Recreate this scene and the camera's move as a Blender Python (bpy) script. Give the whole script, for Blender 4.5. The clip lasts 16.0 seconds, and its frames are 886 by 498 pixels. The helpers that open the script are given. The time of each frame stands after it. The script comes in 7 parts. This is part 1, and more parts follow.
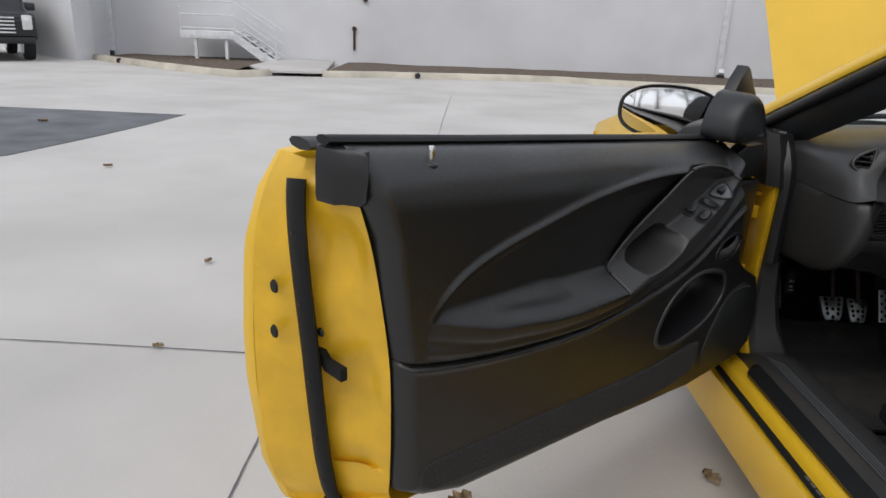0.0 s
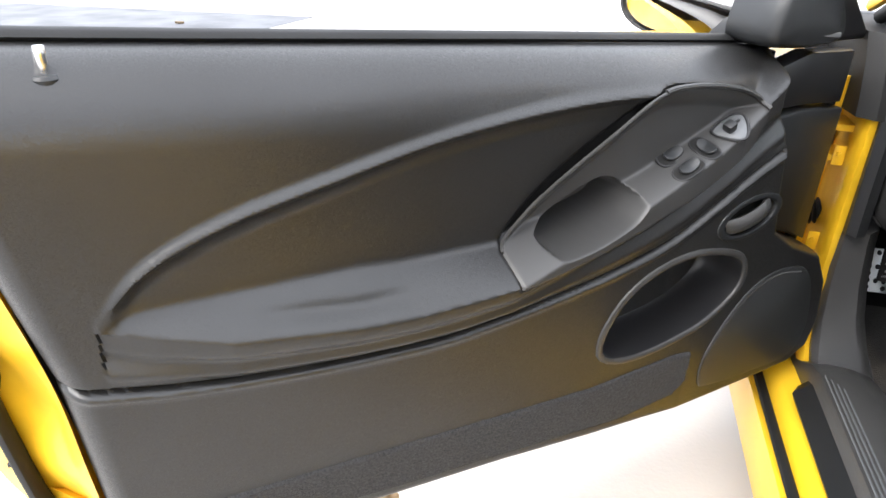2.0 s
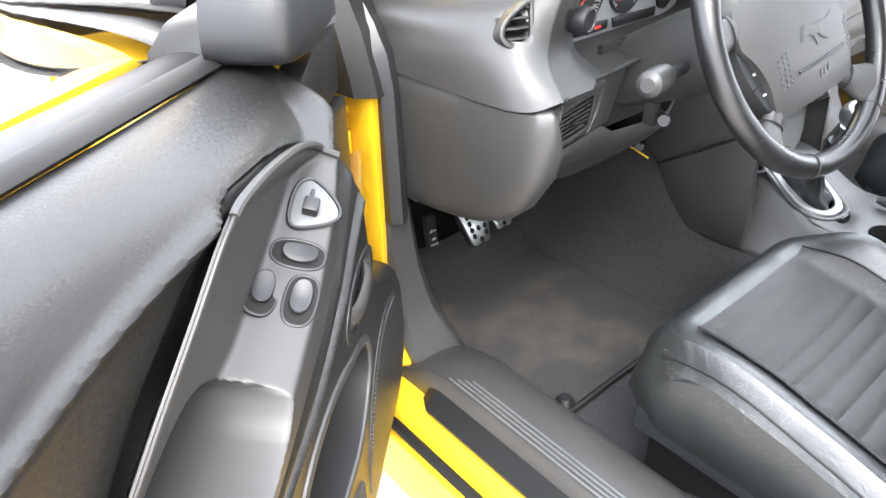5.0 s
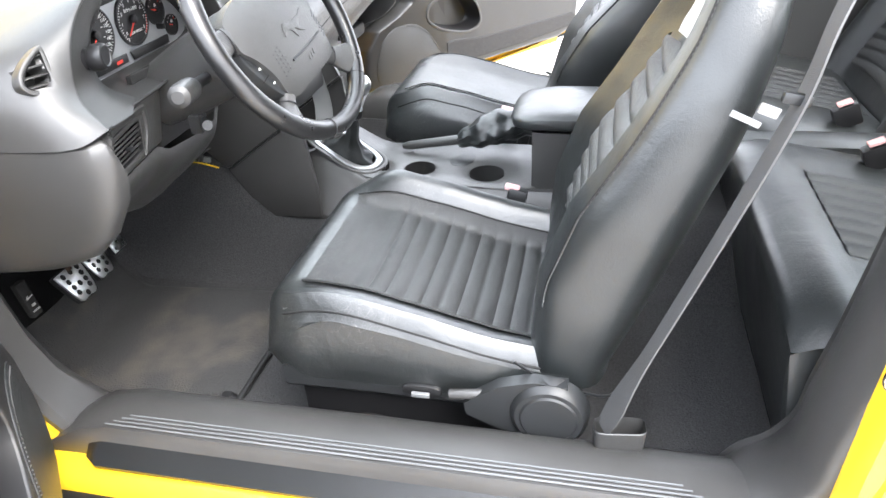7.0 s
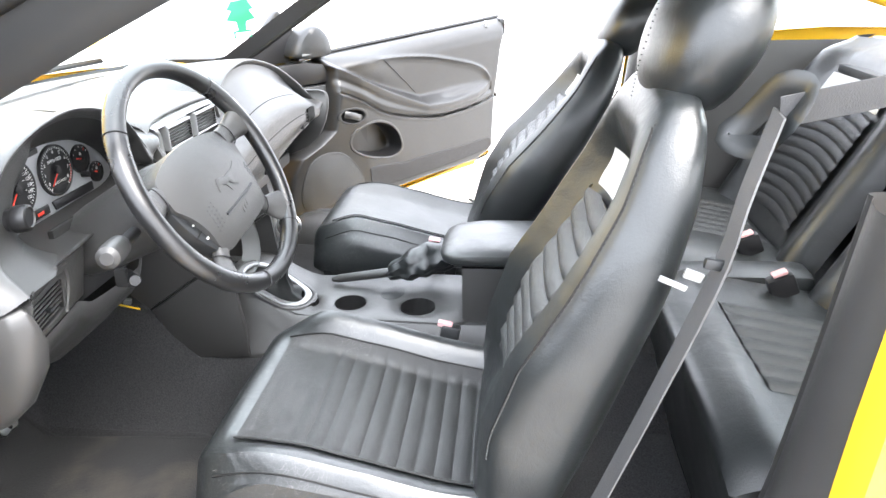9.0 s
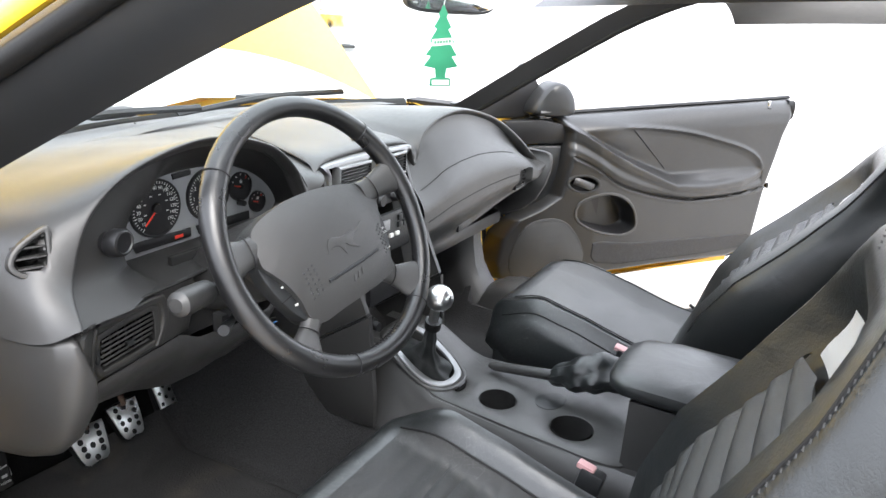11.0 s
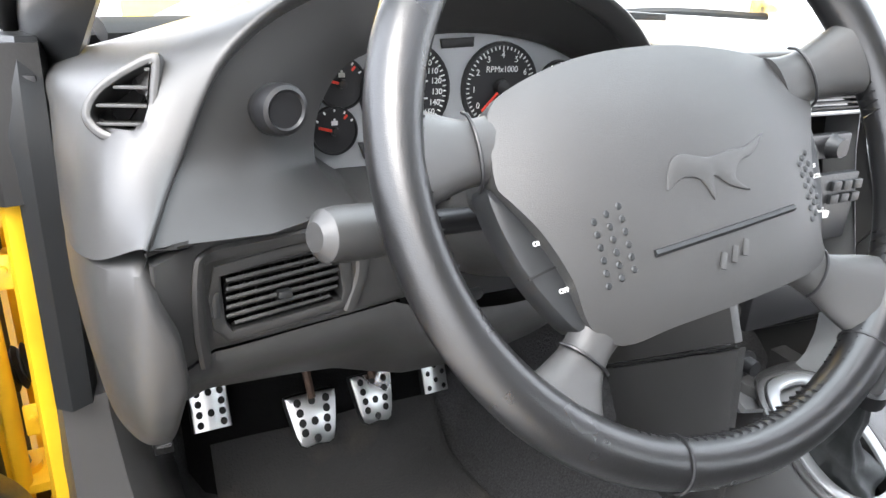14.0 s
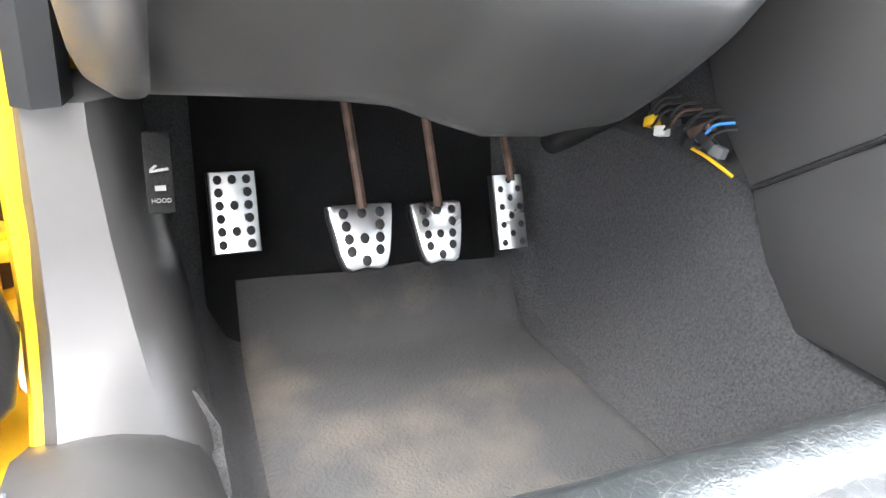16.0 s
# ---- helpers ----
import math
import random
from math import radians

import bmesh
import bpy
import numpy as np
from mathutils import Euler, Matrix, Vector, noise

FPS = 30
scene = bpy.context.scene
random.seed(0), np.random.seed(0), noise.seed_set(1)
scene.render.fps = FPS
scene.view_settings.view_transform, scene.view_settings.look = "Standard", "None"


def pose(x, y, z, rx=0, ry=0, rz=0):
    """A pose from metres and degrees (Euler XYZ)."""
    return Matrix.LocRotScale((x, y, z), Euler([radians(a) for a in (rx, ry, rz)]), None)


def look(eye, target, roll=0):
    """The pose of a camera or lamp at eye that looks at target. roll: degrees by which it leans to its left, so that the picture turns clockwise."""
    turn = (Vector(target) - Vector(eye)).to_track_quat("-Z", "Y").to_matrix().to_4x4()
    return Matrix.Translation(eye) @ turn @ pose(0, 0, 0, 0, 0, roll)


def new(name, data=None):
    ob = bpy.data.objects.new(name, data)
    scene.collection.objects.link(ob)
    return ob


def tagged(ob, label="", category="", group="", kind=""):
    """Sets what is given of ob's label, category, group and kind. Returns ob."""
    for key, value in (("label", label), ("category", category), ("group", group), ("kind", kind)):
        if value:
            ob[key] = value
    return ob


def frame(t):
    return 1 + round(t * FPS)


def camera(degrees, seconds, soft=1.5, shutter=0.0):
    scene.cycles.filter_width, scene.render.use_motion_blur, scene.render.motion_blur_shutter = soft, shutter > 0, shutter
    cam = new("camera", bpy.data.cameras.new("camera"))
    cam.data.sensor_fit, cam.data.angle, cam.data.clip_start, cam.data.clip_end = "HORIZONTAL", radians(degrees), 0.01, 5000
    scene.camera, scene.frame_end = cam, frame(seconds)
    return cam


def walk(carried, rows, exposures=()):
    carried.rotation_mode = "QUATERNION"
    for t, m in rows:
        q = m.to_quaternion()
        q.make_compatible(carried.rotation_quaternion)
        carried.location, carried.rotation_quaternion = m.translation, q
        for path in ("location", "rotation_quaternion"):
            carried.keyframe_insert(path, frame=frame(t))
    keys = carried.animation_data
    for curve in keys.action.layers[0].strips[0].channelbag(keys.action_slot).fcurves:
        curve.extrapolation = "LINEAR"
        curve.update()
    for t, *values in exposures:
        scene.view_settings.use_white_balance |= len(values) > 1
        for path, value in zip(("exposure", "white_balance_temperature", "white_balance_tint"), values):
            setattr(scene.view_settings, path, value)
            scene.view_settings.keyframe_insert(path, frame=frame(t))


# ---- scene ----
cam = camera(65.5, 16.0)
PATH = [
    (0, (-1.754, -1.806, 1.207), (-1.676, 0.078, 0.539), 4.5),
    (0.5, (-1.66, -1.696, 1.163), (-1.675, 0.151, 0.395), 3.1),
    (1, (-1.481, -1.55, 1.156), (-1.848, 0.218, 0.298), 3.6),
    (1.5, (-1.333, -1.439, 1.162), (-1.786, 0.289, 0.264), 1.3),
    (2, (-1.292, -1.327, 1.144), (-1.655, 0.405, 0.212), 2.2),
    (2.5, (-1.302, -1.168, 1.144), (-1.473, 0.561, 0.153), 2.1),
    (3, (-1.314, -1.067, 1.144), (-1.262, 0.633, 0.092), 3.4),
    (3.2, (-1.32, -1.034, 1.137), (-1.267, 0.655, 0.068), 2.9),
    (5.3, (-1.362, -0.839, 1.161), (-0.102, 0.285, 0.088), -0.4),
    (5.5, (-1.338, -0.859, 1.145), (0.009, 0.157, 0.071), -0.5),
    (6, (-1.369, -0.901, 1.140), (0.184, -0.231, 0.073), -2.8),
    (6.5, (-1.416, -0.966, 1.176), (0.185, -0.376, 0.132), -3.9),
    (7, (-1.476, -0.966, 1.178), (0.184, -0.555, 0.142), -3.6),
    (7.5, (-1.514, -0.927, 1.168), (0.111, -0.594, 0.051), -5.4),
    (8, (-1.514, -0.908, 1.173), (0.137, -0.654, 0.074), -4.6),
    (8.5, (-1.499, -0.913, 1.219), (0.283, -0.736, 0.327), -2.8),
    (8.7, (-1.485, -0.920, 1.232), (0.336, -0.764, 0.419), -1.6),
    (10.8, (-1.182, -1.053, 1.265), (0.581, -0.362, 0.622), 1.7),
    (11, (-1.166, -1.037, 1.233), (0.495, -0.133, 0.582), 3.2),
    (11.5, (-1.085, -0.974, 1.195), (0.445, 0.124, 0.521), 2.5),
    (12, (-0.986, -0.854, 1.166), (0.381, 0.431, 0.471), 2.5),
    (12.5, (-0.881, -0.808, 1.143), (0.193, 0.705, 0.395), 1.8),
    (13, (-0.803, -0.803, 1.117), (0.103, 0.797, 0.333), 1.7),
    (13.5, (-0.766, -0.799, 1.101), (0.09, 0.831, 0.321), 1.4),
    (14, (-0.771, -0.76, 1.025), (0.128, 0.871, 0.296), 2.9),
    (14.5, (-0.793, -0.732, 0.913), (0.083, 0.894, 0.146), 2.9),
    (15, (-0.802, -0.701, 0.833), (0.005, 0.945, 0.032), 2.7),
    (15.5, (-0.774, -0.67, 0.756), (-0.04, 1.023, -0.015), 3.4),
    (16, (-0.737, -0.644, 0.736), (0.025, 1.036, -0.038), 4.5),
]

# ---- light ----
EXPOSURE = [(0.0, 0.15), (0.6, 0.35), (1.0, 0.8), (1.5, 1.5), (2.0, 2.3), (2.5, 2.85), (3.0, 3.05), (5.5, 3.45), (8.7, 3.6), (11.0, 2.5), (11.5, 2.7), (12.0, 2.85), (13.5, 3.15), (14.5, 3.75), (15.0, 4.25), (15.5, 4.7), (16.0, 4.95)]
walk(cam, [(t, look(eye, target, roll)) for t, eye, target, roll in PATH], EXPOSURE)

world = bpy.data.worlds.new("overcast_sky")
scene.world = world
world.use_nodes = True
wn = world.node_tree.nodes
sky = wn.new("ShaderNodeTexSky")
sky.sky_type, sky.sun_disc, sky.sun_elevation, sky.sun_rotation = "NISHITA", False, radians(50), radians(200)
sky.dust_density, sky.ozone_density = 5.0, 1.0
soft_sky = wn.new("ShaderNodeMix")
soft_sky.data_type = "RGBA"
soft_sky.inputs[0].default_value = 0.8
soft_sky.inputs[7].default_value = (8.9, 9.3, 10.2, 1.0)
world.node_tree.links.new(sky.outputs[0], soft_sky.inputs[6])
world.node_tree.links.new(soft_sky.outputs[2], wn["Background"].inputs[0])
wn["Background"].inputs[1].default_value = 0.1

sun = new("sun", bpy.data.lights.new("sun", "SUN"))
sun.data.energy, sun.data.angle, sun.data.color = 0.85, radians(35), (1.0, 0.985, 0.965)
sun.matrix_world = look((0, 0, 20), (11.0, 12.0, 0))


# ---- materials ----
def material(name, color, rough=0.5, metal=0.0, grain=0.0, grain_size=200.0, vary=0.12, vary_size=6.0, coat=0.0, tint=None, kind="noise", spec=0.5, wrinkle=0.0, edge=(0.35, 0.7)):
    m = bpy.data.materials.new(name)
    m.use_nodes = True
    nt = m.node_tree
    b = nt.nodes["Principled BSDF"]
    b.inputs["Roughness"].default_value = rough
    b.inputs["Metallic"].default_value = metal
    b.inputs["Coat Weight"].default_value = coat
    b.inputs["Coat Roughness"].default_value = 0.06
    b.inputs["Specular IOR Level"].default_value = spec
    co = nt.nodes.new("ShaderNodeTexCoord")
    n1 = nt.nodes.new("ShaderNodeTexNoise")
    n1.inputs["Scale"].default_value, n1.inputs["Detail"].default_value = vary_size, 6.0
    nt.links.new(co.outputs["Object"], n1.inputs["Vector"])
    ramp = nt.nodes.new("ShaderNodeMix")
    ramp.data_type = "RGBA"
    c2 = tint or tuple(c * (1 - vary * 2.2) for c in color)
    c1 = tuple(min(1.0, c * (1 + vary)) for c in color)
    ramp.inputs[6].default_value, ramp.inputs[7].default_value = (*c1, 1), (*c2, 1)
    step = nt.nodes.new("ShaderNodeMapRange")
    step.inputs[1].default_value, step.inputs[2].default_value = edge
    nt.links.new(n1.outputs[0], step.inputs[0])
    nt.links.new(step.outputs[0], ramp.inputs[0])
    nt.links.new(ramp.outputs[2], b.inputs["Base Color"])
    rr = nt.nodes.new("ShaderNodeMapRange")
    rr.inputs[3].default_value, rr.inputs[4].default_value = max(0.0, rough - 0.08), min(1.0, rough + 0.1)
    nt.links.new(n1.outputs[0], rr.inputs[0])
    nt.links.new(rr.outputs[0], b.inputs["Roughness"])
    if grain:
        if kind == "leather":
            g = nt.nodes.new("ShaderNodeTexVoronoi")
            g.feature = "DISTANCE_TO_EDGE"
            g.inputs["Scale"].default_value = grain_size
            warp = nt.nodes.new("ShaderNodeTexNoise")
            warp.inputs["Scale"].default_value = grain_size * 0.5
            vm = nt.nodes.new("ShaderNodeMixRGB")
            vm.inputs[0].default_value = 0.012
            nt.links.new(co.outputs["Object"], vm.inputs[1])
            nt.links.new(warp.outputs["Color"], vm.inputs[2])
            nt.links.new(vm.outputs[0], g.inputs["Vector"])
            mr = nt.nodes.new("ShaderNodeMapRange")
            mr.inputs[2].default_value = 0.25
            nt.links.new(g.outputs[0], mr.inputs[0])
            height = mr.outputs[0]
        else:
            g = nt.nodes.new("ShaderNodeTexNoise")
            g.inputs["Scale"].default_value, g.inputs["Detail"].default_value = grain_size, 3.0
            nt.links.new(co.outputs["Object"], g.inputs["Vector"])
            height = g.outputs[0]
        bump = nt.nodes.new("ShaderNodeBump")
        bump.inputs["Strength"].default_value, bump.inputs["Distance"].default_value = grain, 0.002
        nt.links.new(height, bump.inputs["Height"])
        nt.links.new(bump.outputs[0], b.inputs["Normal"])
        if wrinkle:
            wr = nt.nodes.new("ShaderNodeTexNoise")
            wr.inputs["Scale"].default_value, wr.inputs["Detail"].default_value, wr.inputs["Distortion"].default_value = 11.0, 4.0, 1.2
            nt.links.new(co.outputs["Object"], wr.inputs["Vector"])
            soft = nt.nodes.new("ShaderNodeBump")
            soft.inputs["Strength"].default_value, soft.inputs["Distance"].default_value = wrinkle, 0.012
            nt.links.new(wr.outputs[0], soft.inputs["Height"])
            nt.links.new(soft.outputs[0], bump.inputs["Normal"])
    return m


VINYL = material("black_vinyl", (0.012, 0.0118, 0.0115), 0.36, spec=0.6, grain=0.075, grain_size=240, vary=0.1, kind="leather")
PLASTIC = material("charcoal_plastic", (0.037, 0.0365, 0.036), 0.37, spec=0.6, grain=0.12, grain_size=420, vary=0.08, kind="leather")
PADVINYL = material("grained_hub_vinyl", (0.036, 0.0355, 0.035), 0.42, spec=0.55, grain=0.16, grain_size=260, vary=0.08, kind="leather")
FASCIA = material("dark_fascia_plastic", (0.024, 0.0238, 0.0235), 0.45, spec=0.45, grain=0.10, grain_size=420, vary=0.06, kind="leather")
# near-black for the painted toe board shade and the black release lever
MATTE = material("toe_shade_and_lever_black", (0.006, 0.006, 0.006), 1.0, spec=0.1, grain=0.6, grain_size=300)
DARKPLASTIC = material("dark_plastic", (0.014, 0.015, 0.016), 0.36, grain=0.1, grain_size=500, vary=0.1, kind="leather")
SATIN = material("satin_grey_plastic", (0.034, 0.0335, 0.033), 0.40, spec=0.5, vary=0.05)
BLACK = material("black_trim", (0.010, 0.010, 0.011), 0.4, vary=0.15)
# near-black: shade inside recesses and gaps put into the colour; also dark seams
HOLE = material("cavity_shade_and_seam_black", (0.004, 0.004, 0.004), 0.9)
RUBBER = material("black_rubber", (0.011, 0.011, 0.011), 0.55, spec=0.25, grain=0.1, grain_size=300)
LEATHER = material("black_leather", (0.014, 0.016, 0.0165), 0.34, spec=0.65, wrinkle=0.16, grain=0.10, grain_size=170, vary=0.15, vary_size=9, kind="leather")
WORN = material("worn_black_leather", (0.014, 0.016, 0.0165), 0.32, spec=0.9, wrinkle=0.18, grain=0.10, grain_size=170, vary=0.15, vary_size=9, kind="leather")


def add_cracks(m):
    """Fine pale surface cracks in worn patches of a leather."""
    nt = m.node_tree
    b = nt.nodes["Principled BSDF"]
    old = b.inputs["Base Color"].links[0].from_socket
    co = nt.nodes.new("ShaderNodeTexCoord")
    warp = nt.nodes.new("ShaderNodeTexNoise")
    warp.inputs["Scale"].default_value = 14.0
    mixv = nt.nodes.new("ShaderNodeMixRGB")
    mixv.inputs[0].default_value = 0.06
    vo = nt.nodes.new("ShaderNodeTexVoronoi")
    vo.feature = "DISTANCE_TO_EDGE"
    vo.inputs["Scale"].default_value = 105.0
    nt.links.new(co.outputs["Object"], warp.inputs["Vector"])
    nt.links.new(co.outputs["Object"], mixv.inputs[1])
    nt.links.new(warp.outputs["Color"], mixv.inputs[2])
    nt.links.new(mixv.outputs[0], vo.inputs["Vector"])
    line = nt.nodes.new("ShaderNodeMapRange")
    line.inputs[1].default_value, line.inputs[2].default_value, line.inputs[3].default_value, line.inputs[4].default_value = 0.0, 0.022, 1.0, 0.0
    nt.links.new(vo.outputs[0], line.inputs[0])
    patch = nt.nodes.new("ShaderNodeTexNoise")
    patch.inputs["Scale"].default_value, patch.inputs["Detail"].default_value = 7.0, 3.0
    nt.links.new(co.outputs["Object"], patch.inputs["Vector"])
    pm = nt.nodes.new("ShaderNodeMapRange")
    pm.inputs[1].default_value, pm.inputs[2].default_value, pm.inputs[4].default_value = 0.50, 0.66, 0.7
    nt.links.new(patch.outputs[0], pm.inputs[0])
    place = nt.nodes.new("ShaderNodeSeparateXYZ")
    nt.links.new(co.outputs["Object"], place.inputs[0])
    front = nt.nodes.new("ShaderNodeMapRange")
    front.inputs[1].default_value, front.inputs[2].default_value, front.inputs[4].default_value = -0.62, -0.52, 0.85
    nt.links.new(place.outputs[1], front.inputs[0])
    most = nt.nodes.new("ShaderNodeMath")
    most.operation = "MAXIMUM"
    nt.links.new(pm.outputs[0], most.inputs[0])
    nt.links.new(front.outputs[0], most.inputs[1])
    mul = nt.nodes.new("ShaderNodeMath")
    mul.operation = "MULTIPLY"
    nt.links.new(line.outputs[0], mul.inputs[0])
    nt.links.new(most.outputs[0], mul.inputs[1])
    mx = nt.nodes.new("ShaderNodeMix")
    mx.data_type = "RGBA"
    mx.inputs[7].default_value = (0.10, 0.10, 0.098, 1)
    nt.links.new(mul.outputs[0], mx.inputs[0])
    nt.links.new(old, mx.inputs[6])
    nt.links.new(mx.outputs[2], b.inputs["Base Color"])


add_cracks(WORN)
GREYLEATHER = material("grey_leather", (0.52, 0.52, 0.505), 0.45, grain=0.25, grain_size=200, vary=0.06, kind="leather")
PERF = material("perforated_leather", (0.014, 0.015, 0.015), 0.36, spec=0.7, wrinkle=0.12, grain=0.3, grain_size=420, vary=0.12, kind="leather")
WORNPERF = material("worn_perforated_leather", (0.016, 0.0165, 0.0165), 0.36, spec=0.7, wrinkle=0.12, grain=0.3, grain_size=420, vary=0.12, kind="leather")
add_cracks(WORNPERF)
PALEPERF = material("grey_perforated_leather", (0.115, 0.115, 0.114), 0.5, spec=0.5, wrinkle=0.08, grain=0.3, grain_size=420, vary=0.08, kind="leather")
WHEELGRIP = material("worn_grip_leather", (0.010, 0.010, 0.0105), 0.28, spec=0.7, grain=0.07, grain_size=240, vary=0.2, vary_size=14, kind="leather")
CARPET = material("charcoal_carpet", (0.027, 0.027, 0.0283), 0.95, grain=1.0, grain_size=240, vary=0.26, vary_size=330)
MAT = material("stained_mat", (0.019, 0.0189, 0.0191), 0.95, grain=1.0, grain_size=240, vary=0.12, vary_size=4.2, tint=(0.110, 0.091, 0.070), edge=(0.53, 0.84))
YELLOW = material("yellow_paint", (0.775, 0.468, 0.022), 0.36, vary=0.04, vary_size=3, coat=0.35)
YELLOWIN = material("yellow_jamb_paint", (0.735, 0.43, 0.016), 0.42, vary=0.08, vary_size=12, coat=0.3)
CHROME = material("brushed_metal", (0.72, 0.72, 0.72), 0.28, metal=1.0, vary=0.05)
SILVER = material("silver_trim", (0.26, 0.265, 0.27), 0.38, metal=0.6, vary=0.05)
STITCH = material("grey_thread", (0.055, 0.055, 0.055), 0.8)
BLUEWIRE = material("blue_wire", (0.03, 0.16, 0.42), 0.4)
WEBBING = material("grey_webbing", (0.060, 0.060, 0.061), 0.7, grain=0.4, grain_size=500, vary=0.1)
INSTRUMENT = material("instrument_silver", (0.30, 0.31, 0.32), 0.4, metal=0.15, vary=0.05)
GAUGEFACE = material("gauge_face_grey", (0.11, 0.115, 0.12), 0.45, metal=0.2, vary=0.05)
BELT = material("grey_webbing", (0.11, 0.11, 0.11), 0.6, grain=0.4, grain_size=900)
WHITEPLASTIC = material("white_plastic", (0.72, 0.72, 0.70), 0.4)
PINK = material("faded_button", (0.62, 0.35, 0.35), 0.4)
RED = material("red_mark", (0.7, 0.05, 0.03), 0.5)
GREEN = material("green_card", (0.02, 0.22, 0.11), 0.7)
RUST = material("rusty_steel", (0.06, 0.034, 0.022), 0.7, metal=0.3, vary=0.3, vary_size=40)
CONCRETE = material("pale_concrete", (0.50, 0.48, 0.455), 0.85, grain=0.5, grain_size=90, vary=0.06, vary_size=0.8)
KERBMAT = material("weathered_kerb", (0.50, 0.46, 0.38), 0.85, grain=0.5, grain_size=60, vary=0.15, vary_size=1.5)
PATCH = material("dark_asphalt", (0.13, 0.135, 0.145), 0.8, grain=0.6, grain_size=120, vary=0.15, vary_size=2)
WALL = material("grey_white_wall_paint", (0.63, 0.63, 0.64), 0.75, grain=0.25, grain_size=25, vary=0.04, vary_size=0.5)
MULCH = material("brown_mulch", (0.13, 0.095, 0.07), 0.95, grain=1.0, grain_size=40, vary=0.35, vary_size=15)
WHITEPAINT = material("white_metal_paint", (0.68, 0.69, 0.70), 0.5, vary=0.06)
BARK = material("grey_bark", (0.12, 0.10, 0.085), 0.9, grain=0.8, grain_size=30, vary=0.3)
LEAF = material("dry_leaf", (0.30, 0.22, 0.13), 0.8, vary=0.3, vary_size=40)
FOLIAGE = material("dull_foliage", (0.06, 0.08, 0.04), 0.8, vary=0.3)
CARPAINT = material("black_car_paint", (0.006, 0.007, 0.011), 0.3, coat=0.2)
TYRE = material("tyre_rubber", (0.018, 0.018, 0.018), 0.8, grain=0.3, grain_size=80)
RIM = material("alloy", (0.5, 0.5, 0.5), 0.35, metal=0.9)


def glass(name, tint=(0.95, 1.0, 0.98), rough=0.0):
    m = bpy.data.materials.new(name)
    m.use_nodes = True
    nt = m.node_tree
    out = nt.nodes["Material Output"]
    tr, gl, mix = nt.nodes.new("ShaderNodeBsdfTransparent"), nt.nodes.new("ShaderNodeBsdfGlossy"), nt.nodes.new("ShaderNodeMixShader")
    tr.inputs[0].default_value = (*tint, 1)
    gl.inputs["Roughness"].default_value = rough
    mix.inputs[0].default_value = 0.05
    nt.links.new(tr.outputs[0], mix.inputs[1])
    nt.links.new(gl.outputs[0], mix.inputs[2])
    nt.links.new(mix.outputs[0], out.inputs[0])
    return m


GLASS = glass("window_glass")
MIRROR = material("mirror_silver", (0.9, 0.9, 0.9), 0.02, metal=1.0, vary=0.0)


# ---- shape helpers ----
def part(name, bm, mat, parent=None, label="", smooth=True, m=None):
    """Links a bmesh as one mesh object, under a thing or a part."""
    if m is not None:
        bm.transform(m)
    bmesh.ops.remove_doubles(bm, verts=bm.verts, dist=1e-5)
    bmesh.ops.recalc_face_normals(bm, faces=bm.faces)
    me = bpy.data.meshes.new(name)
    bm.to_mesh(me)
    bm.free()
    me.materials.append(mat)
    if smooth:
        me.shade_smooth()
        me.set_sharp_from_angle(angle=radians(38))
    ob = new(name, me)
    if parent is not None:
        ob.parent = parent
        ob.matrix_parent_inverse = parent.matrix_world.inverted()
    if label:
        ob["label"] = label
    return ob


def thing(name, x, y, z, label, category, group="", kind=""):
    ob = new(name)
    ob.empty_display_size = 0.05
    ob.location = (x, y, z)
    ob.matrix_world = Matrix.Translation((x, y, z))
    return tagged(ob, label, category, group, kind)


def smoothstep(a, b, x):
    k = min(1.0, max(0.0, (x - a) / (b - a)))
    return k * k * (3 - 2 * k)


def interp(x, table):
    """Linear interpolation in a table of (x, value)."""
    if x <= table[0][0]:
        return table[0][1]
    for (a, va), (b, vb) in zip(table, table[1:]):
        if x <= b:
            return va + (vb - va) * (x - a) / (b - a)
    return table[-1][1]


def spline(pts, n=8, closed=False):
    """Catmull-Rom curve through points of any dimension."""
    p = [Vector(q) for q in pts]
    k = len(p)
    out = []
    for i in range(k if closed else k - 1):
        a, b, c, d = (p[(i - 1) % k] if closed or i > 0 else 2 * p[0] - p[1]), p[i], p[(i + 1) % k], (p[(i + 2) % k] if closed or i + 2 < k else 2 * p[-1] - p[-2])
        for j in range(n):
            t = j / n
            out.append(0.5 * (2 * b + (c - a) * t + (2 * a - 5 * b + 4 * c - d) * t * t + (3 * b - a - 3 * c + d) * t ** 3))
    if not closed:
        out.append(p[-1])
    return out


def loft(rings, closed=True, caps=True):
    bm = bmesh.new()
    vs = [[bm.verts.new(p) for p in r] for r in rings]
    n = len(vs[0])
    for a, b in zip(vs, vs[1:]):
        for i in range(n if closed else n - 1):
            j = (i + 1) % n
            bm.faces.new((a[i], a[j], b[j], b[i]))
    if caps and closed:
        bm.faces.new(vs[0])
        bm.faces.new(vs[-1])
    return bm


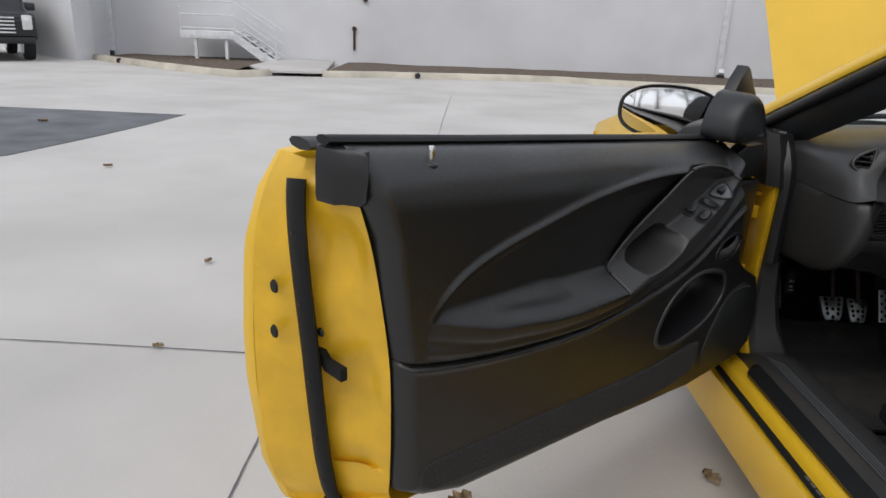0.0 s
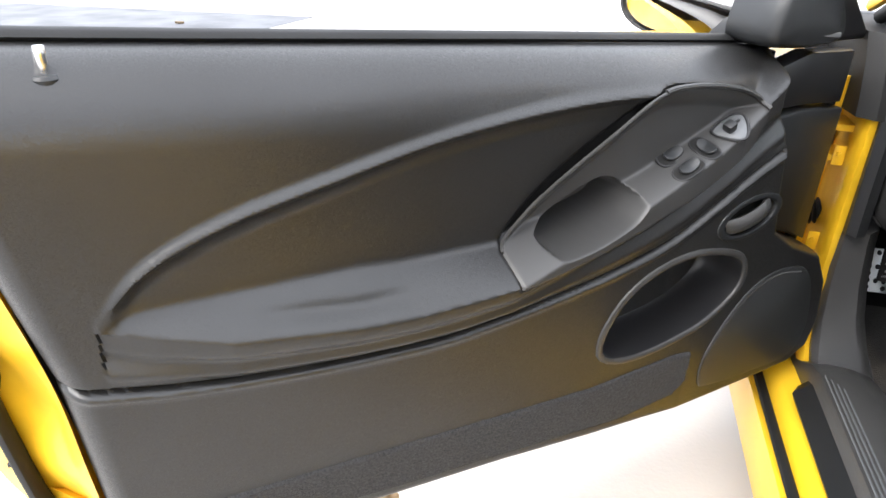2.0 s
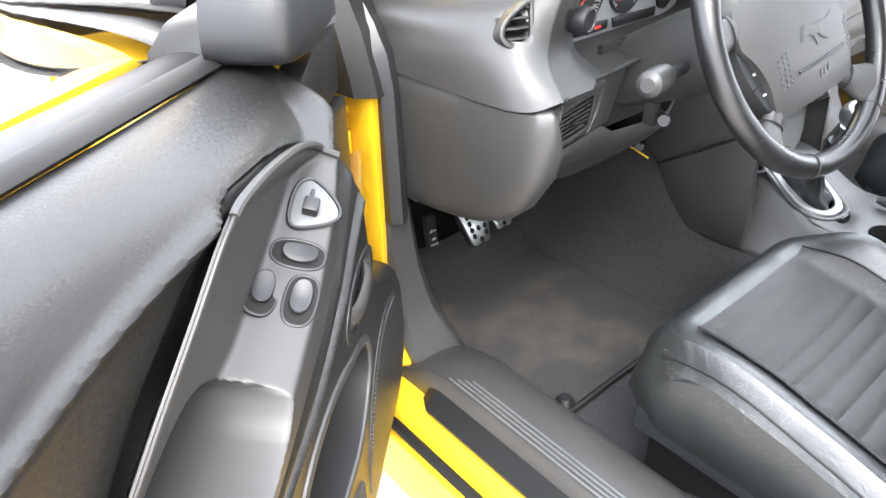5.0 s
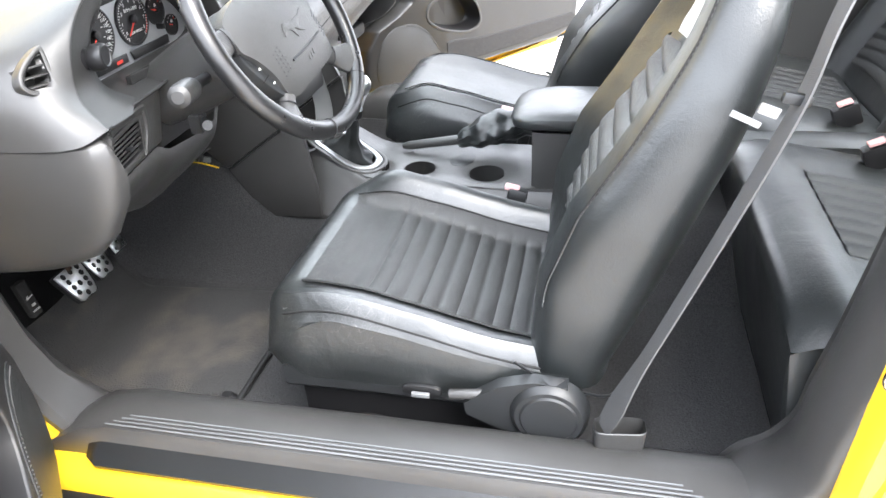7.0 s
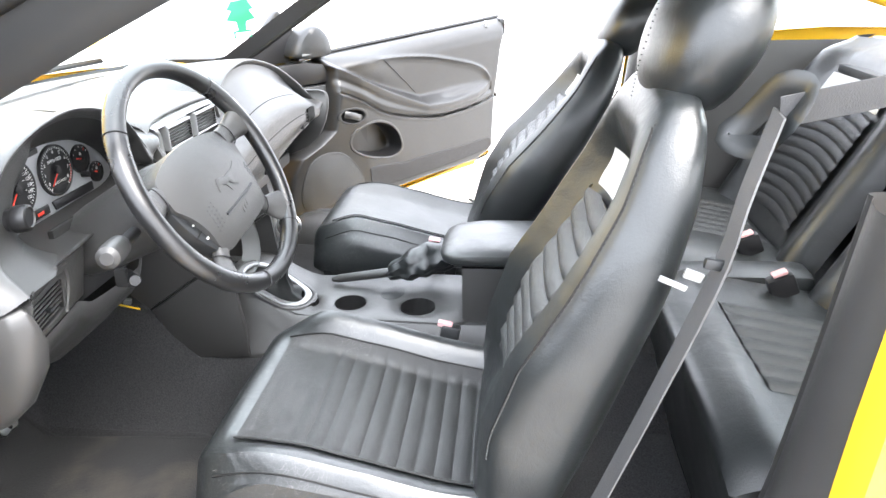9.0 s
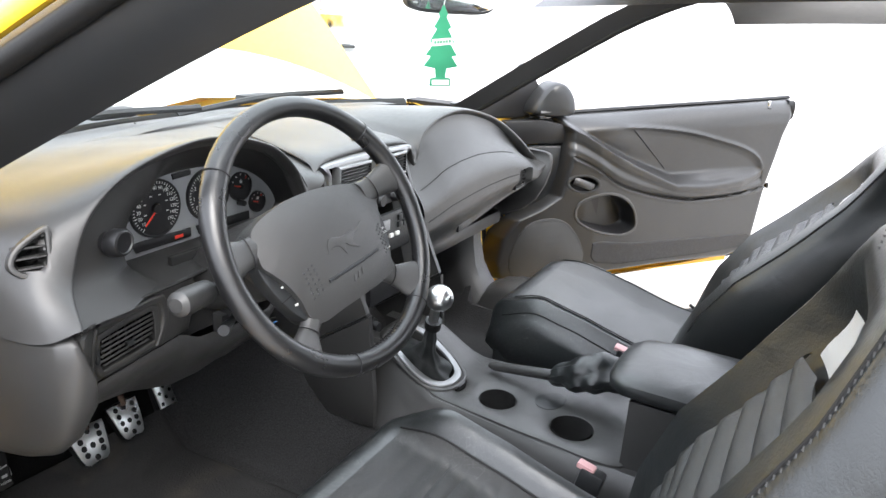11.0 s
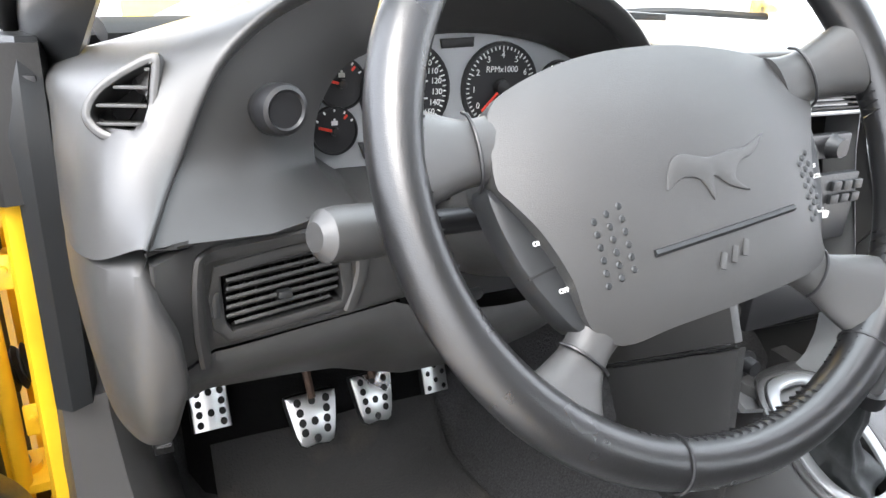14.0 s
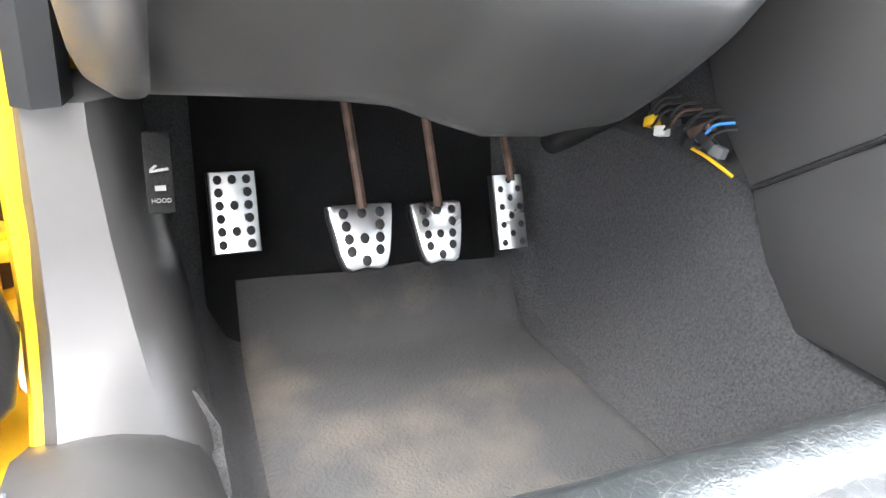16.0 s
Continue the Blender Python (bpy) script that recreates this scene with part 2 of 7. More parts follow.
def sheet(fn, nu, nv, thick=0.0, wrap=False):
    """Surface fn(u, v) for u, v in 0..1, with an optional thickness along its own normals."""
    bm = bmesh.new()
    vs = [[bm.verts.new(fn(i / nu, j / nv)) for j in range(nv + 1)] for i in range(nu + 1)]
    for i in range(nu):
        for j in range(nv):
            bm.faces.new((vs[i][j], vs[i + 1][j], vs[i + 1][j + 1], vs[i][j + 1]))
    if thick:
        bmesh.ops.solidify(bm, geom=bm.faces[:], thickness=thick)
    return bm


def tube(path, radius, n=10, closed=False, flat=None):
    """Round (or flat oval) tube along a path; radius a number or a list."""
    p = [Vector(q) for q in path]
    k = len(p)
    rings = []
    up = None
    for i in range(k):
        t = (p[(i + 1) % k] - p[i - 1]) if closed else (p[min(i + 1, k - 1)] - p[max(i - 1, 0)])
        t.normalize()
        if up is None:
            up = t.orthogonal().normalized()
            if flat is not None:
                up = (Vector(flat) - t * t.dot(Vector(flat))).normalized()
        else:
            up = (up - t * t.dot(up)).normalized()
        side = t.cross(up)
        r = radius[i] if isinstance(radius, (list, tuple)) and len(radius) == k else radius
        ru, rs = r if isinstance(r, tuple) else (r, r)
        rings.append([p[i] + up * (math.cos(a) * ru) + side * (math.sin(a) * rs) for a in (2 * math.pi * j / n for j in range(n))])
    if closed:
        rings.append(rings[0])
        return loft(rings, caps=False)
    return loft(rings)


def lathe(profile, n=24, axis_m=None):
    """Solid of revolution about z of (radius, height) points."""
    rings = [[Vector((max(r, 1e-4) * math.cos(a), max(r, 1e-4) * math.sin(a), h)) for a in (2 * math.pi * j / n for j in range(n))] for r, h in profile]
    bm = loft(rings)
    if axis_m is not None:
        bm.transform(axis_m)
    return bm


def box(sx, sy, sz, bevel=0.0, m=None, seg=2):
    bm = bmesh.new()
    bmesh.ops.create_cube(bm, size=1.0)
    bm.transform(Matrix.Diagonal((sx, sy, sz, 1)))
    if bevel:
        bmesh.ops.bevel(bm, geom=bm.edges[:], offset=bevel, segments=seg, affect="EDGES", profile=0.6)
    if m is not None:
        bm.transform(m)
    return bm


def span(x0, x1, y0, y1, z0, z1, bevel=0.0):
    return box(x1 - x0, y1 - y0, z1 - z0, bevel, Matrix.Translation(((x0 + x1) / 2, (y0 + y1) / 2, (z0 + z1) / 2)))


def merge(*bms):
    out = bmesh.new()
    for b in bms:
        me = bpy.data.meshes.new("tmp")
        b.to_mesh(me)
        b.free()
        out.from_mesh(me)
        bpy.data.meshes.remove(me)
    return out


def inset(outline, d):
    """The closed 2D outline moved inwards by d."""
    k = len(outline)
    area = sum(outline[i][0] * outline[(i + 1) % k][1] - outline[(i + 1) % k][0] * outline[i][1] for i in range(k))
    s = 1 if area > 0 else -1
    out = []
    for i in range(k):
        a, b = Vector(outline[i - 1][:2]), Vector(outline[(i + 1) % k][:2])
        t = (b - a).normalized()
        out.append(Vector(outline[i][:2]) + s * d * Vector((-t.y, t.x)))
    return out


def plate(outline, holes=(), depth=0.01, round_edge=0.003, lift=None):
    """Slab from a 2D outline with holes; its face at w = lift(u, v), its edges rounded, its back depth behind."""
    lift = lift or (lambda u, v: 0.0)
    bm = bmesh.new()
    loops = []
    for k, line in enumerate((outline, *holes)):
        g = round_edge if k == 0 else -round_edge
        rows = [(line, -depth), (line, -round_edge), (inset(line, g * 0.3), -round_edge * 0.3), (inset(line, g), 0.0)]
        rings = [[bm.verts.new((p[0], p[1], lift(p[0], p[1]) + w)) for p in l] for l, w in rows]
        for a, b in zip(rings, rings[1:]):
            for i in range(len(a)):
                j = (i + 1) % len(a)
                bm.faces.new((a[i], a[j], b[j], b[i]))
        loops.append(rings[-1])
    edges = [bm.edges.get((l[i], l[(i + 1) % len(l)])) for l in loops for i in range(len(l))]
    bmesh.ops.triangle_fill(bm, edges=edges, use_beauty=True, use_dissolve=False)
    return bm


def bowl(outline, depth, lift=None, shrink=0.25, steps=5):
    """A hollow sunk from a closed 2D outline."""
    lift = lift or (lambda u, v: 0.0)
    c = sum((Vector(p[:2]) for p in outline), Vector((0, 0))) / len(outline)
    rings = []
    for k in range(steps + 1):
        a = k / steps * math.pi / 2
        s, d = 1 - shrink * (1 - math.cos(a)), depth * math.sin(a)
        rings.append([Vector((*(c + (Vector(p[:2]) - c) * s), lift(p[0], p[1]) - d)) for p in outline])
    bm = loft(rings, caps=False)
    f = [v for v in bm.verts][-len(outline):]
    bm.faces.new(f)
    return bm


def frame_of(origin, u, v, w):
    m = Matrix.Identity(4)
    for i, a in enumerate((u, v, w, origin)):
        m.col[i][:3] = Vector(a)[:]
    return m


def oval(cx, cy, rx, ry, n=24, tilt=0.0, power=2.0):
    out = []
    for i in range(n):
        a = 2 * math.pi * i / n
        c, s = math.cos(a), math.sin(a)
        x, y = math.copysign(abs(c) ** (2 / power), c) * rx, math.copysign(abs(s) ** (2 / power), s) * ry
        out.append(Vector((cx + x * math.cos(tilt) - y * math.sin(tilt), cy + x * math.sin(tilt) + y * math.cos(tilt))))
    return out


def words(name, text, size, mat, parent, m, deep=0.0006):
    cu = bpy.data.curves.new(name, "FONT")
    cu.body, cu.size, cu.extrude, cu.align_x, cu.align_y = text, size, deep, "CENTER", "CENTER"
    tmp = bpy.data.objects.new("tmp", cu)
    scene.collection.objects.link(tmp)
    me = bpy.data.meshes.new_from_object(tmp)
    bpy.data.objects.remove(tmp)
    bpy.data.curves.remove(cu)
    bm = bmesh.new()
    bm.from_mesh(me)
    bpy.data.meshes.remove(me)
    return part(name, bm, mat, parent, smooth=False, m=m)


# ---- surroundings ----
# the yard slopes gently under the car
SLOPE = Vector((-0.034, 0.033, 1)).normalized()
_gx = Vector((1, 0, 0.034)).normalized()
PIVOT = Matrix.Translation((-1.5, -0.3, 0))
G = PIVOT @ frame_of((0, 0, 0), _gx, SLOPE.cross(_gx), SLOPE) @ PIVOT.inverted()


def ground():
    def f(u, v):
        x, y = -150 + 300 * u, -150 + 300 * v
        return Vector((x, y, 0.0))
    g = tagged(part("ground", sheet(f, 30, 30), CONCRETE, m=G), "pale concrete yard, open all round the car", "ground", kind="structure")
    return g


ground()

# wall line: from its left end to its right end
WALL_A, WALL_B = Vector((-11.35, 19.85, 0)), Vector((6.98, 19.91, 0))
WALL_U = (WALL_B - WALL_A).normalized()
WALL_N = Vector((WALL_U.y, -WALL_U.x, 0))
WM = G @ frame_of(WALL_A, WALL_U, (0, 0, 1), WALL_N)
FLAT = frame_of((0, 0, 0), (1, 0, 0), (0, 1, 0), (0, 0, 1))


def kerb_run(line):
    """Rounded kerb along a line of ground points."""
    path = spline([Vector(p) for p in line], 8)
    prof = [(-0.10, -0.02), (-0.10, 0.10), (-0.06, 0.14), (0.08, 0.15), (0.13, 0.10), (0.16, -0.02)]
    rings = []
    for i, p in enumerate(path):
        t = (path[min(i + 1, len(path) - 1)] - path[max(i - 1, 0)]).normalized()
        n = Vector((t.y, -t.x))
        k = 1 + 0.06 * noise.noise(Vector((p.x * 1.3, p.y, 0)))
        rings.append([Vector((p.x + n.x * d, p.y + n.y * d, h * k)) for d, h in prof])
    tagged(part("kerb", loft(rings), KERBMAT, None, m=G), "low weathered concrete kerb with brown stains", "kerb", "kerbs", "structure")


def yard():
    w = part("wall_north", box(46, 7.0, 0.3, 0.0, Matrix.Translation((22.9, 3.4, -0.15))), WALL, None, m=WM)
    tagged(w, "pale grey painted masonry building wall", "wall", kind="structure")
    wing = [Vector(p) for p in ((-10.97, 17.07), (-10.9, 17.92), (-11.30, 20.1), (-13.0, 26.0), (-20.0, 26.0), (-12.44, 18.49))]
    w = part("wall_west", loft([[Vector((*p, z)) for p in wing] for z in (-0.1, 6.9)]), WALL, None, smooth=False, m=G)
    tagged(w, "jutting wing of the pale grey painted building", "wall", kind="structure")
    # planting beds, kerb and path in front of the wall
    left = [(-10.75, 18.2), (-10.0, 17.1), (-9.2, 16.35), (-7.6, 15.0), (-6.2, 13.95)]
    right = [(-4.2, 14.75), (-2.4, 15.35), (1.14, 16.1), (3.14, 15.5), (9.0, 14.6), (24.0, 14.0)]
    for edge in (left, right):
        e = spline([Vector(p) for p in edge], 8)
        back = e[-1].x if edge is right else -6.3
        bed = sheet(lambda u, v: Vector((e[int(u * (len(e) - 1))].x * (1 - v) + (e[0].x + (back - e[0].x) * u) * v, e[int(u * (len(e) - 1))].y * (1 - v) + 19.86 * v, 0.09 + 0.035 * noise.noise(Vector((u * 60, v * 14, 0))))), len(e) - 1, 16)
        tagged(part("planting_bed", bed, MULCH, None, m=G), "bare brown mulch bed along the wall", "planting bed", "planting beds", "structure")
    kerb_run([(-10.88, 17.97), (-10.0, 17.05), (-9.2, 16.3), (-7.6, 14.9), (-6.04, 13.72), (-5.6, 14.0), (-5.4, 14.35)])
    kerb_run([(-4.2, 14.64), (-2.4, 15.25), (1.14, 16.0), (3.14, 15.4), (9.0, 14.5), (24.0, 13.9)])
    path = [Vector(p) for p in ((-5.45, 14.3), (-4.15, 14.6), (-4.6, 19.8), (-6.3, 19.8), (-6.2, 16.0))]
    tagged(part("path", plate(path, depth=0.05, round_edge=0.01, lift=lambda u, v: 0.12), CONCRETE, None, m=G), "short concrete path across the mulch bed", "path", kind="structure")
    for x in (0.12, 18.5, 20.7):
        d = thing("downspout", *(WM @ Vector((x, 0, 0.06))), "white metal downspout on the wall", "downspout", "downspouts")
        part("pipe", box(0.17, 6.5, 0.12, 0.02, Matrix.Translation((x, 3.4, 0.07))), WHITEPAINT, d, m=WM)
        part("elbow", box(0.17, 0.14, 0.3, 0.02, Matrix.Translation((x, 0.2, 0.2)) @ pose(0, 0, 0, -35)), WHITEPAINT, d, m=WM)
        part("shoe", box(0.20, 0.16, 0.2, 0.03, Matrix.Translation((x, 0.1, 0.24))), BLACK, d, m=WM)
    # stairs up to a landing
    s = thing("metal_stairs", *(WM @ Vector((4.0, 0, 0.9))), "white painted steel stairs with landing and rails", "stairs")
    F, B = 1.30, 0.25
    part("landing", box(1.5, 0.05, F - B, 0.01, Matrix.Translation((3.35, 0.83, (F + B) / 2))), WHITEPAINT, s, m=WM)
    part("fascia", box(1.5, 0.20, 0.05, 0.005, Matrix.Translation((3.35, 0.75, F + 0.02))), WHITEPAINT, s, m=WM)
    for x in (3.0, 3.86):
        part("post", box(0.09, 0.66, 0.09, 0.01, Matrix.Translation((x, 0.33, F - 0.05))), WHITEPAINT, s, m=WM)
    for z in (B, F):
        part("stringer", loft([[Vector((x, y, z + w)) for x, y in ((4.1, 0.85), (5.25, 0.10), (5.25, -0.02), (4.98, -0.02), (4.1, 0.62))] for w in (-0.02, 0.02)]), WHITEPAINT, s, m=WM)
    for i in range(5):
        part("tread", box(0.26, 0.03, F - B, 0.005, Matrix.Translation((4.2 + 0.225 * i, 0.74 - 0.15 * i, (F + B) / 2))), WHITEPAINT, s, m=WM)
    for h in (0.08, 0.44, 0.80):
        part("rail", tube([(2.6, 0.85 + h, F), (4.1, 0.85 + h, F)], 0.02, 8), WHITEPAINT, s, m=WM)
        part("rail", tube([(4.1, 0.85 + h, F), (5.25, 0.12 + h, F)], 0.02, 8), WHITEPAINT, s, m=WM)
        part("rail", tube([(4.1, 0.85 + h, B), (5.25, 0.12 + h, B)], 0.02, 8), WHITEPAINT, s, m=WM)
    for x, y0, h in ((2.6, 0.85, 0.8), (4.1, 0.85, 0.8), (5.25, 0.08, 0.84)):
        part("rail_post", tube([(x, y0, F), (x, y0 + h, F)], 0.02, 8), WHITEPAINT, s, m=WM)
    for x, z, h in ((7.34, 0.76, 0.62), (7.67, 1.87, 0.06)):
        p = thing("wall_pipe", *(WM @ Vector((x, z, 0.02))), "short rusty pipe standing off the wall", "pipe", "pipes on the wall")
        part("stem", tube([(x, z - h / 2, 0.05), (x, z + h / 2, 0.05)], 0.032, 8), RUST, p, m=WM)
        part("cap", lathe([(0.0, -0.05), (0.07, -0.04), (0.07, 0.04), (0.0, 0.05)], 12, Matrix.Translation((x, z + h / 2, 0.06))), RUST, p, m=WM)
    for x, y in ((-9.65, 16.62), (-2.0, 15.27)):
        d = thing("kerb_drain", *(G @ Vector((x, y, 0.07))), "black drain pipe mouth in the kerb", "drain", "kerb drains")
        part("pipe_end", lathe([(0.0, -0.02), (0.07, -0.02), (0.07, 0.0), (0.055, 0.012), (0.0, -0.005)], 14, frame_of((x, y - 0.12, 0.075), (1, 0, 0), (0, 0, 1), (-0.1, -1, 0))), BLACK, d, m=G)
    # asphalt patch and joints in the concrete
    line = [(-22, 7.9), (-12, 7.4), (-7.07, 7.14), (-4.79, 7.03), (-4.9, 6.0), (-5.03, 5.15), (-5.26, 4.01), (-6.2, 2.2), (-8.0, 0.4), (-14, -2.5), (-22, -4.0)]
    tagged(part("asphalt_patch", plate([Vector(p) for p in line], depth=0.004, round_edge=0.001, lift=lambda u, v: 0.006), PATCH, m=G), "dark grey asphalt patch laid in the concrete", "asphalt patch", kind="structure")
    for a, b in (((-6.9, 0.75), (-2.3, 0.46)), ((-2.3, 0.46), (3.0, 0.12)), ((-2.16, 0.45), (-2.2, -0.6)), ((-2.2, -0.6), (-2.6, -6.0)), ((-1.31, 11.0), (-1.6, 6.0)), ((-14, 11.4), (-3.3, 8.53)), ((-3.3, 8.53), (2.27, 13.13)), ((-9, -4.0), (9, -4.4))):
        a, b = Vector((*a, 0)), Vector((*b, 0))
        n = (b - a).normalized().cross(Vector((0, 0, 1))) * 0.003
        bm = sheet(lambda u, v: a.lerp(b, u) + n * ((2 * v - 1) * (1 + 0.6 * noise.noise(Vector((u * 30, 0, 0)))) + 2.5 * noise.noise(Vector((u * 6, a.x, 1)))) + Vector((0, 0, 0.004)), 60, 1)
        tagged(part("concrete_joint", bm, PATCH, m=G), "dark joint between concrete slabs", "joint", "slab joints", "structure")


yard()


def leaf(x, y, turn, size=0.09):
    t = thing("dry_leaf", *(G @ Vector((x, y, 0.006))), "curled dry brown leaf on the concrete", "leaf", "fallen leaves")
    def f(u, v):
        w = math.sin(math.pi * u) ** 0.7 * 0.4 * (1 + 0.5 * math.sin(u * 17) * abs(v * 2 - 1))
        return Vector(((u - 0.5) * size, (v - 0.5) * w * size * 1.6, 0.004 + size * 0.25 * (v - 0.5) ** 2 * 4 + size * 0.2 * (u - 0.5) ** 2))
    part("blade", sheet(f, 16, 8), LEAF, t, m=G @ pose(x, y, 0.006, 0, 0, turn))


for x, y, a, s in ((-1.60, -0.36, 30, 0.07), (-0.90, -0.24, 110, 0.06), (-2.68, 0.48, 10, 0.04), (-2.79, 1.44, 70, 0.05), (-4.27, 3.67, 200, 0.07), (-6.0, 5.97, 20, 0.10)):
    leaf(x, y, a, s)


def suv():
    """Parked black sport utility vehicle, nose to the yard."""
    t = thing("parked_suv", *(G @ Vector((-13.56, 17.26, 0))), "black parked sport utility vehicle with chrome grille", "car")
    m = G @ pose(-13.56, 17.26, 0, 0, 0, 37)
    prof = [(-2.0, 0.45), (-2.3, 0.55), (-2.32, 1.0), (-2.2, 1.12), (-1.0, 1.2), (-0.3, 1.85), (2.4, 1.88), (2.6, 1.2), (2.6, 0.45)]
    rings = [[Vector((x * s, y, 0.45 + (z - 0.45) * (1 - 0.03 * (s < 1)))) for y, z in prof] for x, s in ((-1, 0.96), (-1, 1), (1, 1), (1, 0.96))]
    bm = loft(rings)
    bmesh.ops.bevel(bm, geom=bm.edges[:], offset=0.05, segments=2, affect="EDGES")
    part("body", bm, CARPAINT, t, m=m)
    part("grille", box(1.1, 0.05, 0.42, 0.02, Matrix.Translation((0, -2.34, 0.85))), BLACK, t, m=m)
    for i in range(5):
        part("grille_bar", box(1.1, 0.04, 0.04, 0.01, Matrix.Translation((0, -2.37, 0.68 + 0.085 * i))), CHROME, t, m=m)
    for s in (-1, 1):
        part("headlight", box(0.22, 0.08, 0.34, 0.03, Matrix.Translation((s * 0.82, -2.3, 0.92))), WHITEPLASTIC, t, m=m)
        part("door_mirror", box(0.28, 0.14, 0.2, 0.05, Matrix.Translation((s * 1.12, -0.8, 1.3))), CARPAINT, t, m=m)
        for y in (-1.45, 1.6):
            w = part("wheel", lathe([(0.1, -0.13), (0.3, -0.13), (0.4, -0.11), (0.41, 0), (0.4, 0.11), (0.3, 0.13), (0.1, 0.13)], 28, pose(s * 0.9, y, 0.41, 0, 90)), TYRE, t, m=m)
            part("rim", lathe([(0.0, -0.14), (0.27, -0.135), (0.28, 0), (0.27, 0.135), (0.0, 0.14)], 20, pose(s * 0.9, y, 0.41, 0, 90)), RIM, w, m=m)
    part("bumper", box(1.9, 0.12, 0.16, 0.04, Matrix.Translation((0, -2.32, 0.5))), BLACK, t, m=m)


suv()


def annex():
    """White building ahead of the car, seen through the windscreen."""
    O = pose(14.5, 8.4, 0.0, 0, 0, -48)
    t = tagged(part("wall_east", box(16, 0.3, 6.6, 0, O @ Matrix.Translation((0, 0, 3.0))), WALL), "pale painted building wall with a sash window", "wall", kind="structure")
    m = O @ Matrix.Translation((-2.25, -0.15, 0.86))
    w = thing("window", *m.translation, "grey metal framed window with a dark sill", "window", "", "structure")
    part("window_frame", plate([Vector(p) for p in ((-0.42, -0.5), (0.42, -0.5), (0.42, 0.9), (-0.42, 0.9))], [[Vector(p) for p in ((-0.36, -0.44), (0.36, -0.44), (0.36, 0.17), (-0.36, 0.17))], [Vector(p) for p in ((-0.36, 0.23), (0.36, 0.23), (0.36, 0.84), (-0.36, 0.84))]], 0.06, 0.008), WHITEPAINT, w, m=m @ pose(0, -0.06, 0, 90))
    for z in (-0.135, 0.535):
        part("pane", box(0.72, 0.01, 0.61, 0, Matrix.Translation((0, -0.02, z))), MIRROR, w, m=m)
    part("window_sill", box(1.0, 0.16, 0.07, 0.01, Matrix.Translation((0, -0.08, -0.56))), DARKPLASTIC, w, m=m)


annex()


def tree(x, y, h, seed):
    rnd = random.Random(seed)
    t = thing("winter_tree", *(G @ Vector((x, y, 0))), "tall winter tree with grey bark and sparse leaves", "tree", "trees behind the yard")
    bms, leaves = [], []

    def limb(p, d, length, r, level):
        pts, q, dd = [p], p.copy(), d.copy()
        for i in range(6):
            dd = (dd + Vector((rnd.uniform(-1, 1), rnd.uniform(-1, 1), rnd.uniform(-0.4, 0.6))) * 0.16 * (level + 0.6)).normalized()
            q = q + dd * length / 6
            pts.append(q.copy())
        radii = [r * (1 - 0.75 * i / 6) for i in range(7)]
        bms.append(tube(pts, radii, 7 if level < 2 else 4))
        if level >= 2 and rnd.random() < 0.55:
            for _ in range(14):
                c = q + Vector((rnd.uniform(-1, 1), rnd.uniform(-1, 1), rnd.uniform(-1, 1))) * 0.22
                a, b = Vector((rnd.uniform(-1, 1), rnd.uniform(-1, 1), rnd.uniform(-1, 1))) * 0.11, Vector((rnd.uniform(-1, 1), rnd.uniform(-1, 1), rnd.uniform(-1, 1))) * 0.08
                leaves.append((c - a, c + b, c + a, c - b))
        if level < 3:
            for k in range(7 if level == 0 else 5):
                i = rnd.randint(2, 6)
                side = Vector((rnd.uniform(-1, 1), rnd.uniform(-1, 1), rnd.uniform(0.0, 0.7))).normalized()
                limb(pts[i], (dd * 0.5 + side).normalized(), length * rnd.uniform(0.4, 0.62), radii[i] * 0.6, level + 1)

    limb(G @ Vector((x, y, -0.1)), Vector((0, 0, 1)), h, h * 0.022, 0)
    trunk = bms[0]
    rest = bms[1:]
    part("trunk", trunk, BARK, t)
    part("crown", merge(*rest), BARK, t)
    bm = bmesh.new()
    for quad in leaves:
        bm.faces.new([bm.verts.new(p) for p in quad])
    part("leaves", bm, FOLIAGE, t, "sparse dull green leaves", smooth=False)


for i, (x, y, h) in enumerate(((-2.9, -13.0, 7), (-1.2, -16.0, 9), (-9.5, -12.0, 8), (-5.2, -15.0, 9), (-13.0, -15.0, 9), (3.5, -18.0, 11), (-7.2, -17.0, 9), (-16.5, -10.0, 8), (1.0, -13.5, 7), (6.5, -15.0, 9))):
    tree(x, y, h, 11 + i)


# ---- car body ----
HINGE_X = 0.86


def mirrored(pts):
    return [(-p[0], *p[1:]) for p in pts]


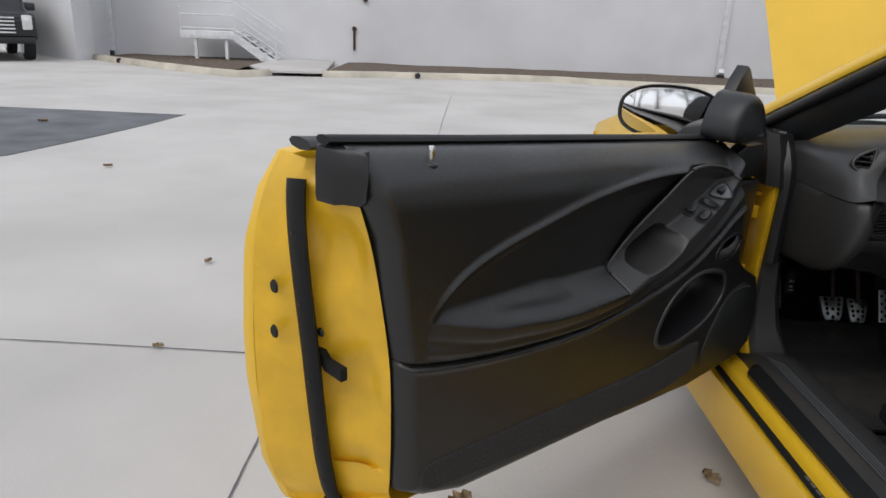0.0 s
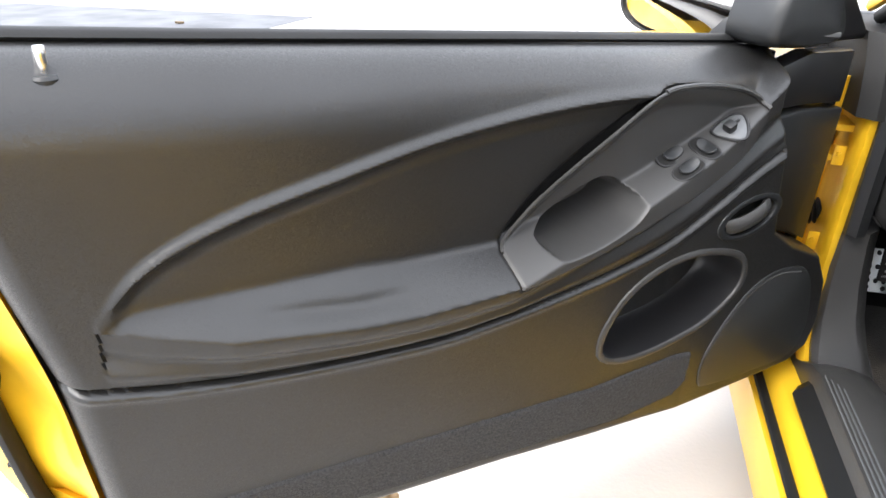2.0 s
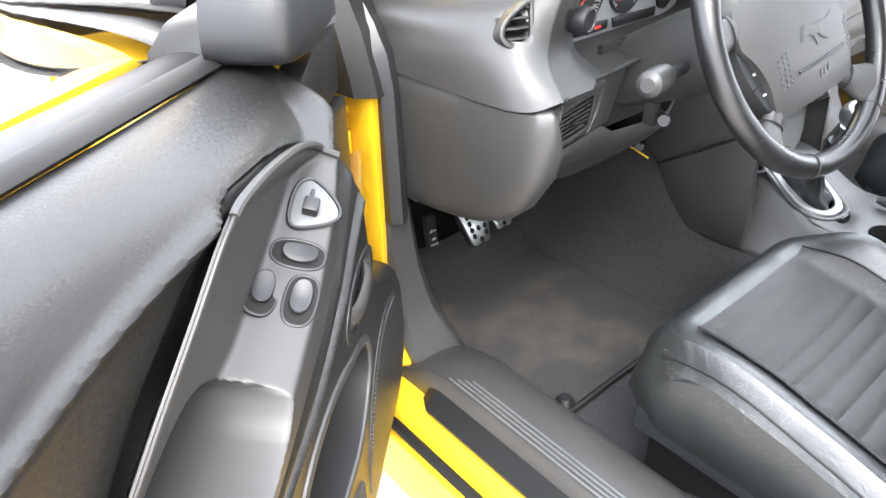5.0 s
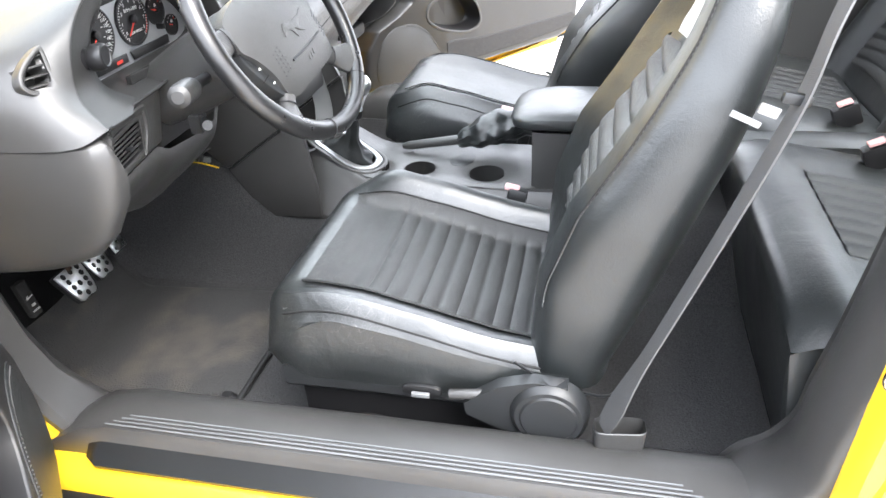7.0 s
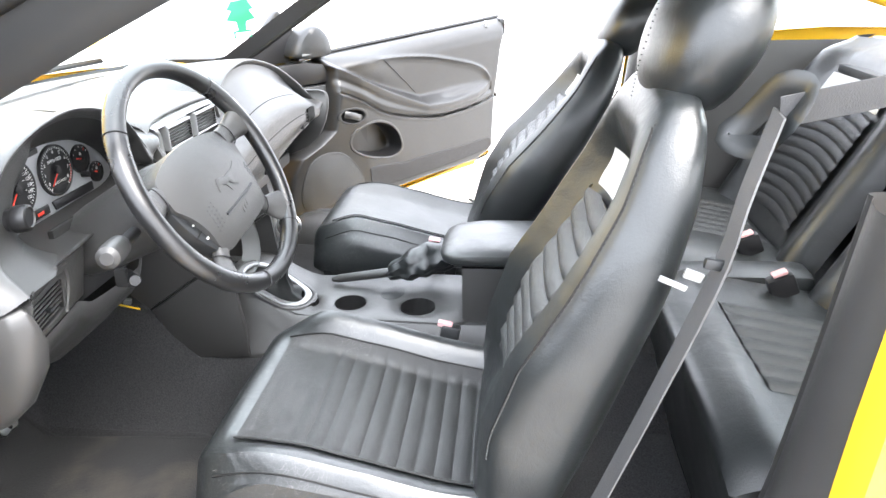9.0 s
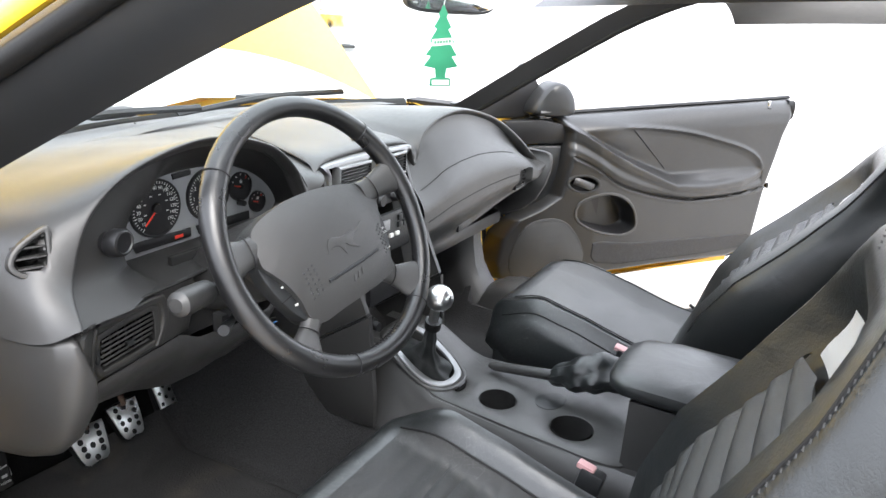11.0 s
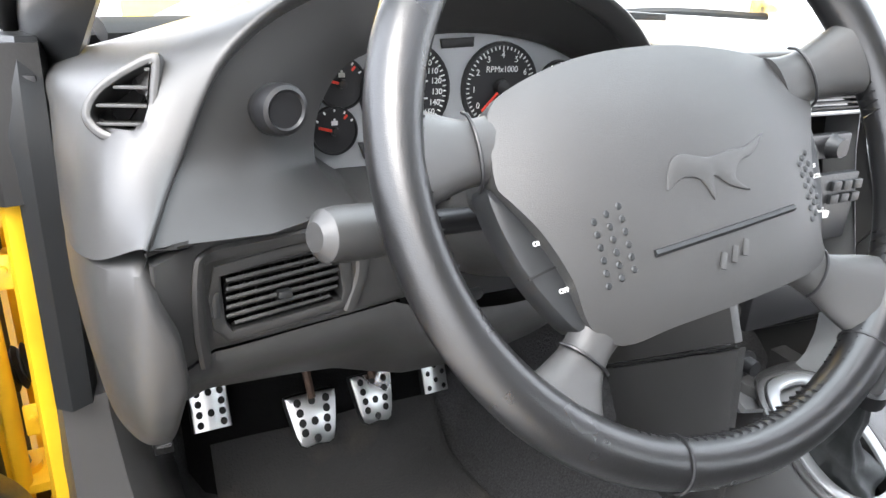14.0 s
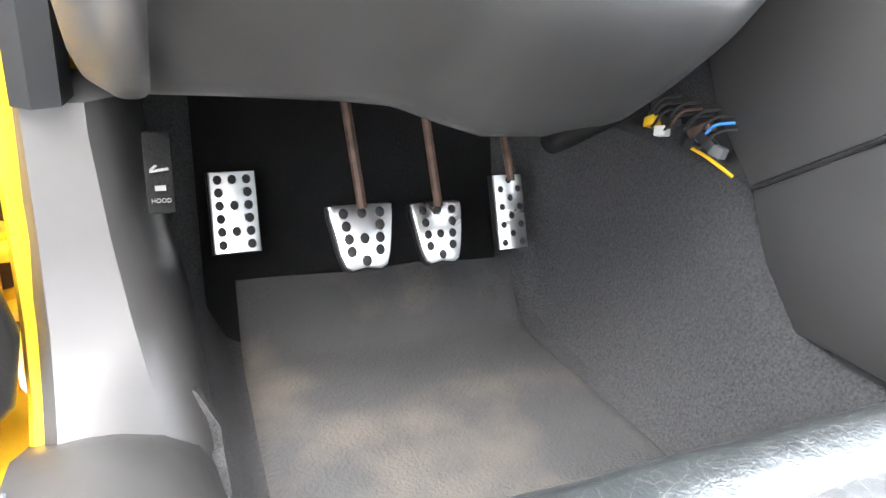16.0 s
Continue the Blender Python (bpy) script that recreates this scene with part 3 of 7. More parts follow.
def car_body():
    car = thing("car", 0, -0.8, 0, "bright yellow two-door sports coupe with both doors and bonnet open", "car")
    for s in (-1, 1):
        M = Matrix.Diagonal((s, 1, 1, 1))
        # sill: yellow rocker, black steps, ribbed scuff plate
        prof = [(0.80, 0.14), (0.90, 0.16), (0.925, 0.22), (0.925, 0.285), (0.918, 0.308), (0.895, 0.318), (0.886, 0.338), (0.872, 0.348), (0.80, 0.350), (0.76, 0.35), (0.72, 0.35), (0.72, 0.2)]
        part("rocker_panel", loft([[Vector((x, y, z)) for x, z in prof] for y in (0.10, -0.2, -0.7, -1.28)]), YELLOW, car, m=M)
        step = [(0.80, 0.352), (0.868, 0.352), (0.872, 0.362), (0.846, 0.384), (0.838, 0.392), (0.80, 0.392)]
        rows = [(-0.19, 0.25), (-0.21, 0.8), (-0.235, 1.0), (-1.165, 1.0), (-1.19, 0.9), (-1.215, 0.5)]
        part("sill_step", loft([[Vector((0.80 + (x - 0.80) * k, y, z)) for x, z in step] for y, k in rows]), DARKPLASTIC, car, "black plastic sill step", m=M)
        for i in range(4):
            part("sill_rib", tube([(0.836 - 0.0075 * i, -0.25 - 0.010 * i, 0.4195), (0.836 - 0.0075 * i, -1.145 + 0.012 * i, 0.4195)], 0.0016, 6), GAUGEFACE, car, m=M)
        cover = ((0.842, 0.36), (0.845, 0.405), (0.841, 0.416), (0.80, 0.420), (0.775, 0.418), (0.745, 0.408), (0.72, 0.385), (0.70, 0.33), (0.70, 0.28), (0.84, 0.28))
        part("sill_cover", loft([[Vector((x, y, z - (z - 0.28) * 0.45 * smoothstep(-0.24, -0.09, y))) for x, z in cover] for y in (-0.08, -0.12, -0.16, -0.20, -0.25, -0.30, -0.7, -1.2, -1.27)]), PLASTIC, car, "charcoal plastic sill trim with fine ribs", m=M)
        part("rocker_seal", tube(spline([(0.905, 0.02, 0.325), (0.905, -0.3, 0.3235), (0.905, -0.8, 0.3235), (0.905, -1.22, 0.3235)], 6), (0.010, 0.006), 8, flat=(1, 0, 0)), RUBBER, car, "ribbed rubber seal strip", m=M)
        bars = merge(*[box(0.006, 0.016, 0.0008, 0, Matrix.Translation((0.905, -0.62 - 0.022 * i, 0.3298))) for i in range(7)])
        part("sill_lettering", bars, SILVER, car, m=M)
        # hinge pillar
        post = [(0.80, -0.05), (0.824, -0.086), (0.836, -0.090), (0.840, -0.082), (0.841, -0.045), (0.835, -0.02), (0.835, 0.16), (0.80, 0.16)]
        part("hinge_pillar", loft([[Vector((x - 0.012 * max(0, (z - 0.8)) * 4, y + k, z)) for x, y in post] for z, k in ((0.30, -0.10), (0.36, -0.07), (0.40, -0.035), (0.46, -0.012), (0.55, 0.0), (0.834, 0.006))]), YELLOWIN, car, m=M)
        part("pillar_gusset", loft([[Vector((x, y + k, z)) for x, y in ((0.79, -0.085), (0.832, -0.095), (0.858, -0.075), (0.872, 0.02), (0.872, 0.14), (0.79, 0.14))] for z, k in ((0.826, 0.0), (0.86, 0.01), (0.91, 0.03), (0.955, 0.06))]), RUBBER, car, "black rubber gusset above the hinge pillar", m=M)
        # added black plate: stands for the shaded hollow and keeps daylight out of the gap
        part("fender_shade_plate", span(0.80, 0.925, 0.128, 0.14, 0.26, 0.92, 0.002), BLACK, car, m=M)
        for z in (0.572, 0.742):
            bracket = part("post_bracket", span(0.838, 0.858, -0.030, -0.024, z - 0.018, z + 0.018, 0.002), YELLOWIN, car, "small yellow bracket on the hinge pillar", m=M)
            part("bolt", lathe([(0.0, 0.004), (0.0035, 0.0035), (0.0045, 0.0)], 10, frame_of((0.850, -0.030, z + 0.003), (1, 0, 0), (0, 0, 1), (0, -1, 0))), YELLOWIN, bracket, m=M)
        # fender and nose
        fend = [(0.0, 0.20), (0.30, 0.20), (0.36, 0.42), (0.50, 0.60), (0.70, 0.66), (0.90, 0.60), (1.04, 0.42), (1.08, 0.22), (1.75, 0.25), (1.82, 0.45), (1.70, 0.70), (1.1, 0.86), (0.4, 0.93), (0.10, 0.945), (0.0, 0.93)]
        o = [Vector(p) for p in fend]
        part("front_fender", plate(o, depth=0.09, round_edge=0.03), YELLOW, car, m=M @ frame_of((0.87, 0.06, 0), (0, 1, 0), (0, 0, 1), (1, 0, 0)))
        # rear quarter with the door shut face
        quart = [(-1.26, 0.30), (-1.30, 0.22), (-1.62, 0.22), (-1.68, 0.45), (-1.82, 0.62), (-2.02, 0.67), (-2.22, 0.60), (-2.36, 0.42), (-2.40, 0.25), (-3.05, 0.28), (-3.12, 0.55), (-3.08, 0.90), (-2.6, 1.0), (-1.9, 1.02), (-1.3, 0.99), (-1.285, 0.80), (-1.27, 0.55)]
        part("rear_quarter", plate([Vector(p) for p in quart], depth=0.05, round_edge=0.022), YELLOW, car, m=M @ frame_of((0.895, 0, 0), (0, 1, 0), (0, 0, 1), (1, 0, 0)))
        shut = spline([(-1.18, 0.352), (-1.25, 0.41), (-1.285, 0.50), (-1.30, 0.62), (-1.315, 0.80), (-1.33, 0.985)], 6)
        part("shut_face", sheet(lambda u, v: Vector((0.90 - 0.135 * v, shut[int(u * (len(shut) - 1))].x + 0.012 * math.sin(v * 6.2), shut[int(u * (len(shut) - 1))].y)), len(shut) - 1, 10), YELLOWIN, car, m=M)
        seal = [Vector((0.852, p.x + 0.004, p.y)) for p in shut]
        part("door_seal", tube(seal, 0.005, 10), RUBBER, car, "black rubber door seal", m=M)
        # wheels
        for y in (0.76, -2.02):
            wz = 0.327 + 0.034 * (s * 0.76 + 1.5) - 0.033 * (y + 0.3)
            w = part("wheel", lathe([(0.2, -0.1), (0.28, -0.12), (0.32, -0.1), (0.327, 0), (0.32, 0.1), (0.28, 0.12), (0.2, 0.1)], 32, pose(0.76, y, wz, 0, 90)), TYRE, car, m=M)
            part("rim", lathe([(0.0, 0.04), (0.06, 0.05), (0.16, 0.03), (0.20, 0.09), (0.215, 0.1), (0.21, -0.1), (0, -0.1)], 24, pose(0.76, y, wz, 0, 90)), RIM, w, m=M)
        # pillars and roof rail
        ein = spline([(0.775, 0.10, 0.875), (0.766, 0.0, 0.923), (0.718, -0.30, 1.079), (0.671, -0.60, 1.225), (0.645, -0.78, 1.285), (0.63, -0.98, 1.300), (0.635, -1.45, 1.275), (0.68, -1.9, 1.13), (0.72, -2.3, 1.0)], 5)
        if s > 0:
            ein = [p + Vector((0, 0, 0.095 * min(0.46, max(0.0, -p.y - 0.05)) * (1 - smoothstep(-0.62, -0.95, p.y)))) for p in ein]
        sec = [(0.0, 0.0, 0.0), (0.028, -0.030, 0.052), (0.036, -0.016, 0.098), (0.02, 0.05, 0.10), (-0.02, 0.05, 0.03)]
        if s > 0:
            sec = [(-0.012, 0.02, 0.026), (0.003, -0.002, 0.020), (0.022, -0.018, 0.002), (0.028, -0.008, -0.010), (0.02, 0.03, 0.0)]
        part("pillar_trim", loft([[p + Vector(q) * (1.0 if p.y > -0.7 else max(0.55, 1.0 + (p.y + 0.7) * 1.2)) for q in sec] for p in ein[:28]]), DARKPLASTIC if s < 0 else PLASTIC, car, "charcoal windscreen pillar and roof rail trim", m=M)
        off = lambda p, q: p + Vector(q) * (1.0 if p.y > -0.7 else max(0.55, 1.0 + (p.y + 0.7) * 1.2))
        part("roof_seal", tube([off(p, (0.040, -0.022, 0.092) if s < 0 else (0.030, -0.014, -0.006)) for p in ein[:30]], 0.013 if s < 0 else 0.008, 10), RUBBER, car, "black rubber roof seal", m=M)
        part("roof_pillar", tube([off(p, (0.040, 0.026, 0.112) if s < 0 else (0.032, 0.02, 0.002)) for p in ein], [(0.012, 0.022) if s < 0 else (0.012, 0.02)] * len(ein), 12, flat=(1, 0.3, 0.6)), YELLOW, car, m=M)
    roof = lambda u, v: Vector(((2 * u - 1) * (0.60 + 0.03 * v), -0.80 - 0.95 * v, 1.335 - 0.05 * (2 * u - 1) ** 4 + 0.02 * math.sin(math.pi * v) - 0.05 * max(0, v - 0.6)))
    part("roof", sheet(roof, 24, 16, 0.03), YELLOW, car)
    part("headliner", sheet(lambda u, v: roof(u, v) - Vector((0, 0, 0.045)), 24, 16), DARKPLASTIC, car)
    part("boot_lid", sheet(lambda u, v: Vector(((2 * u - 1) * 0.72, -2.25 - 0.85 * v, 1.0 - 0.06 * (2 * u - 1) ** 4 - 0.03 * v)), 16, 10, 0.02), YELLOW, car)
    part("rear_window", sheet(lambda u, v: Vector(((2 * u - 1) * (0.58 + 0.1 * v), -1.72 - 0.55 * v, 1.285 - 0.28 * v)), 12, 8), GLASS, car).visible_shadow = False
    part("rear_bumper", sheet(lambda u, v: Vector(((2 * u - 1) * 0.88, -3.12 - 0.1 * math.cos((2 * u - 1) * 1.4), 0.25 + 0.7 * v)), 20, 8, 0.03), YELLOW, car)
    part("front_bumper", sheet(lambda u, v: Vector(((2 * u - 1) * 0.88, 1.72 + 0.16 * math.cos((2 * u - 1) * 1.5), 0.2 + 0.45 * v)), 20, 8, 0.03), YELLOW, car)
    # windscreen, cowl and engine bay
    scr = lambda u, v: Vector(((2 * u - 1) * (0.73 - 0.12 * v), 0.36 - 0.20 * (2 * u - 1) ** 2 - (0.98 + 0.04 * (1 - (2 * u - 1) ** 2)) * v * (1 - 0.05 * v) * 1.0 + 0.16 * v * (2 * u - 1) ** 2, 0.955 + 0.385 * v))
    ws = part("windscreen", sheet(scr, 24, 12), GLASS, car)
    ws.visible_shadow = False
    part("windscreen_edge", tube([scr(i / 24, 0) + Vector((0, 0.005, -0.004)) for i in range(25)], (0.018, 0.012), 8), RUBBER, car)
    part("cowl_panel", sheet(lambda u, v: Vector(((2 * u - 1) * 0.74, 0.37 + 0.16 * v - 0.2 * (2 * u - 1) ** 2, 0.945 - 0.03 * v)), 24, 6, 0.01), BLACK, car, "black plastic cowl grille")
    part("header", tube([scr(i / 24, 1) + Vector((0, -0.03, -0.02)) for i in range(25)], (0.05, 0.02), 10, flat=(0, 1, 0)), DARKPLASTIC, car)
    part("firewall", span(-0.82, 0.82, 0.30, 0.34, 0.2, 0.945, 0.01), BLACK, car)
    # unseen black panels closing the pillar sides, added to block light under the dash
    for s in (-1, 1):
        part("pillar_light_block", span(min(s * 0.795, s * 0.81), max(s * 0.795, s * 0.81), -0.05, 0.32, 0.58, 0.93, 0.003), BLACK, car)
    part("engine_bay", merge(span(-0.5, 0.5, 0.5, 1.5, 0.35, 0.80, 0.06), span(-0.35, -0.1, 0.6, 1.3, 0.78, 0.86, 0.03), span(0.1, 0.35, 0.6, 1.3, 0.78, 0.86, 0.03)), BLACK, car)
    for s in (-1, 1):
        part("strut_tower", lathe([(0.0, 0.12), (0.09, 0.11), (0.12, 0.0), (0.13, -0.3)], 20, Matrix.Translation((s * 0.58, 0.72, 0.76))), YELLOWIN, car)
    for x0, x1 in ((-0.55, 0.02), (0.0, 0.58)):
        part("wiper", tube(spline([(x0, 0.36 - 0.1 * x0 * x0, 0.958), ((x0 + x1) / 2, 0.33, 0.985), (x1, 0.30, 0.982)], 6), (0.010, 0.007), 6), BLACK, car)
    for x in (-0.12, 0.36):
        part("washer_nozzle", box(0.12, 0.05, 0.025, 0.01, Matrix.Translation((x, 0.45, 0.965))), BLACK, car)
    # cabin shell
    part("floor_pan", span(-0.78, 0.78, -1.9, 0.26, 0.20, 0.25, 0.01), BLACK, car)
    part("rear_bulkhead", span(-0.76, 0.76, -2.02, -1.98, 0.2, 1.0, 0.01), DARKPLASTIC, car)
    part("parcel_shelf", span(-0.72, 0.72, -2.35, -1.86, 0.96, 0.985, 0.01), DARKPLASTIC, car, "dark parcel shelf")
    for s in (-1, 1):
        M = Matrix.Diagonal((s, 1, 1, 1))
        qp = spline([(-1.17, 0.28), (-1.178, 0.36), (-1.20, 0.405), (-1.238, 0.436), (-1.264, 0.481), (-1.272, 0.543), (-1.288, 0.64), (-1.308, 0.80), (-1.33, 1.0)], 6)
        across = spline([(0.850, -0.006), (0.847, 0.008), (0.835, 0.016), (0.80, 0.026), (0.76, 0.026), (0.725, 0.012), (0.705, -0.02), (0.69, -0.3), (0.68, -0.75)], 5)
        part("quarter_trim", sheet(lambda u, v: Vector((across[int(v * (len(across) - 1) + 0.5)].x, qp[int(u * (len(qp) - 1) + 0.5)].x + across[int(v * (len(across) - 1) + 0.5)].y, qp[int(u * (len(qp) - 1) + 0.5)].y)), len(qp) - 1, len(across) - 1, 0.006), PLASTIC, car, "charcoal plastic rear quarter trim", m=M)
    return car


car = car_body()


def hood():
    h = thing("bonnet", 0, 0.32, 0.98, "yellow bonnet raised open on its rear hinges", "bonnet")
    A = radians(46)

    def f(u, v):
        x = (2 * u - 1)
        y0 = 0.47 - 0.20 * x * x
        y = y0 + (1.20 - 0.15 * x * x - (y0 - 0.47)) * v
        r = y - 0.30
        z = 0.05 * (1 - x * x) + 0.02 * math.sin(math.pi * v)
        X = x * (0.70 - 0.06 * v)
        return Vector((X, 0.26 + math.cos(A) * r - math.sin(A) * z, 0.965 + math.sin(A) * r + math.cos(A) * z))
    part("outer_skin", sheet(f, 32, 24, 0.012), YELLOW, h)
    under = lambda u, v: f(0.06 + 0.88 * u, 0.06 + 0.88 * v) + Vector((0, math.sin(A), -math.cos(A))) * (0.02 + 0.02 * (math.sin(u * 12.6) ** 2 * math.sin(v * 9.4) ** 2))
    part("inner_frame", sheet(under, 48, 36), YELLOWIN, h)


hood()


# ---- doors ----
UPPER = [(0.25, 0.845), (0.30, 0.893), (0.40, 0.916), (0.54, 0.924), (0.692, 0.918), (0.843, 0.901), (0.974, 0.873), (1.091, 0.844), (1.173, 0.807), (1.225, 0.752)]
LOWER = [(0.25, 0.840), (0.281, 0.812), (0.401, 0.736), (0.564, 0.684), (0.733, 0.659), (0.913, 0.655), (1.081, 0.670), (1.176, 0.692), (1.213, 0.721), (1.225, 0.750)]
PANEL_TOP = [(0.0, 0.93), (0.14, 0.94), (0.327, 0.955), (1.09, 1.004), (1.345, 1.021)]
PANEL_LOW = [(0.0, 0.42), (0.07, 0.39), (0.13, 0.368), (0.3, 0.375), (0.5, 0.384), (0.75, 0.390), (0.95, 0.389), (1.12, 0.388), (1.2, 0.41), (1.25, 0.44)]


UPPER = [(p.x, p.y) for p in spline(UPPER, 6)]
LOWER = [(p.x, p.y) for p in spline(LOWER, 6)]
# fold under the armrest, and how far the panel stands off the shell below it
CREASE = [(p.x, p.y) for p in spline([(0.25, 0.850), (0.335, 0.824), (0.42, 0.785), (0.51, 0.732), (0.60, 0.702), (0.695, 0.680), (0.785, 0.664), (0.871, 0.655), (1.031, 0.658), (1.171, 0.671), (1.275, 0.691), (1.36, 0.700)], 5)]
LOW_W = [(0.05, 0.118), (0.2, 0.130), (0.43, 0.142), (0.6, 0.133), (0.8, 0.117), (1.0, 0.102), (1.2, 0.086), (1.3, 0.080)]
# armrest shelf along the door: height at 0.12 m off the shell, steepness, reach
SHELF_Z = [(0.30, 0.925), (0.36, 0.905), (0.43, 0.871), (0.472, 0.849), (0.507, 0.833), (0.585, 0.797), (0.68, 0.760), (0.766, 0.728), (0.9, 0.719), (1.2, 0.719)]
SHELF_K = [(0.35, 0.30), (0.6, 0.30), (0.766, 0.45), (0.95, 0.85), (1.2, 0.90)]
SHELF_W = [(0.30, 0.112), (0.36, 0.128), (0.42, 0.140), (0.5, 0.145), (0.766, 0.145), (0.97, 0.132), (1.1, 0.118), (1.17, 0.100), (1.22, 0.084)]
WALL_W = [(0.34, 0.118), (0.42, 0.112), (0.56, 0.108), (0.66, 0.094), (0.758, 0.080)]
BEZEL_UP = [(p.x, p.y) for p in spline([(0.374, 0.893), (0.384, 0.906), (0.42, 0.920), (0.477, 0.929), (0.528, 0.930), (0.552, 0.924), (0.570, 0.914), (0.612, 0.881), (0.665, 0.841), (0.712, 0.802), (0.747, 0.764), (0.763, 0.742)], 5)]
BEZEL_LOW = [(p.x, p.y) for p in spline([(0.374, 0.893), (0.380, 0.868), (0.400, 0.842), (0.440, 0.818), (0.487, 0.795), (0.538, 0.775), (0.585, 0.757), (0.646, 0.738), (0.71, 0.722), (0.763, 0.713)], 5)]
BEZEL = BEZEL_UP + BEZEL_LOW[::-1][:-1]
POCKET = [(0.606, 0.567), (0.601, 0.608), (0.573, 0.652), (0.525, 0.682), (0.462, 0.694), (0.391, 0.679), (0.357, 0.656), (0.354, 0.618), (0.398, 0.584), (0.461, 0.561), (0.528, 0.547), (0.576, 0.549)]
POCKET = [(p.x, p.y) for p in spline(POCKET, 3, True)]


def soft_max(a, b, r=0.006):
    return 0.5 * (a + b + math.sqrt((a - b) ** 2 + r * r))


def panel_front(z):
    return interp(z, [(0.36, 0.13), (0.40, 0.06), (0.46, 0.045), (0.55, 0.065), (0.61, 0.11), (0.65, 0.20), (0.69, 0.262), (0.75, 0.278), (0.81, 0.290), (0.87, 0.300), (0.905, 0.300), (0.935, 0.285), (0.96, 0.26)])


def panel_rear(z):
    return interp(z, [(0.38, 1.235), (0.45, 1.25), (0.55, 1.258), (0.69, 1.27), (0.80, 1.293), (0.89, 1.309), (0.963, 1.335), (1.02, 1.345)])


def edge_distance(line, u, z):
    """Distance to a closed outline, positive inside it."""
    inside, best = False, 9.0
    for (xa, ya), (xb, yb) in zip(line, line[1:] + line[:1]):
        dx, dy = xb - xa, yb - ya
        k = min(1.0, max(0.0, ((u - xa) * dx + (z - ya) * dy) / (dx * dx + dy * dy)))
        best = min(best, math.hypot(u - xa - k * dx, z - ya - k * dy))
        if (ya > z) != (yb > z) and u < (xb - xa) * (z - ya) / (yb - ya) + xa:
            inside = not inside
    return best if inside else -best


def relief(u, z, pull=True):
    """How far the trim stands off the door shell."""
    low, zc, top = interp(u, LOW_W), interp(u, CREASE), interp(u, PANEL_TOP)
    up, lo = interp(u, UPPER), interp(u, LOWER)
    inside = 0.25 < u < 1.225
    open_ = smoothstep(0.01, 0.12, up - lo) if inside else 0.0
    w = low
    if z > zc:
        w = 0.084 + 0.030 * math.exp(-((u - 0.47) / 0.15) ** 2) * smoothstep(0.80, 0.90, z) * (1 - smoothstep(up, top + 0.01, z))
        w -= 0.075 * (1 - math.sqrt(max(0.0, 1 - (1 - min(1.0, (top - z) / 0.085)) ** 2)))
        if inside and z < up:
            w -= 0.010 * smoothstep(0, 0.030, up - z) * open_
        if 0.28 < u < 1.22:
            k, cap = interp(u, SHELF_K), interp(u, SHELF_W)
            zn = interp(u, SHELF_Z) - k * (cap - 0.12)
            if z > zn:
                shelf = 0.12 - (z - interp(u, SHELF_Z)) / k
                w = soft_max(w, -soft_max(-shelf, -cap, 0.008))
                # shallow trough along the shelf
                w -= 0.006 * smoothstep(0.84, 0.95, u) * smoothstep(1.12, 1.0, u) * math.exp(-((z - zn - 0.018) / 0.008) ** 2)
            else:
                t = (zn - z) / max(0.005, zn - zc)
                w = low + (cap - 0.004 - low) * (1 - t * t)
                w += 0.0035 * math.exp(-((t - 0.72) / 0.10) ** 2) - 0.003 * math.exp(-((t - 0.45) / 0.10) ** 2)
        else:
            w += (low - w) * (1 - smoothstep(0.0, 0.05, z - zc))
    if inside:
        w += 0.008 * open_ * math.exp(-((z - up) / 0.0065) ** 2) * smoothstep(0.50, 0.56, u)
    if u > 0.32:
        w -= 0.009 * math.exp(-((z - zc) / 0.0032) ** 2)
        w += 0.0035 * math.exp(-((z - zc + 0.009) / 0.005) ** 2)
    # map pocket and the hollow behind the handle
    if 0.33 < u < 0.63 and 0.53 < z < 0.71:
        w -= 0.075 * smoothstep(-0.003, 0.006, edge_distance(POCKET, u, z))
    a, b = (u - 0.366) * 0.99 - (z - 0.736) * 0.10, (u - 0.366) * 0.10 + (z - 0.736) * 0.99
    w -= 0.040 * (1 - smoothstep(0.80, 0.96, math.hypot(a / 0.064, b / 0.030)))
    if pull and 0.36 < u < 0.78 and 0.70 < z < 0.94:
        e = edge_distance(BEZEL, u, z)
        if e > -0.004:
            w += (min(w, bezel_lift(u, z)) - 0.008 - w) * smoothstep(-0.003, 0.003, e)
            w -= 0.11 * smoothstep(-0.006, 0.002, edge_distance(PULL, u, z))
    # rounded outer edges
    e = min(u - panel_front(z), panel_rear(z) - u, z - interp(u, PANEL_LOW))
    w -= (w - 0.028) * (1 - math.sqrt(max(0.0, 1 - (1 - min(1.0, max(0.0, e) / 0.032)) ** 2)))
    return w


def trim_point(a, b):
    z = 0.36 + (1.0 - 0.36) * b
    for _ in range(3):
        u = panel_front(z) + (panel_rear(z) - panel_front(z)) * a
        lo, hi = interp(u, PANEL_LOW), interp(u, PANEL_TOP)
        z = lo + (hi - lo) * b
    return u, z


PULL = [(0.605, 0.814), (0.588, 0.807), (0.580, 0.798), (0.586, 0.786), (0.603, 0.771), (0.647, 0.753), (0.685, 0.745), (0.704, 0.745), (0.714, 0.754), (0.703, 0.764), (0.663, 0.791), (0.625, 0.811)]


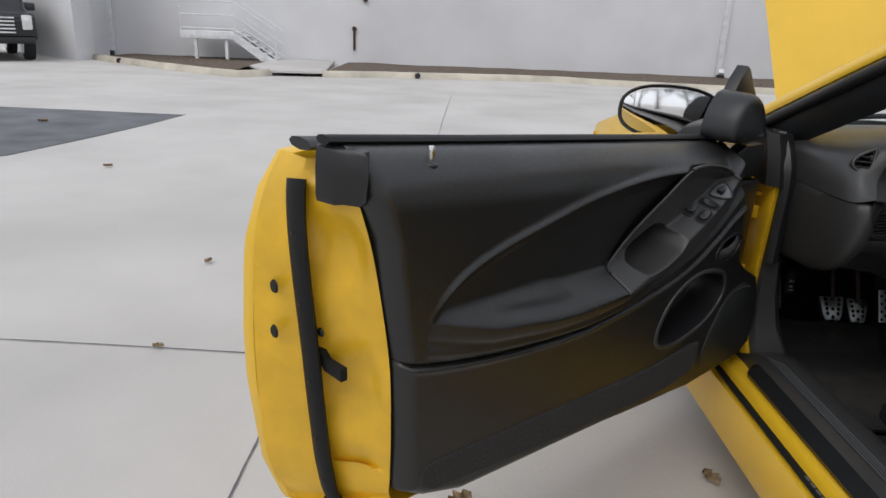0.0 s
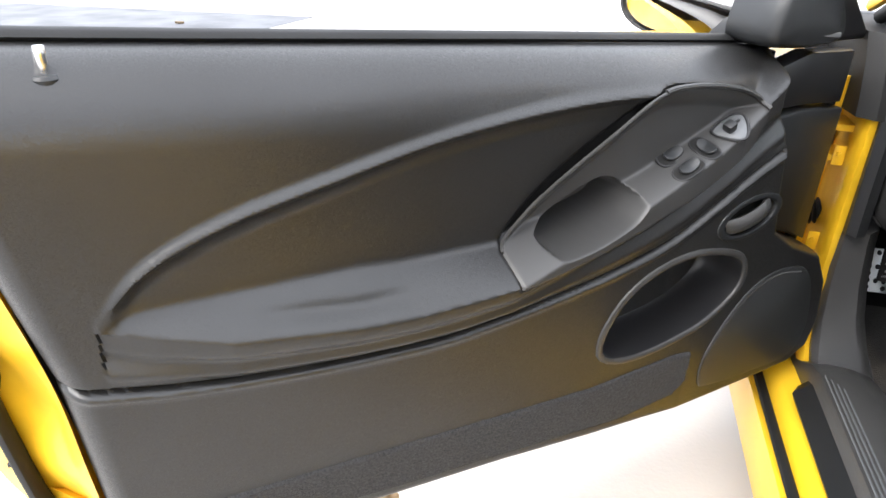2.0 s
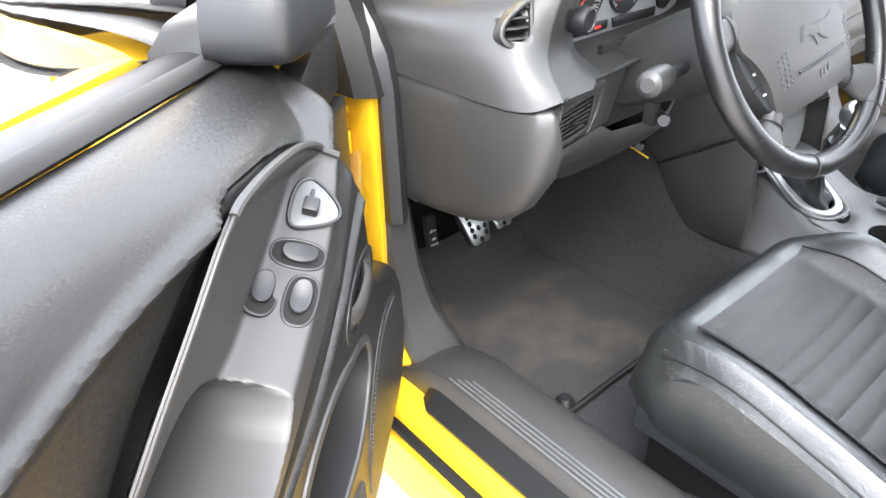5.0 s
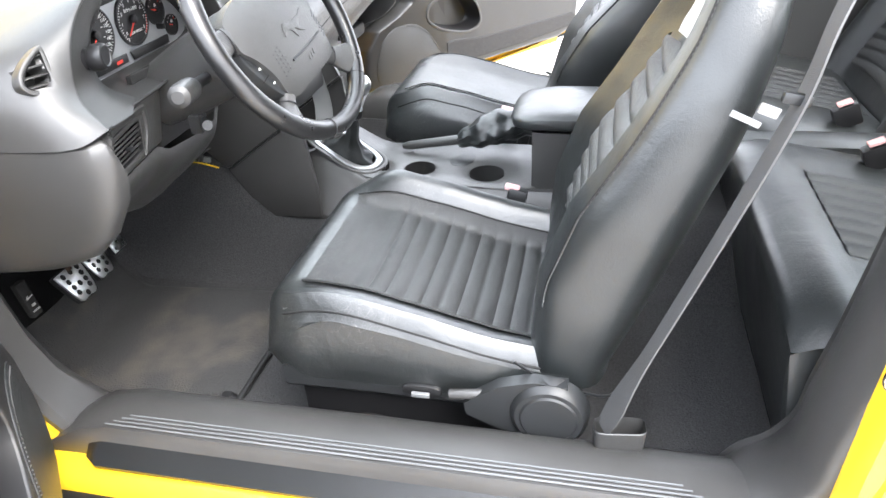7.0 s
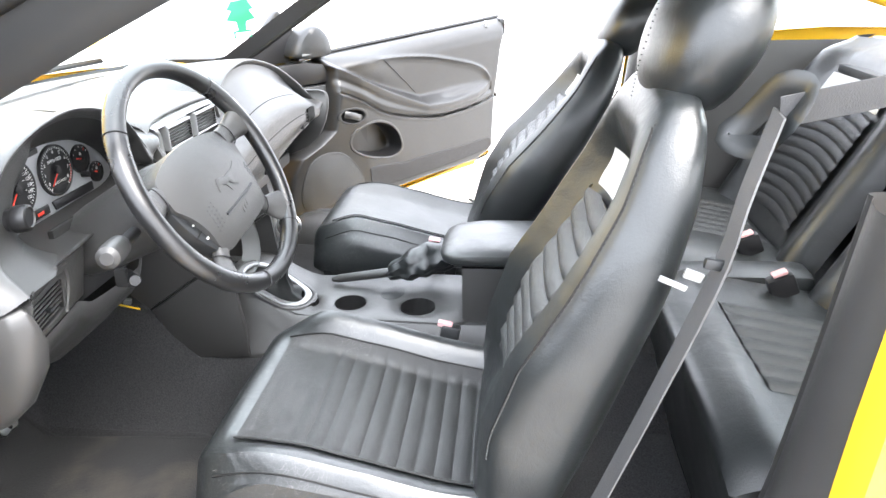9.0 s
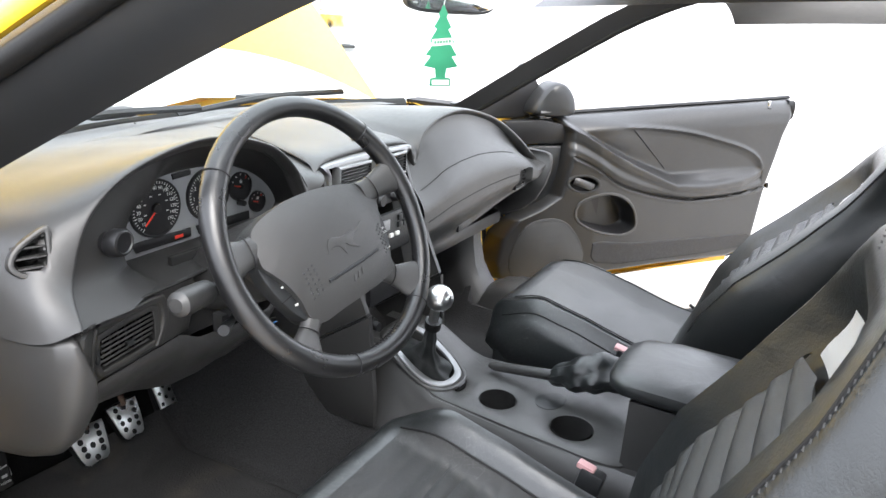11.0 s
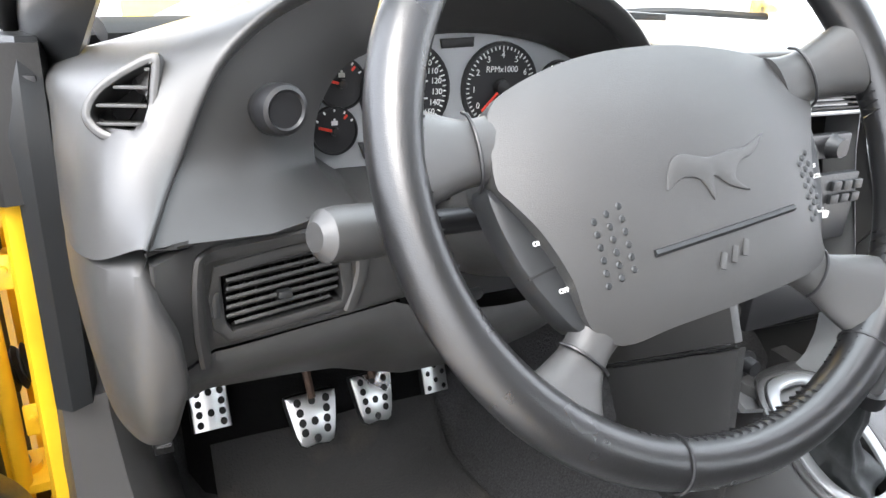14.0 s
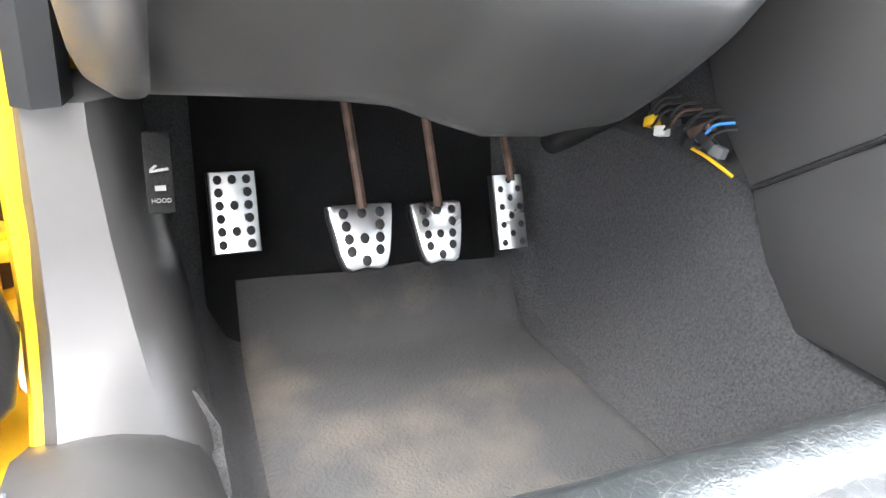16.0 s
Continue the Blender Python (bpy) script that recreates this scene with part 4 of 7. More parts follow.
def bezel_lift(u, v):
    shelf = 0.12 - (v - interp(u, SHELF_Z)) / interp(u, SHELF_K)
    hollow = 0.016 * smoothstep(0.0, 0.03, interp(u, BEZEL_UP) - v)
    return soft_max(interp(u, WALL_W) - hollow, -soft_max(-shelf, -interp(u, SHELF_W), 0.006), 0.008)


def bezel_frame(u, v, spin=0.0):
    """Axes on the switch plate: along it, across it and off it."""
    p = Vector((u, v, bezel_lift(u, v)))
    a = Vector((u + 0.01, v, bezel_lift(u + 0.01, v))) - p
    b = Vector((u, v + 0.002, bezel_lift(u, v + 0.002))) - p
    n = a.cross(b).normalized()
    n = n if n.z > 0 else -n
    # follow the shelf's own fall towards the rear
    e1 = Vector((1.0, (interp(u + 0.03, SHELF_Z) - interp(u - 0.03, SHELF_Z)) / 0.06, 0.0))
    e1 = (e1 - n * e1.dot(n)).normalized()
    return frame_of(p, e1, n.cross(e1), n) @ pose(0, 0, 0, 0, 0, spin)


def make_door(side, angle, colour_trim, with_switches, hx=HINGE_X, hy=0.0, hz=0.0, sag=0.0):
    label = "open yellow car door with black vinyl trim and window switches" if side < 0 else "open yellow car door with warm-lit vinyl trim and oval pocket"
    door = thing("driver_door" if side < 0 else "passenger_door", side * HINGE_X, 0, 0.3, label, "car door", "car doors")
    A = radians(angle)
    d, n = Vector((side * math.sin(A), -math.cos(A), 0)), Vector((-side * math.cos(A), -math.sin(A), 0))
    S = radians(sag)
    DM = frame_of((side * hx, hy, hz), d * math.cos(S) - Vector((0, 0, math.sin(S))), Vector((0, 0, math.cos(S))) + d * math.sin(S), n)

    def trim_surface(a, b):
        u, z = trim_point(a, b)
        return Vector((u, z, relief(u, z, with_switches)))
    part("trim_panel", sheet(trim_surface, *((400, 240) if side < 0 else (220, 130))), colour_trim, door, "soft vinyl door trim with raised teardrop armrest", m=DM)
    part("trim_back", plate([Vector(p) for p in ((0.20, 0.40), (0.30, 0.385), (1.15, 0.40), (1.24, 0.44), (1.33, 1.005), (0.24, 0.94), (0.26, 0.64), (0.18, 0.60))], depth=0.02, round_edge=0.004, lift=lambda u, v: 0.02), BLACK, door, m=DM)
    # shell
    outer = [(0.0, 0.30), (0.03, 0.27), (1.30, 0.33), (1.345, 0.355), (1.376, 0.44), (1.396, 0.60), (1.400, 0.69), (1.400, 0.80), (1.398, 0.848), (1.380, 0.93), (1.349, 0.985), (1.30, 0.992), (0.0, 0.93)]
    part("outer_panel", plate([Vector(p) for p in outer], depth=0.03, round_edge=0.012, lift=lambda u, v: -0.105 - 0.03 * math.sin(math.pi * min(1, max(0, (v - 0.27) / 0.75)))), YELLOW, door, m=DM)
    edge_o = spline([(1.352, 0.988, -0.125), (1.380, 0.93, -0.126), (1.397, 0.848, -0.128), (1.398, 0.69, -0.130), (1.390, 0.56, -0.130), (1.374, 0.44, -0.130), (1.335, 0.352, -0.126), (1.28, 0.33, -0.12), (0.6, 0.298, -0.11), (0.05, 0.275, -0.10)], 8)
    edge_i = spline([(panel_rear(z) + 0.002, z, w) for z, w in ((0.985, 0.03), (0.93, 0.045), (0.848, 0.052), (0.69, 0.055), (0.56, 0.055), (0.47, 0.05), (0.42, 0.045))] + [(1.2, 0.392, 0.04), (0.6, 0.345, 0.035), (0.05, 0.33, 0.03)], 8)

    def jamb(u, v):
        i = int(u * (len(edge_o) - 1))
        p = edge_o[i].lerp(edge_i[i], v)
        dent = 0.020 * smoothstep(0.38, 0.5, v) * smoothstep(1.0, 0.75, v) * (0.55 + 0.45 * math.sin(u * 34 + 1.0))
        if u < 0.55:
            p.x -= dent
        else:
            p.y += dent
        return p
    part("door_edge", sheet(jamb, len(edge_o) - 1, 18), YELLOWIN, door, "painted rear edge of the door shell", m=DM)
    seal = [edge_o[i].lerp(edge_i[i], 0.39 + 0.14 * min(1.0, i / 40)) + Vector((0.012, 0, 0)) for i in range(4, len(edge_o))]
    part("weatherstrip", tube(seal, (0.021, 0.010), 10, flat=(0, 0, 1)), RUBBER, door, "black rubber weatherstrip", m=DM)
    for i in range(9, 52, 7):
        part("clip_pin", lathe([(0.0, 0.004), (0.003, 0.003), (0.0035, 0.0)], 8, Matrix.Translation(seal[i] + Vector((0.009, 0, 0.004))) @ pose(0, 0, 0, 0, 90)), BLACK, door, m=DM)
    part("edge_cover", loft([[Vector(p) for p in ((1.335, z, 0.07 - k), (1.348, z, 0.05 - k), (1.364 - 0.2 * k, z, 0.03), (1.372 - 0.2 * k, z, 0.0), (1.36, z, -0.012), (1.33, z, -0.012), (1.32, z, 0.05))] for z, k in ((0.943, 0.016), (0.952, 0.004), (0.99, 0.0), (1.012, 0.004), (1.018, 0.012))]), BLACK, door, "black plastic end cap", m=DM)
    part("inner_shell", plate([Vector(p) for p in ((0.015, 0.315), (0.40, 0.322), (1.20, 0.345), (1.20, 0.60), (0.40, 0.90), (0.10, 0.925), (0.015, 0.90))], depth=0.10, round_edge=0.012, lift=lambda u, v: 0.004), YELLOWIN, door, "yellow painted inner door shell", m=DM)
    part("shell_bead", tube([(0.022, 0.33, 0.006), (0.020, 0.6, 0.008), (0.022, 0.88, 0.006)], (0.006, 0.010), 10, flat=(0, 0, 1)), YELLOWIN, door, "pressed bead along the front of the door shell", m=DM)
    part("front_weatherstrip", tube([(0.062, 0.335, 0.012), (0.056, 0.40, 0.014), (0.055, 0.5, 0.014), (0.057, 0.7, 0.014), (0.060, 0.90, 0.012)], (0.009, 0.013), 10, flat=(0, 0, 1)), RUBBER, door, m=DM)
    # latch and bolt holes
    lm = frame_of((1.336, 0.675, -0.015), (0, 0, 1), (0, 1, 0), (1, 0, 0))
    part("latch", plate([Vector(p) for p in ((-0.045, 0.014), (-0.028, 0.016), (-0.010, 0.002), (0.035, 0.005), (0.036, -0.016), (-0.010, -0.018), (-0.034, -0.002))], depth=0.012, round_edge=0.001), HOLE, door, "black latch slot", m=DM @ lm)
    for u, v, r in ((-0.055, 0.05, 0.008), (-0.02, 0.045, 0.008), (-0.02, -0.055, 0.009)):
        part("bolt", lathe([(0.0, 0.005), (r * 0.7, 0.004), (r, 0.0)], 12, lm @ Matrix.Translation((u, v, 0.0))), BLACK, door, m=DM)
    for z in (0.79, 0.715):
        part("rubber_plug", lathe([(0.0, 0.003), (0.009, 0.003), (0.011, 0.0)], 14, frame_of((1.387, z, -0.085), (0, 0, 1), (0, 1, 0), (1, 0, 0))), RUBBER, door, m=DM)
    part("rubber_bump", lathe([(0.0, 0.016), (0.007, 0.014), (0.010, 0.0)], 14, frame_of((1.30, 0.378, -0.055), (0, 0, 1), (1, 0, 0), (0.4, -0.6, 0))), RUBBER, door, m=DM)
    # belt line seal and hidden glass slot
    top = [(0.20, 0.953), (0.327, 0.962), (0.7, 0.986), (1.09, 1.010), (1.36, 1.028)]
    part("window_seal", tube([(u, v - 0.002, -0.002) for u, v in top], (0.007, 0.016), 8, flat=(0, 1, 0)), RUBBER, door, "black rubber window seal", m=DM)
    part("belt_moulding", tube([(u, v - 0.018, -0.06) for u, v in top], (0.009, 0.03), 8, flat=(0, 1, 0)), BLACK, door, m=DM)
    # lock pin
    pin = part("lock_pin", lathe([(0.0, 0.027), (0.0042, 0.027), (0.0055, 0.024), (0.0055, 0.012), (0.0038, 0.008), (0.0038, 0.0)], 14, frame_of((1.214, 0.990, 0.052), (1, 0, 0), (0, 0, -1), (0, 1, 0.05))), CHROME, door, "bright metal lock pin", m=DM)
    part("collar", lathe([(0.005, 0.003), (0.010, 0.003), (0.0125, 0.0), (0.0125, -0.004)], 16, frame_of((1.214, 0.990, 0.052), (1, 0, 0), (0, 0, -1), (0, 1, 0.25))), DARKPLASTIC, pin, m=DM)
    # switch bezel with pull
    if with_switches:
        pl = [(p.x, p.y) for p in spline([Vector(p) for p in PULL], 3, True)]

        def bezel_surface(a, b):
            u = 0.3745 + 0.3875 * (a ** 1.35)
            hi, lo = interp(u, BEZEL_UP), interp(u, BEZEL_LOW)
            v = hi + (lo - hi) * b
            edge = 0.004 * (1 - math.sqrt(max(0.0, 1 - (1 - min(1.0, min((hi - v), (v - lo), (0.762 - u)) / 0.005)) ** 2)))
            w = bezel_lift(u, v) - edge
            if 0.57 < u < 0.73:
                w += (interp(u, WALL_W) - 0.066 - w) * smoothstep(-0.004, 0.006, edge_distance(pl, u, v))
            return Vector((u, v, w))
        bez = part("switch_bezel", sheet(bezel_surface, 220, 170), SATIN, door, "satin grey switch plate with grab recess", m=DM)
        lip = [Vector((u, v + 0.001, bezel_lift(u, v) + 0.001)) for u, v in BEZEL_UP if u > 0.545]
        part("bezel_edge", tube(lip, 0.0019, 6), SATIN, bez, m=DM)
        part("bezel_rim", tube([Vector((u, v + 0.002, bezel_lift(u, v) + 0.001)) for u, v in BEZEL_UP if u < 0.55], (0.004, 0.0035), 8), SATIN, bez, "raised front rim of the switch plate", m=DM)
        for nm, u, v, spin in (("window_switch", 0.5105, 0.8375, 0), ("window_switch", 0.508, 0.829, 0), ("lock_switch", 0.472, 0.849, 90)):
            fm = bezel_frame(u, v, spin)
            well = oval(0, 0, 0.0240, 0.0146, 24, 0, 2.6)
            sw = part(nm, plate(well, [inset(well, 0.0026)], 0.003, 0.0009, lambda a, b: 0.0012), BLACK, bez, "black switch in an oval well", m=DM @ fm)
            part("well_floor", plate(inset(well, 0.0015), depth=0.001, round_edge=0.0003, lift=lambda a, b: 0.0009), HOLE, sw, m=DM @ fm)
            rk = oval(-0.0015, 0, 0.0150, 0.0090, 20, 0, 2.4)
            rings = [[Vector((p.x * q, p.y * q, w + 0.0030 * (p.x * q / 0.0135) ** 2)) for p in rk] for q, w in ((1.0, 0.0005), (1.0, 0.0028), (0.93, 0.0040), (0.7, 0.0046), (0.35, 0.0048), (0.05, 0.0048))]
            part("rocker", loft(rings), DARKPLASTIC, sw, "worn shiny black rocker", m=DM @ fm)
        fm = bezel_frame(0.429, 0.870)
        o = spline([Vector(p) for p in ((-0.027, 0.010), (-0.020, 0.019), (-0.004, 0.022), (0.018, 0.020), (0.024, 0.011), (0.016, -0.010), (0.006, -0.021), (-0.006, -0.018), (-0.020, -0.004))], 4, True)
        sw = part("mirror_switch", plate(o, depth=0.004, round_edge=0.0010, lift=lambda a, b: 0.0016), GAUGEFACE, bez, "grey mirror switch plate", m=DM @ fm)
        part("rim", tube([Vector((p.x, p.y, 0.0012)) for p in o], 0.0021, 6, closed=True), BLACK, sw, m=DM @ fm)
        part("knob", merge(box(0.014, 0.014, 0.012, 0.0025, pose(0.004, 0.004, 0.007)), box(0.010, 0.003, 0.004, 0.001, pose(-0.010, 0.006, 0.004))), BLACK, sw, m=DM @ fm)
    else:
        part("trim_seam", tube([(*p, relief(*p, False) + 0.0005) for p in ((0.569, 0.918), (0.635, 0.868), (0.703, 0.811), (0.750, 0.765))], 0.002, 6), BLACK, door, m=DM)
    # inner handle
    ho, hi_ = oval(0.366, 0.736, 0.070, 0.034, 28, -0.10), oval(0.366, 0.736, 0.055, 0.0245, 28, -0.10)
    hd = part("inner_handle", plate(ho, [hi_], 0.02, 0.003, lambda a, b: interp(a, LOW_W) + 0.002), DARKPLASTIC, door, "door release in an oval surround", m=DM)
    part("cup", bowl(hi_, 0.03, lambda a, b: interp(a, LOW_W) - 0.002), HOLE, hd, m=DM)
    part("lever", tube(spline([(0.408, 0.722, 0.132), (0.385, 0.730, 0.142), (0.352, 0.742, 0.143), (0.330, 0.748, 0.134)], 5), (0.006, 0.013), 8, flat=(0, 0, 1)), PLASTIC, hd, m=DM)
    # map pocket, speaker grille, carpeted lower strip
    po = [Vector(p) for p in POCKET]
    mp = part("map_pocket", plate(inset(po, -0.011), [inset(po, 0.001)], 0.02, 0.005, lambda a, b: interp(a, LOW_W) + 0.004), SATIN, door, "smooth rim of the oval map pocket", m=DM)
    part("pocket_hollow", bowl(inset(po, 0.001), 0.075, lambda a, b: interp(a, LOW_W), 0.15), BLACK, mp, m=DM)
    so = spline([Vector(p) for p in ((0.392, 0.442), (0.396, 0.492), (0.362, 0.556), (0.311, 0.604), (0.251, 0.619), (0.180, 0.605), (0.136, 0.555), (0.110, 0.465), (0.138, 0.412), (0.254, 0.416), (0.360, 0.428))], 4, True)
    sp = part("speaker_grille", plate(so, depth=0.02, round_edge=0.005, lift=lambda a, b: interp(a, LOW_W) + 0.003), PERF, door, "perforated speaker grille", m=DM)
    st = spline([Vector((0.390, 0.500)), Vector((0.358, 0.553)), Vector((0.308, 0.597)), Vector((0.250, 0.611)), Vector((0.190, 0.600))], 12)
    tagged(part("edge_stitching", merge(*[box(0.0036, 0.0018, 0.0018, 0, Matrix.Translation((p.x, p.y, interp(p.x, LOW_W) + 0.0035)) @ pose(0, 0, 0, 0, 0, 40)) for p in st]), STITCH, sp, m=DM), kind="stuff")

    def pad(a, b):
        u = 0.425 + 0.797 * a
        hi = interp(u, [(0.425, 0.522), (0.462, 0.526), (0.615, 0.509), (0.767, 0.505), (1.03, 0.500), (1.20, 0.497), (1.222, 0.484)])
        lo = interp(u, [(0.425, 0.470), (0.45, 0.440), (0.55, 0.425), (0.9, 0.424), (1.19, 0.432), (1.222, 0.455)])
        v = lo + (hi - lo) * b
        e = min(u - 0.425, 1.222 - u, v - lo, hi - v)
        return Vector((u, v, relief(u, v) + 0.004 - 0.008 * (1 - smoothstep(0, 0.006, e))))
    part("lower_pad", sheet(pad, 120, 20), CARPET, door, "carpeted lower strip", m=DM)
    # front corner strip, sail and mirror
    part("corner_trim", plate([Vector(p) for p in ((0.085, 0.605), (0.16, 0.635), (0.24, 0.66), (0.29, 0.70), (0.295, 0.858), (0.21, 0.858), (0.088, 0.845))], depth=0.03, round_edge=0.006, lift=lambda a, b: 0.058 + 0.12 * max(0.0, a - 0.085)), DARKPLASTIC, door, "black plastic corner cover beside the hinge", m=DM)
    part("corner_cover", plate([Vector(p) for p in ((0.21, 0.863), (0.315, 0.866), (0.335, 0.905), (0.30, 0.930), (0.22, 0.945), (0.09, 0.937), (0.088, 0.852))], depth=0.03, round_edge=0.006, lift=lambda a, b: 0.050 + 0.12 * max(0.0, a - 0.085)), BLACK, door, "black upper corner cover", m=DM)
    sail = part("mirror_sail", plate([Vector(p) for p in ((0.262, 0.950), (0.258, 0.965), (0.235, 1.04), (0.20, 1.092), (0.172, 1.122), (0.158, 1.116), (0.10, 1.055), (0.0, 0.955), (0.0, 0.94), (0.15, 0.94))], depth=0.03, round_edge=0.006, lift=lambda a, b: 0.006), BLACK, door, "black triangular mirror sail", m=DM)
    pod = spline([Vector(p) for p in ((0.338, 0.968), (0.330, 1.020), (0.295, 1.062), (0.250, 1.066), (0.205, 1.030), (0.176, 0.968), (0.23, 0.955), (0.30, 0.956))], 5, True)
    pc = Vector((0.255, 1.0))
    part("pod", loft([[Vector((*(pc + (p - pc) * k), w)) for p in pod] for k, w in ((1.0, 0.0), (1.0, 0.045), (0.98, 0.066), (0.93, 0.078), (0.83, 0.085), (0.5, 0.089), (0.1, 0.090))]), DARKPLASTIC, sail, "rounded inner mirror cover", m=DM)
    part("badge", box(0.046, 0.0075, 0.003, 0.0012, Matrix.Translation((0.222, 0.975, 0.0865)) @ pose(0, 0, 0, 0, 0, 6)), SILVER, sail, m=DM)
    MO = DM @ Matrix.Translation((0.27, 0.995, -0.125)) @ pose(0, 0, 0, 0, 0, 0)
    facing = Vector((0.80, 0.15, 0.60)).normalized()
    mo = oval(0, 0, 0.125, 0.068, 36, 0, 2.5)
    fm = frame_of((0, 0, 0), Vector((0, 1, 0)).cross(facing).normalized(), (0, 1, 0), facing)
    mir = part("door_mirror", loft([[Vector((p.x * s, p.y * s, w)) for p in mo] for s, w in ((0.35, -0.13), (0.7, -0.11), (0.92, -0.07), (1.0, -0.02), (1.0, 0.0), (0.965, 0.004), (0.93, -0.004))], caps=False), BLACK, door, "black door mirror housing", m=MO @ fm)
    part("mirror_glass", plate(inset(mo, 0.008), depth=0.003, round_edge=0.001, lift=lambda a, b: -0.004), MIRROR, mir, m=MO @ fm)
    part("mirror_arm", tube([(0.1, -0.06, -0.05), (0.12, -0.045, 0.05), (0.12, -0.04, 0.10)], (0.03, 0.05), 10), BLACK, mir, m=DM @ Matrix.Translation((0.10, 0.995, -0.125)))
    # hinges on the car side
    HM = Matrix.Translation((side * 0.870, 0.012, 0))
    for z in (0.425, 0.735):
        hg = part("hinge", merge(span(-0.035, 0.045, -0.035, 0.035, z - 0.006, z + 0.006, 0.002), span(-0.035, 0.045, -0.035, 0.035, z + 0.05, z + 0.062, 0.002), lathe([(0.0, -0.01), (0.017, -0.01), (0.017, 0.07), (0.0, 0.07)], 16, Matrix.Translation((0, 0, z)))), YELLOWIN, door, "yellow painted door hinge", m=HM)
        part("leaf", merge(span(-0.004, 0.004, -0.030, 0.004, z - 0.004, z + 0.060, 0.001), span(-0.020, 0.0, -0.034, -0.028, z - 0.004, z + 0.060, 0.001)), YELLOWIN, hg, m=HM @ Matrix.Translation((side * 0.034, 0, 0)))
        part("pin", lathe([(0.0, 0.078), (0.006, 0.077), (0.007, 0.066), (0.007, -0.016), (0.0, -0.018)], 12, Matrix.Translation((0, 0, z))), SILVER, hg, m=HM)
        part("bush", lathe([(0.0, 0.0), (0.019, 0.0), (0.019, 0.025), (0.0, 0.025)], 14, Matrix.Translation((0, 0, z + 0.018))), RUST, hg, m=HM)
    boot = [0.0225 + 0.0035 * math.cos(i * 1.26) for i in range(40)]
    part("wiring_boot", tube([(side * (0.832 + 0.0018 * i), 0.034, 0.610 - 0.0004 * i) for i in range(40)], boot, 18), RUBBER, door, "ribbed black wiring boot")
    return door


make_door(-1, 49, VINYL, True)
make_door(1, 50.7, VINYL, False, 0.898, -0.001, -0.036, 0.3)


# ---- dashboard ----
DF = [(-.745, -.350, .865), (-.716, -.295, .905), (-.676, -.280, .975), (-.600, -.273, 1.022), (-.470, -.266, 1.042), (-.345, -.260, 1.015), (-.270, -.253, .965), (-.235, -.262, .905), (-.165, -.232, .958), (.10, -.232, .958), (.155, -.235, .905), (.19, -.23, .965), (.28, -.225, .995), (.40, -.228, 1.0), (.55, -.242, .965), (.66, -.268, .905), (.741, -.298, .832)]
DM1 = [(-.772, -.318, .855), (-.756, -.272, .915), (-.722, -.225, .968), (-.630, -.17, 1.003), (-.480, -.14, 1.012), (-.34, -.13, 1.0), (-.245, -.16, .975), (-.19, -.235, .945), (-.165, -.16, .972), (.10, -.16, .972), (.14, -.20, .945), (.19, -.15, .978), (.28, -.13, 1.0), (.42, -.12, .998), (.58, -.14, .975), (.70, -.20, .925), (.765, -.27, .84)]
DM2 = [(-.786, -.25, .852), (-.782, -.19, .905), (-.764, -.10, .945), (-.67, -.03, .975), (-.50, .05, .985), (-.34, .07, .985), (-.22, .06, .982), (-.15, .03, .98), (-.12, .05, .982), (.08, .05, .982), (.13, .04, .98), (.2, .06, .985), (.3, .07, .985), (.46, .05, .978), (.64, -.03, .96), (.75, -.10, .925), (.80, -.19, .85)]
DB = [(-.79, -.05, .85), (-.79, .0, .90), (-.79, .08, .925), (-.70, .15, .945), (-.52, .24, .955), (-.34, .30, .958), (-.2, .325, .96), (-.12, .333, .96), (-.08, .336, .96), (.08, .336, .96), (.14, .333, .96), (.2, .325, .96), (.34, .30, .958), (.52, .24, .955), (.70, .15, .945), (.79, .08, .925), (.812, .0, .88)]
FASCIA_LOW = [(-.250, -.275, .885), (-.35, -.280, .875), (-.45, -.285, .864), (-.54, -.293, .857), (-.62, -.306, .860), (-.69, -.322, .862)]
LENS = [(-.566, .858), (-.592, .885), (-.585, .930), (-.553, .960), (-.45, .979), (-.34, .968), (-.262, .930), (-.228, .880), (-.27, .862), (-.35, .860), (-.43, .858), (-.49, .857), (-.53, .856), (-.555, .856)]
DRV = frame_of((0, 0, 0), (1, 0, 0), (0, 0, 1), (0, -1, 0))


VW = Vector((-0.30, -0.90, 0.30)).normalized()
VU = Vector((0.95, -0.317, 0)).normalized()
VV = VW.cross(VU)
VC = Vector((-0.741, -0.262, 0.938))


def lens_y(x):
    """Depth of the instrument lens."""
    return -0.176


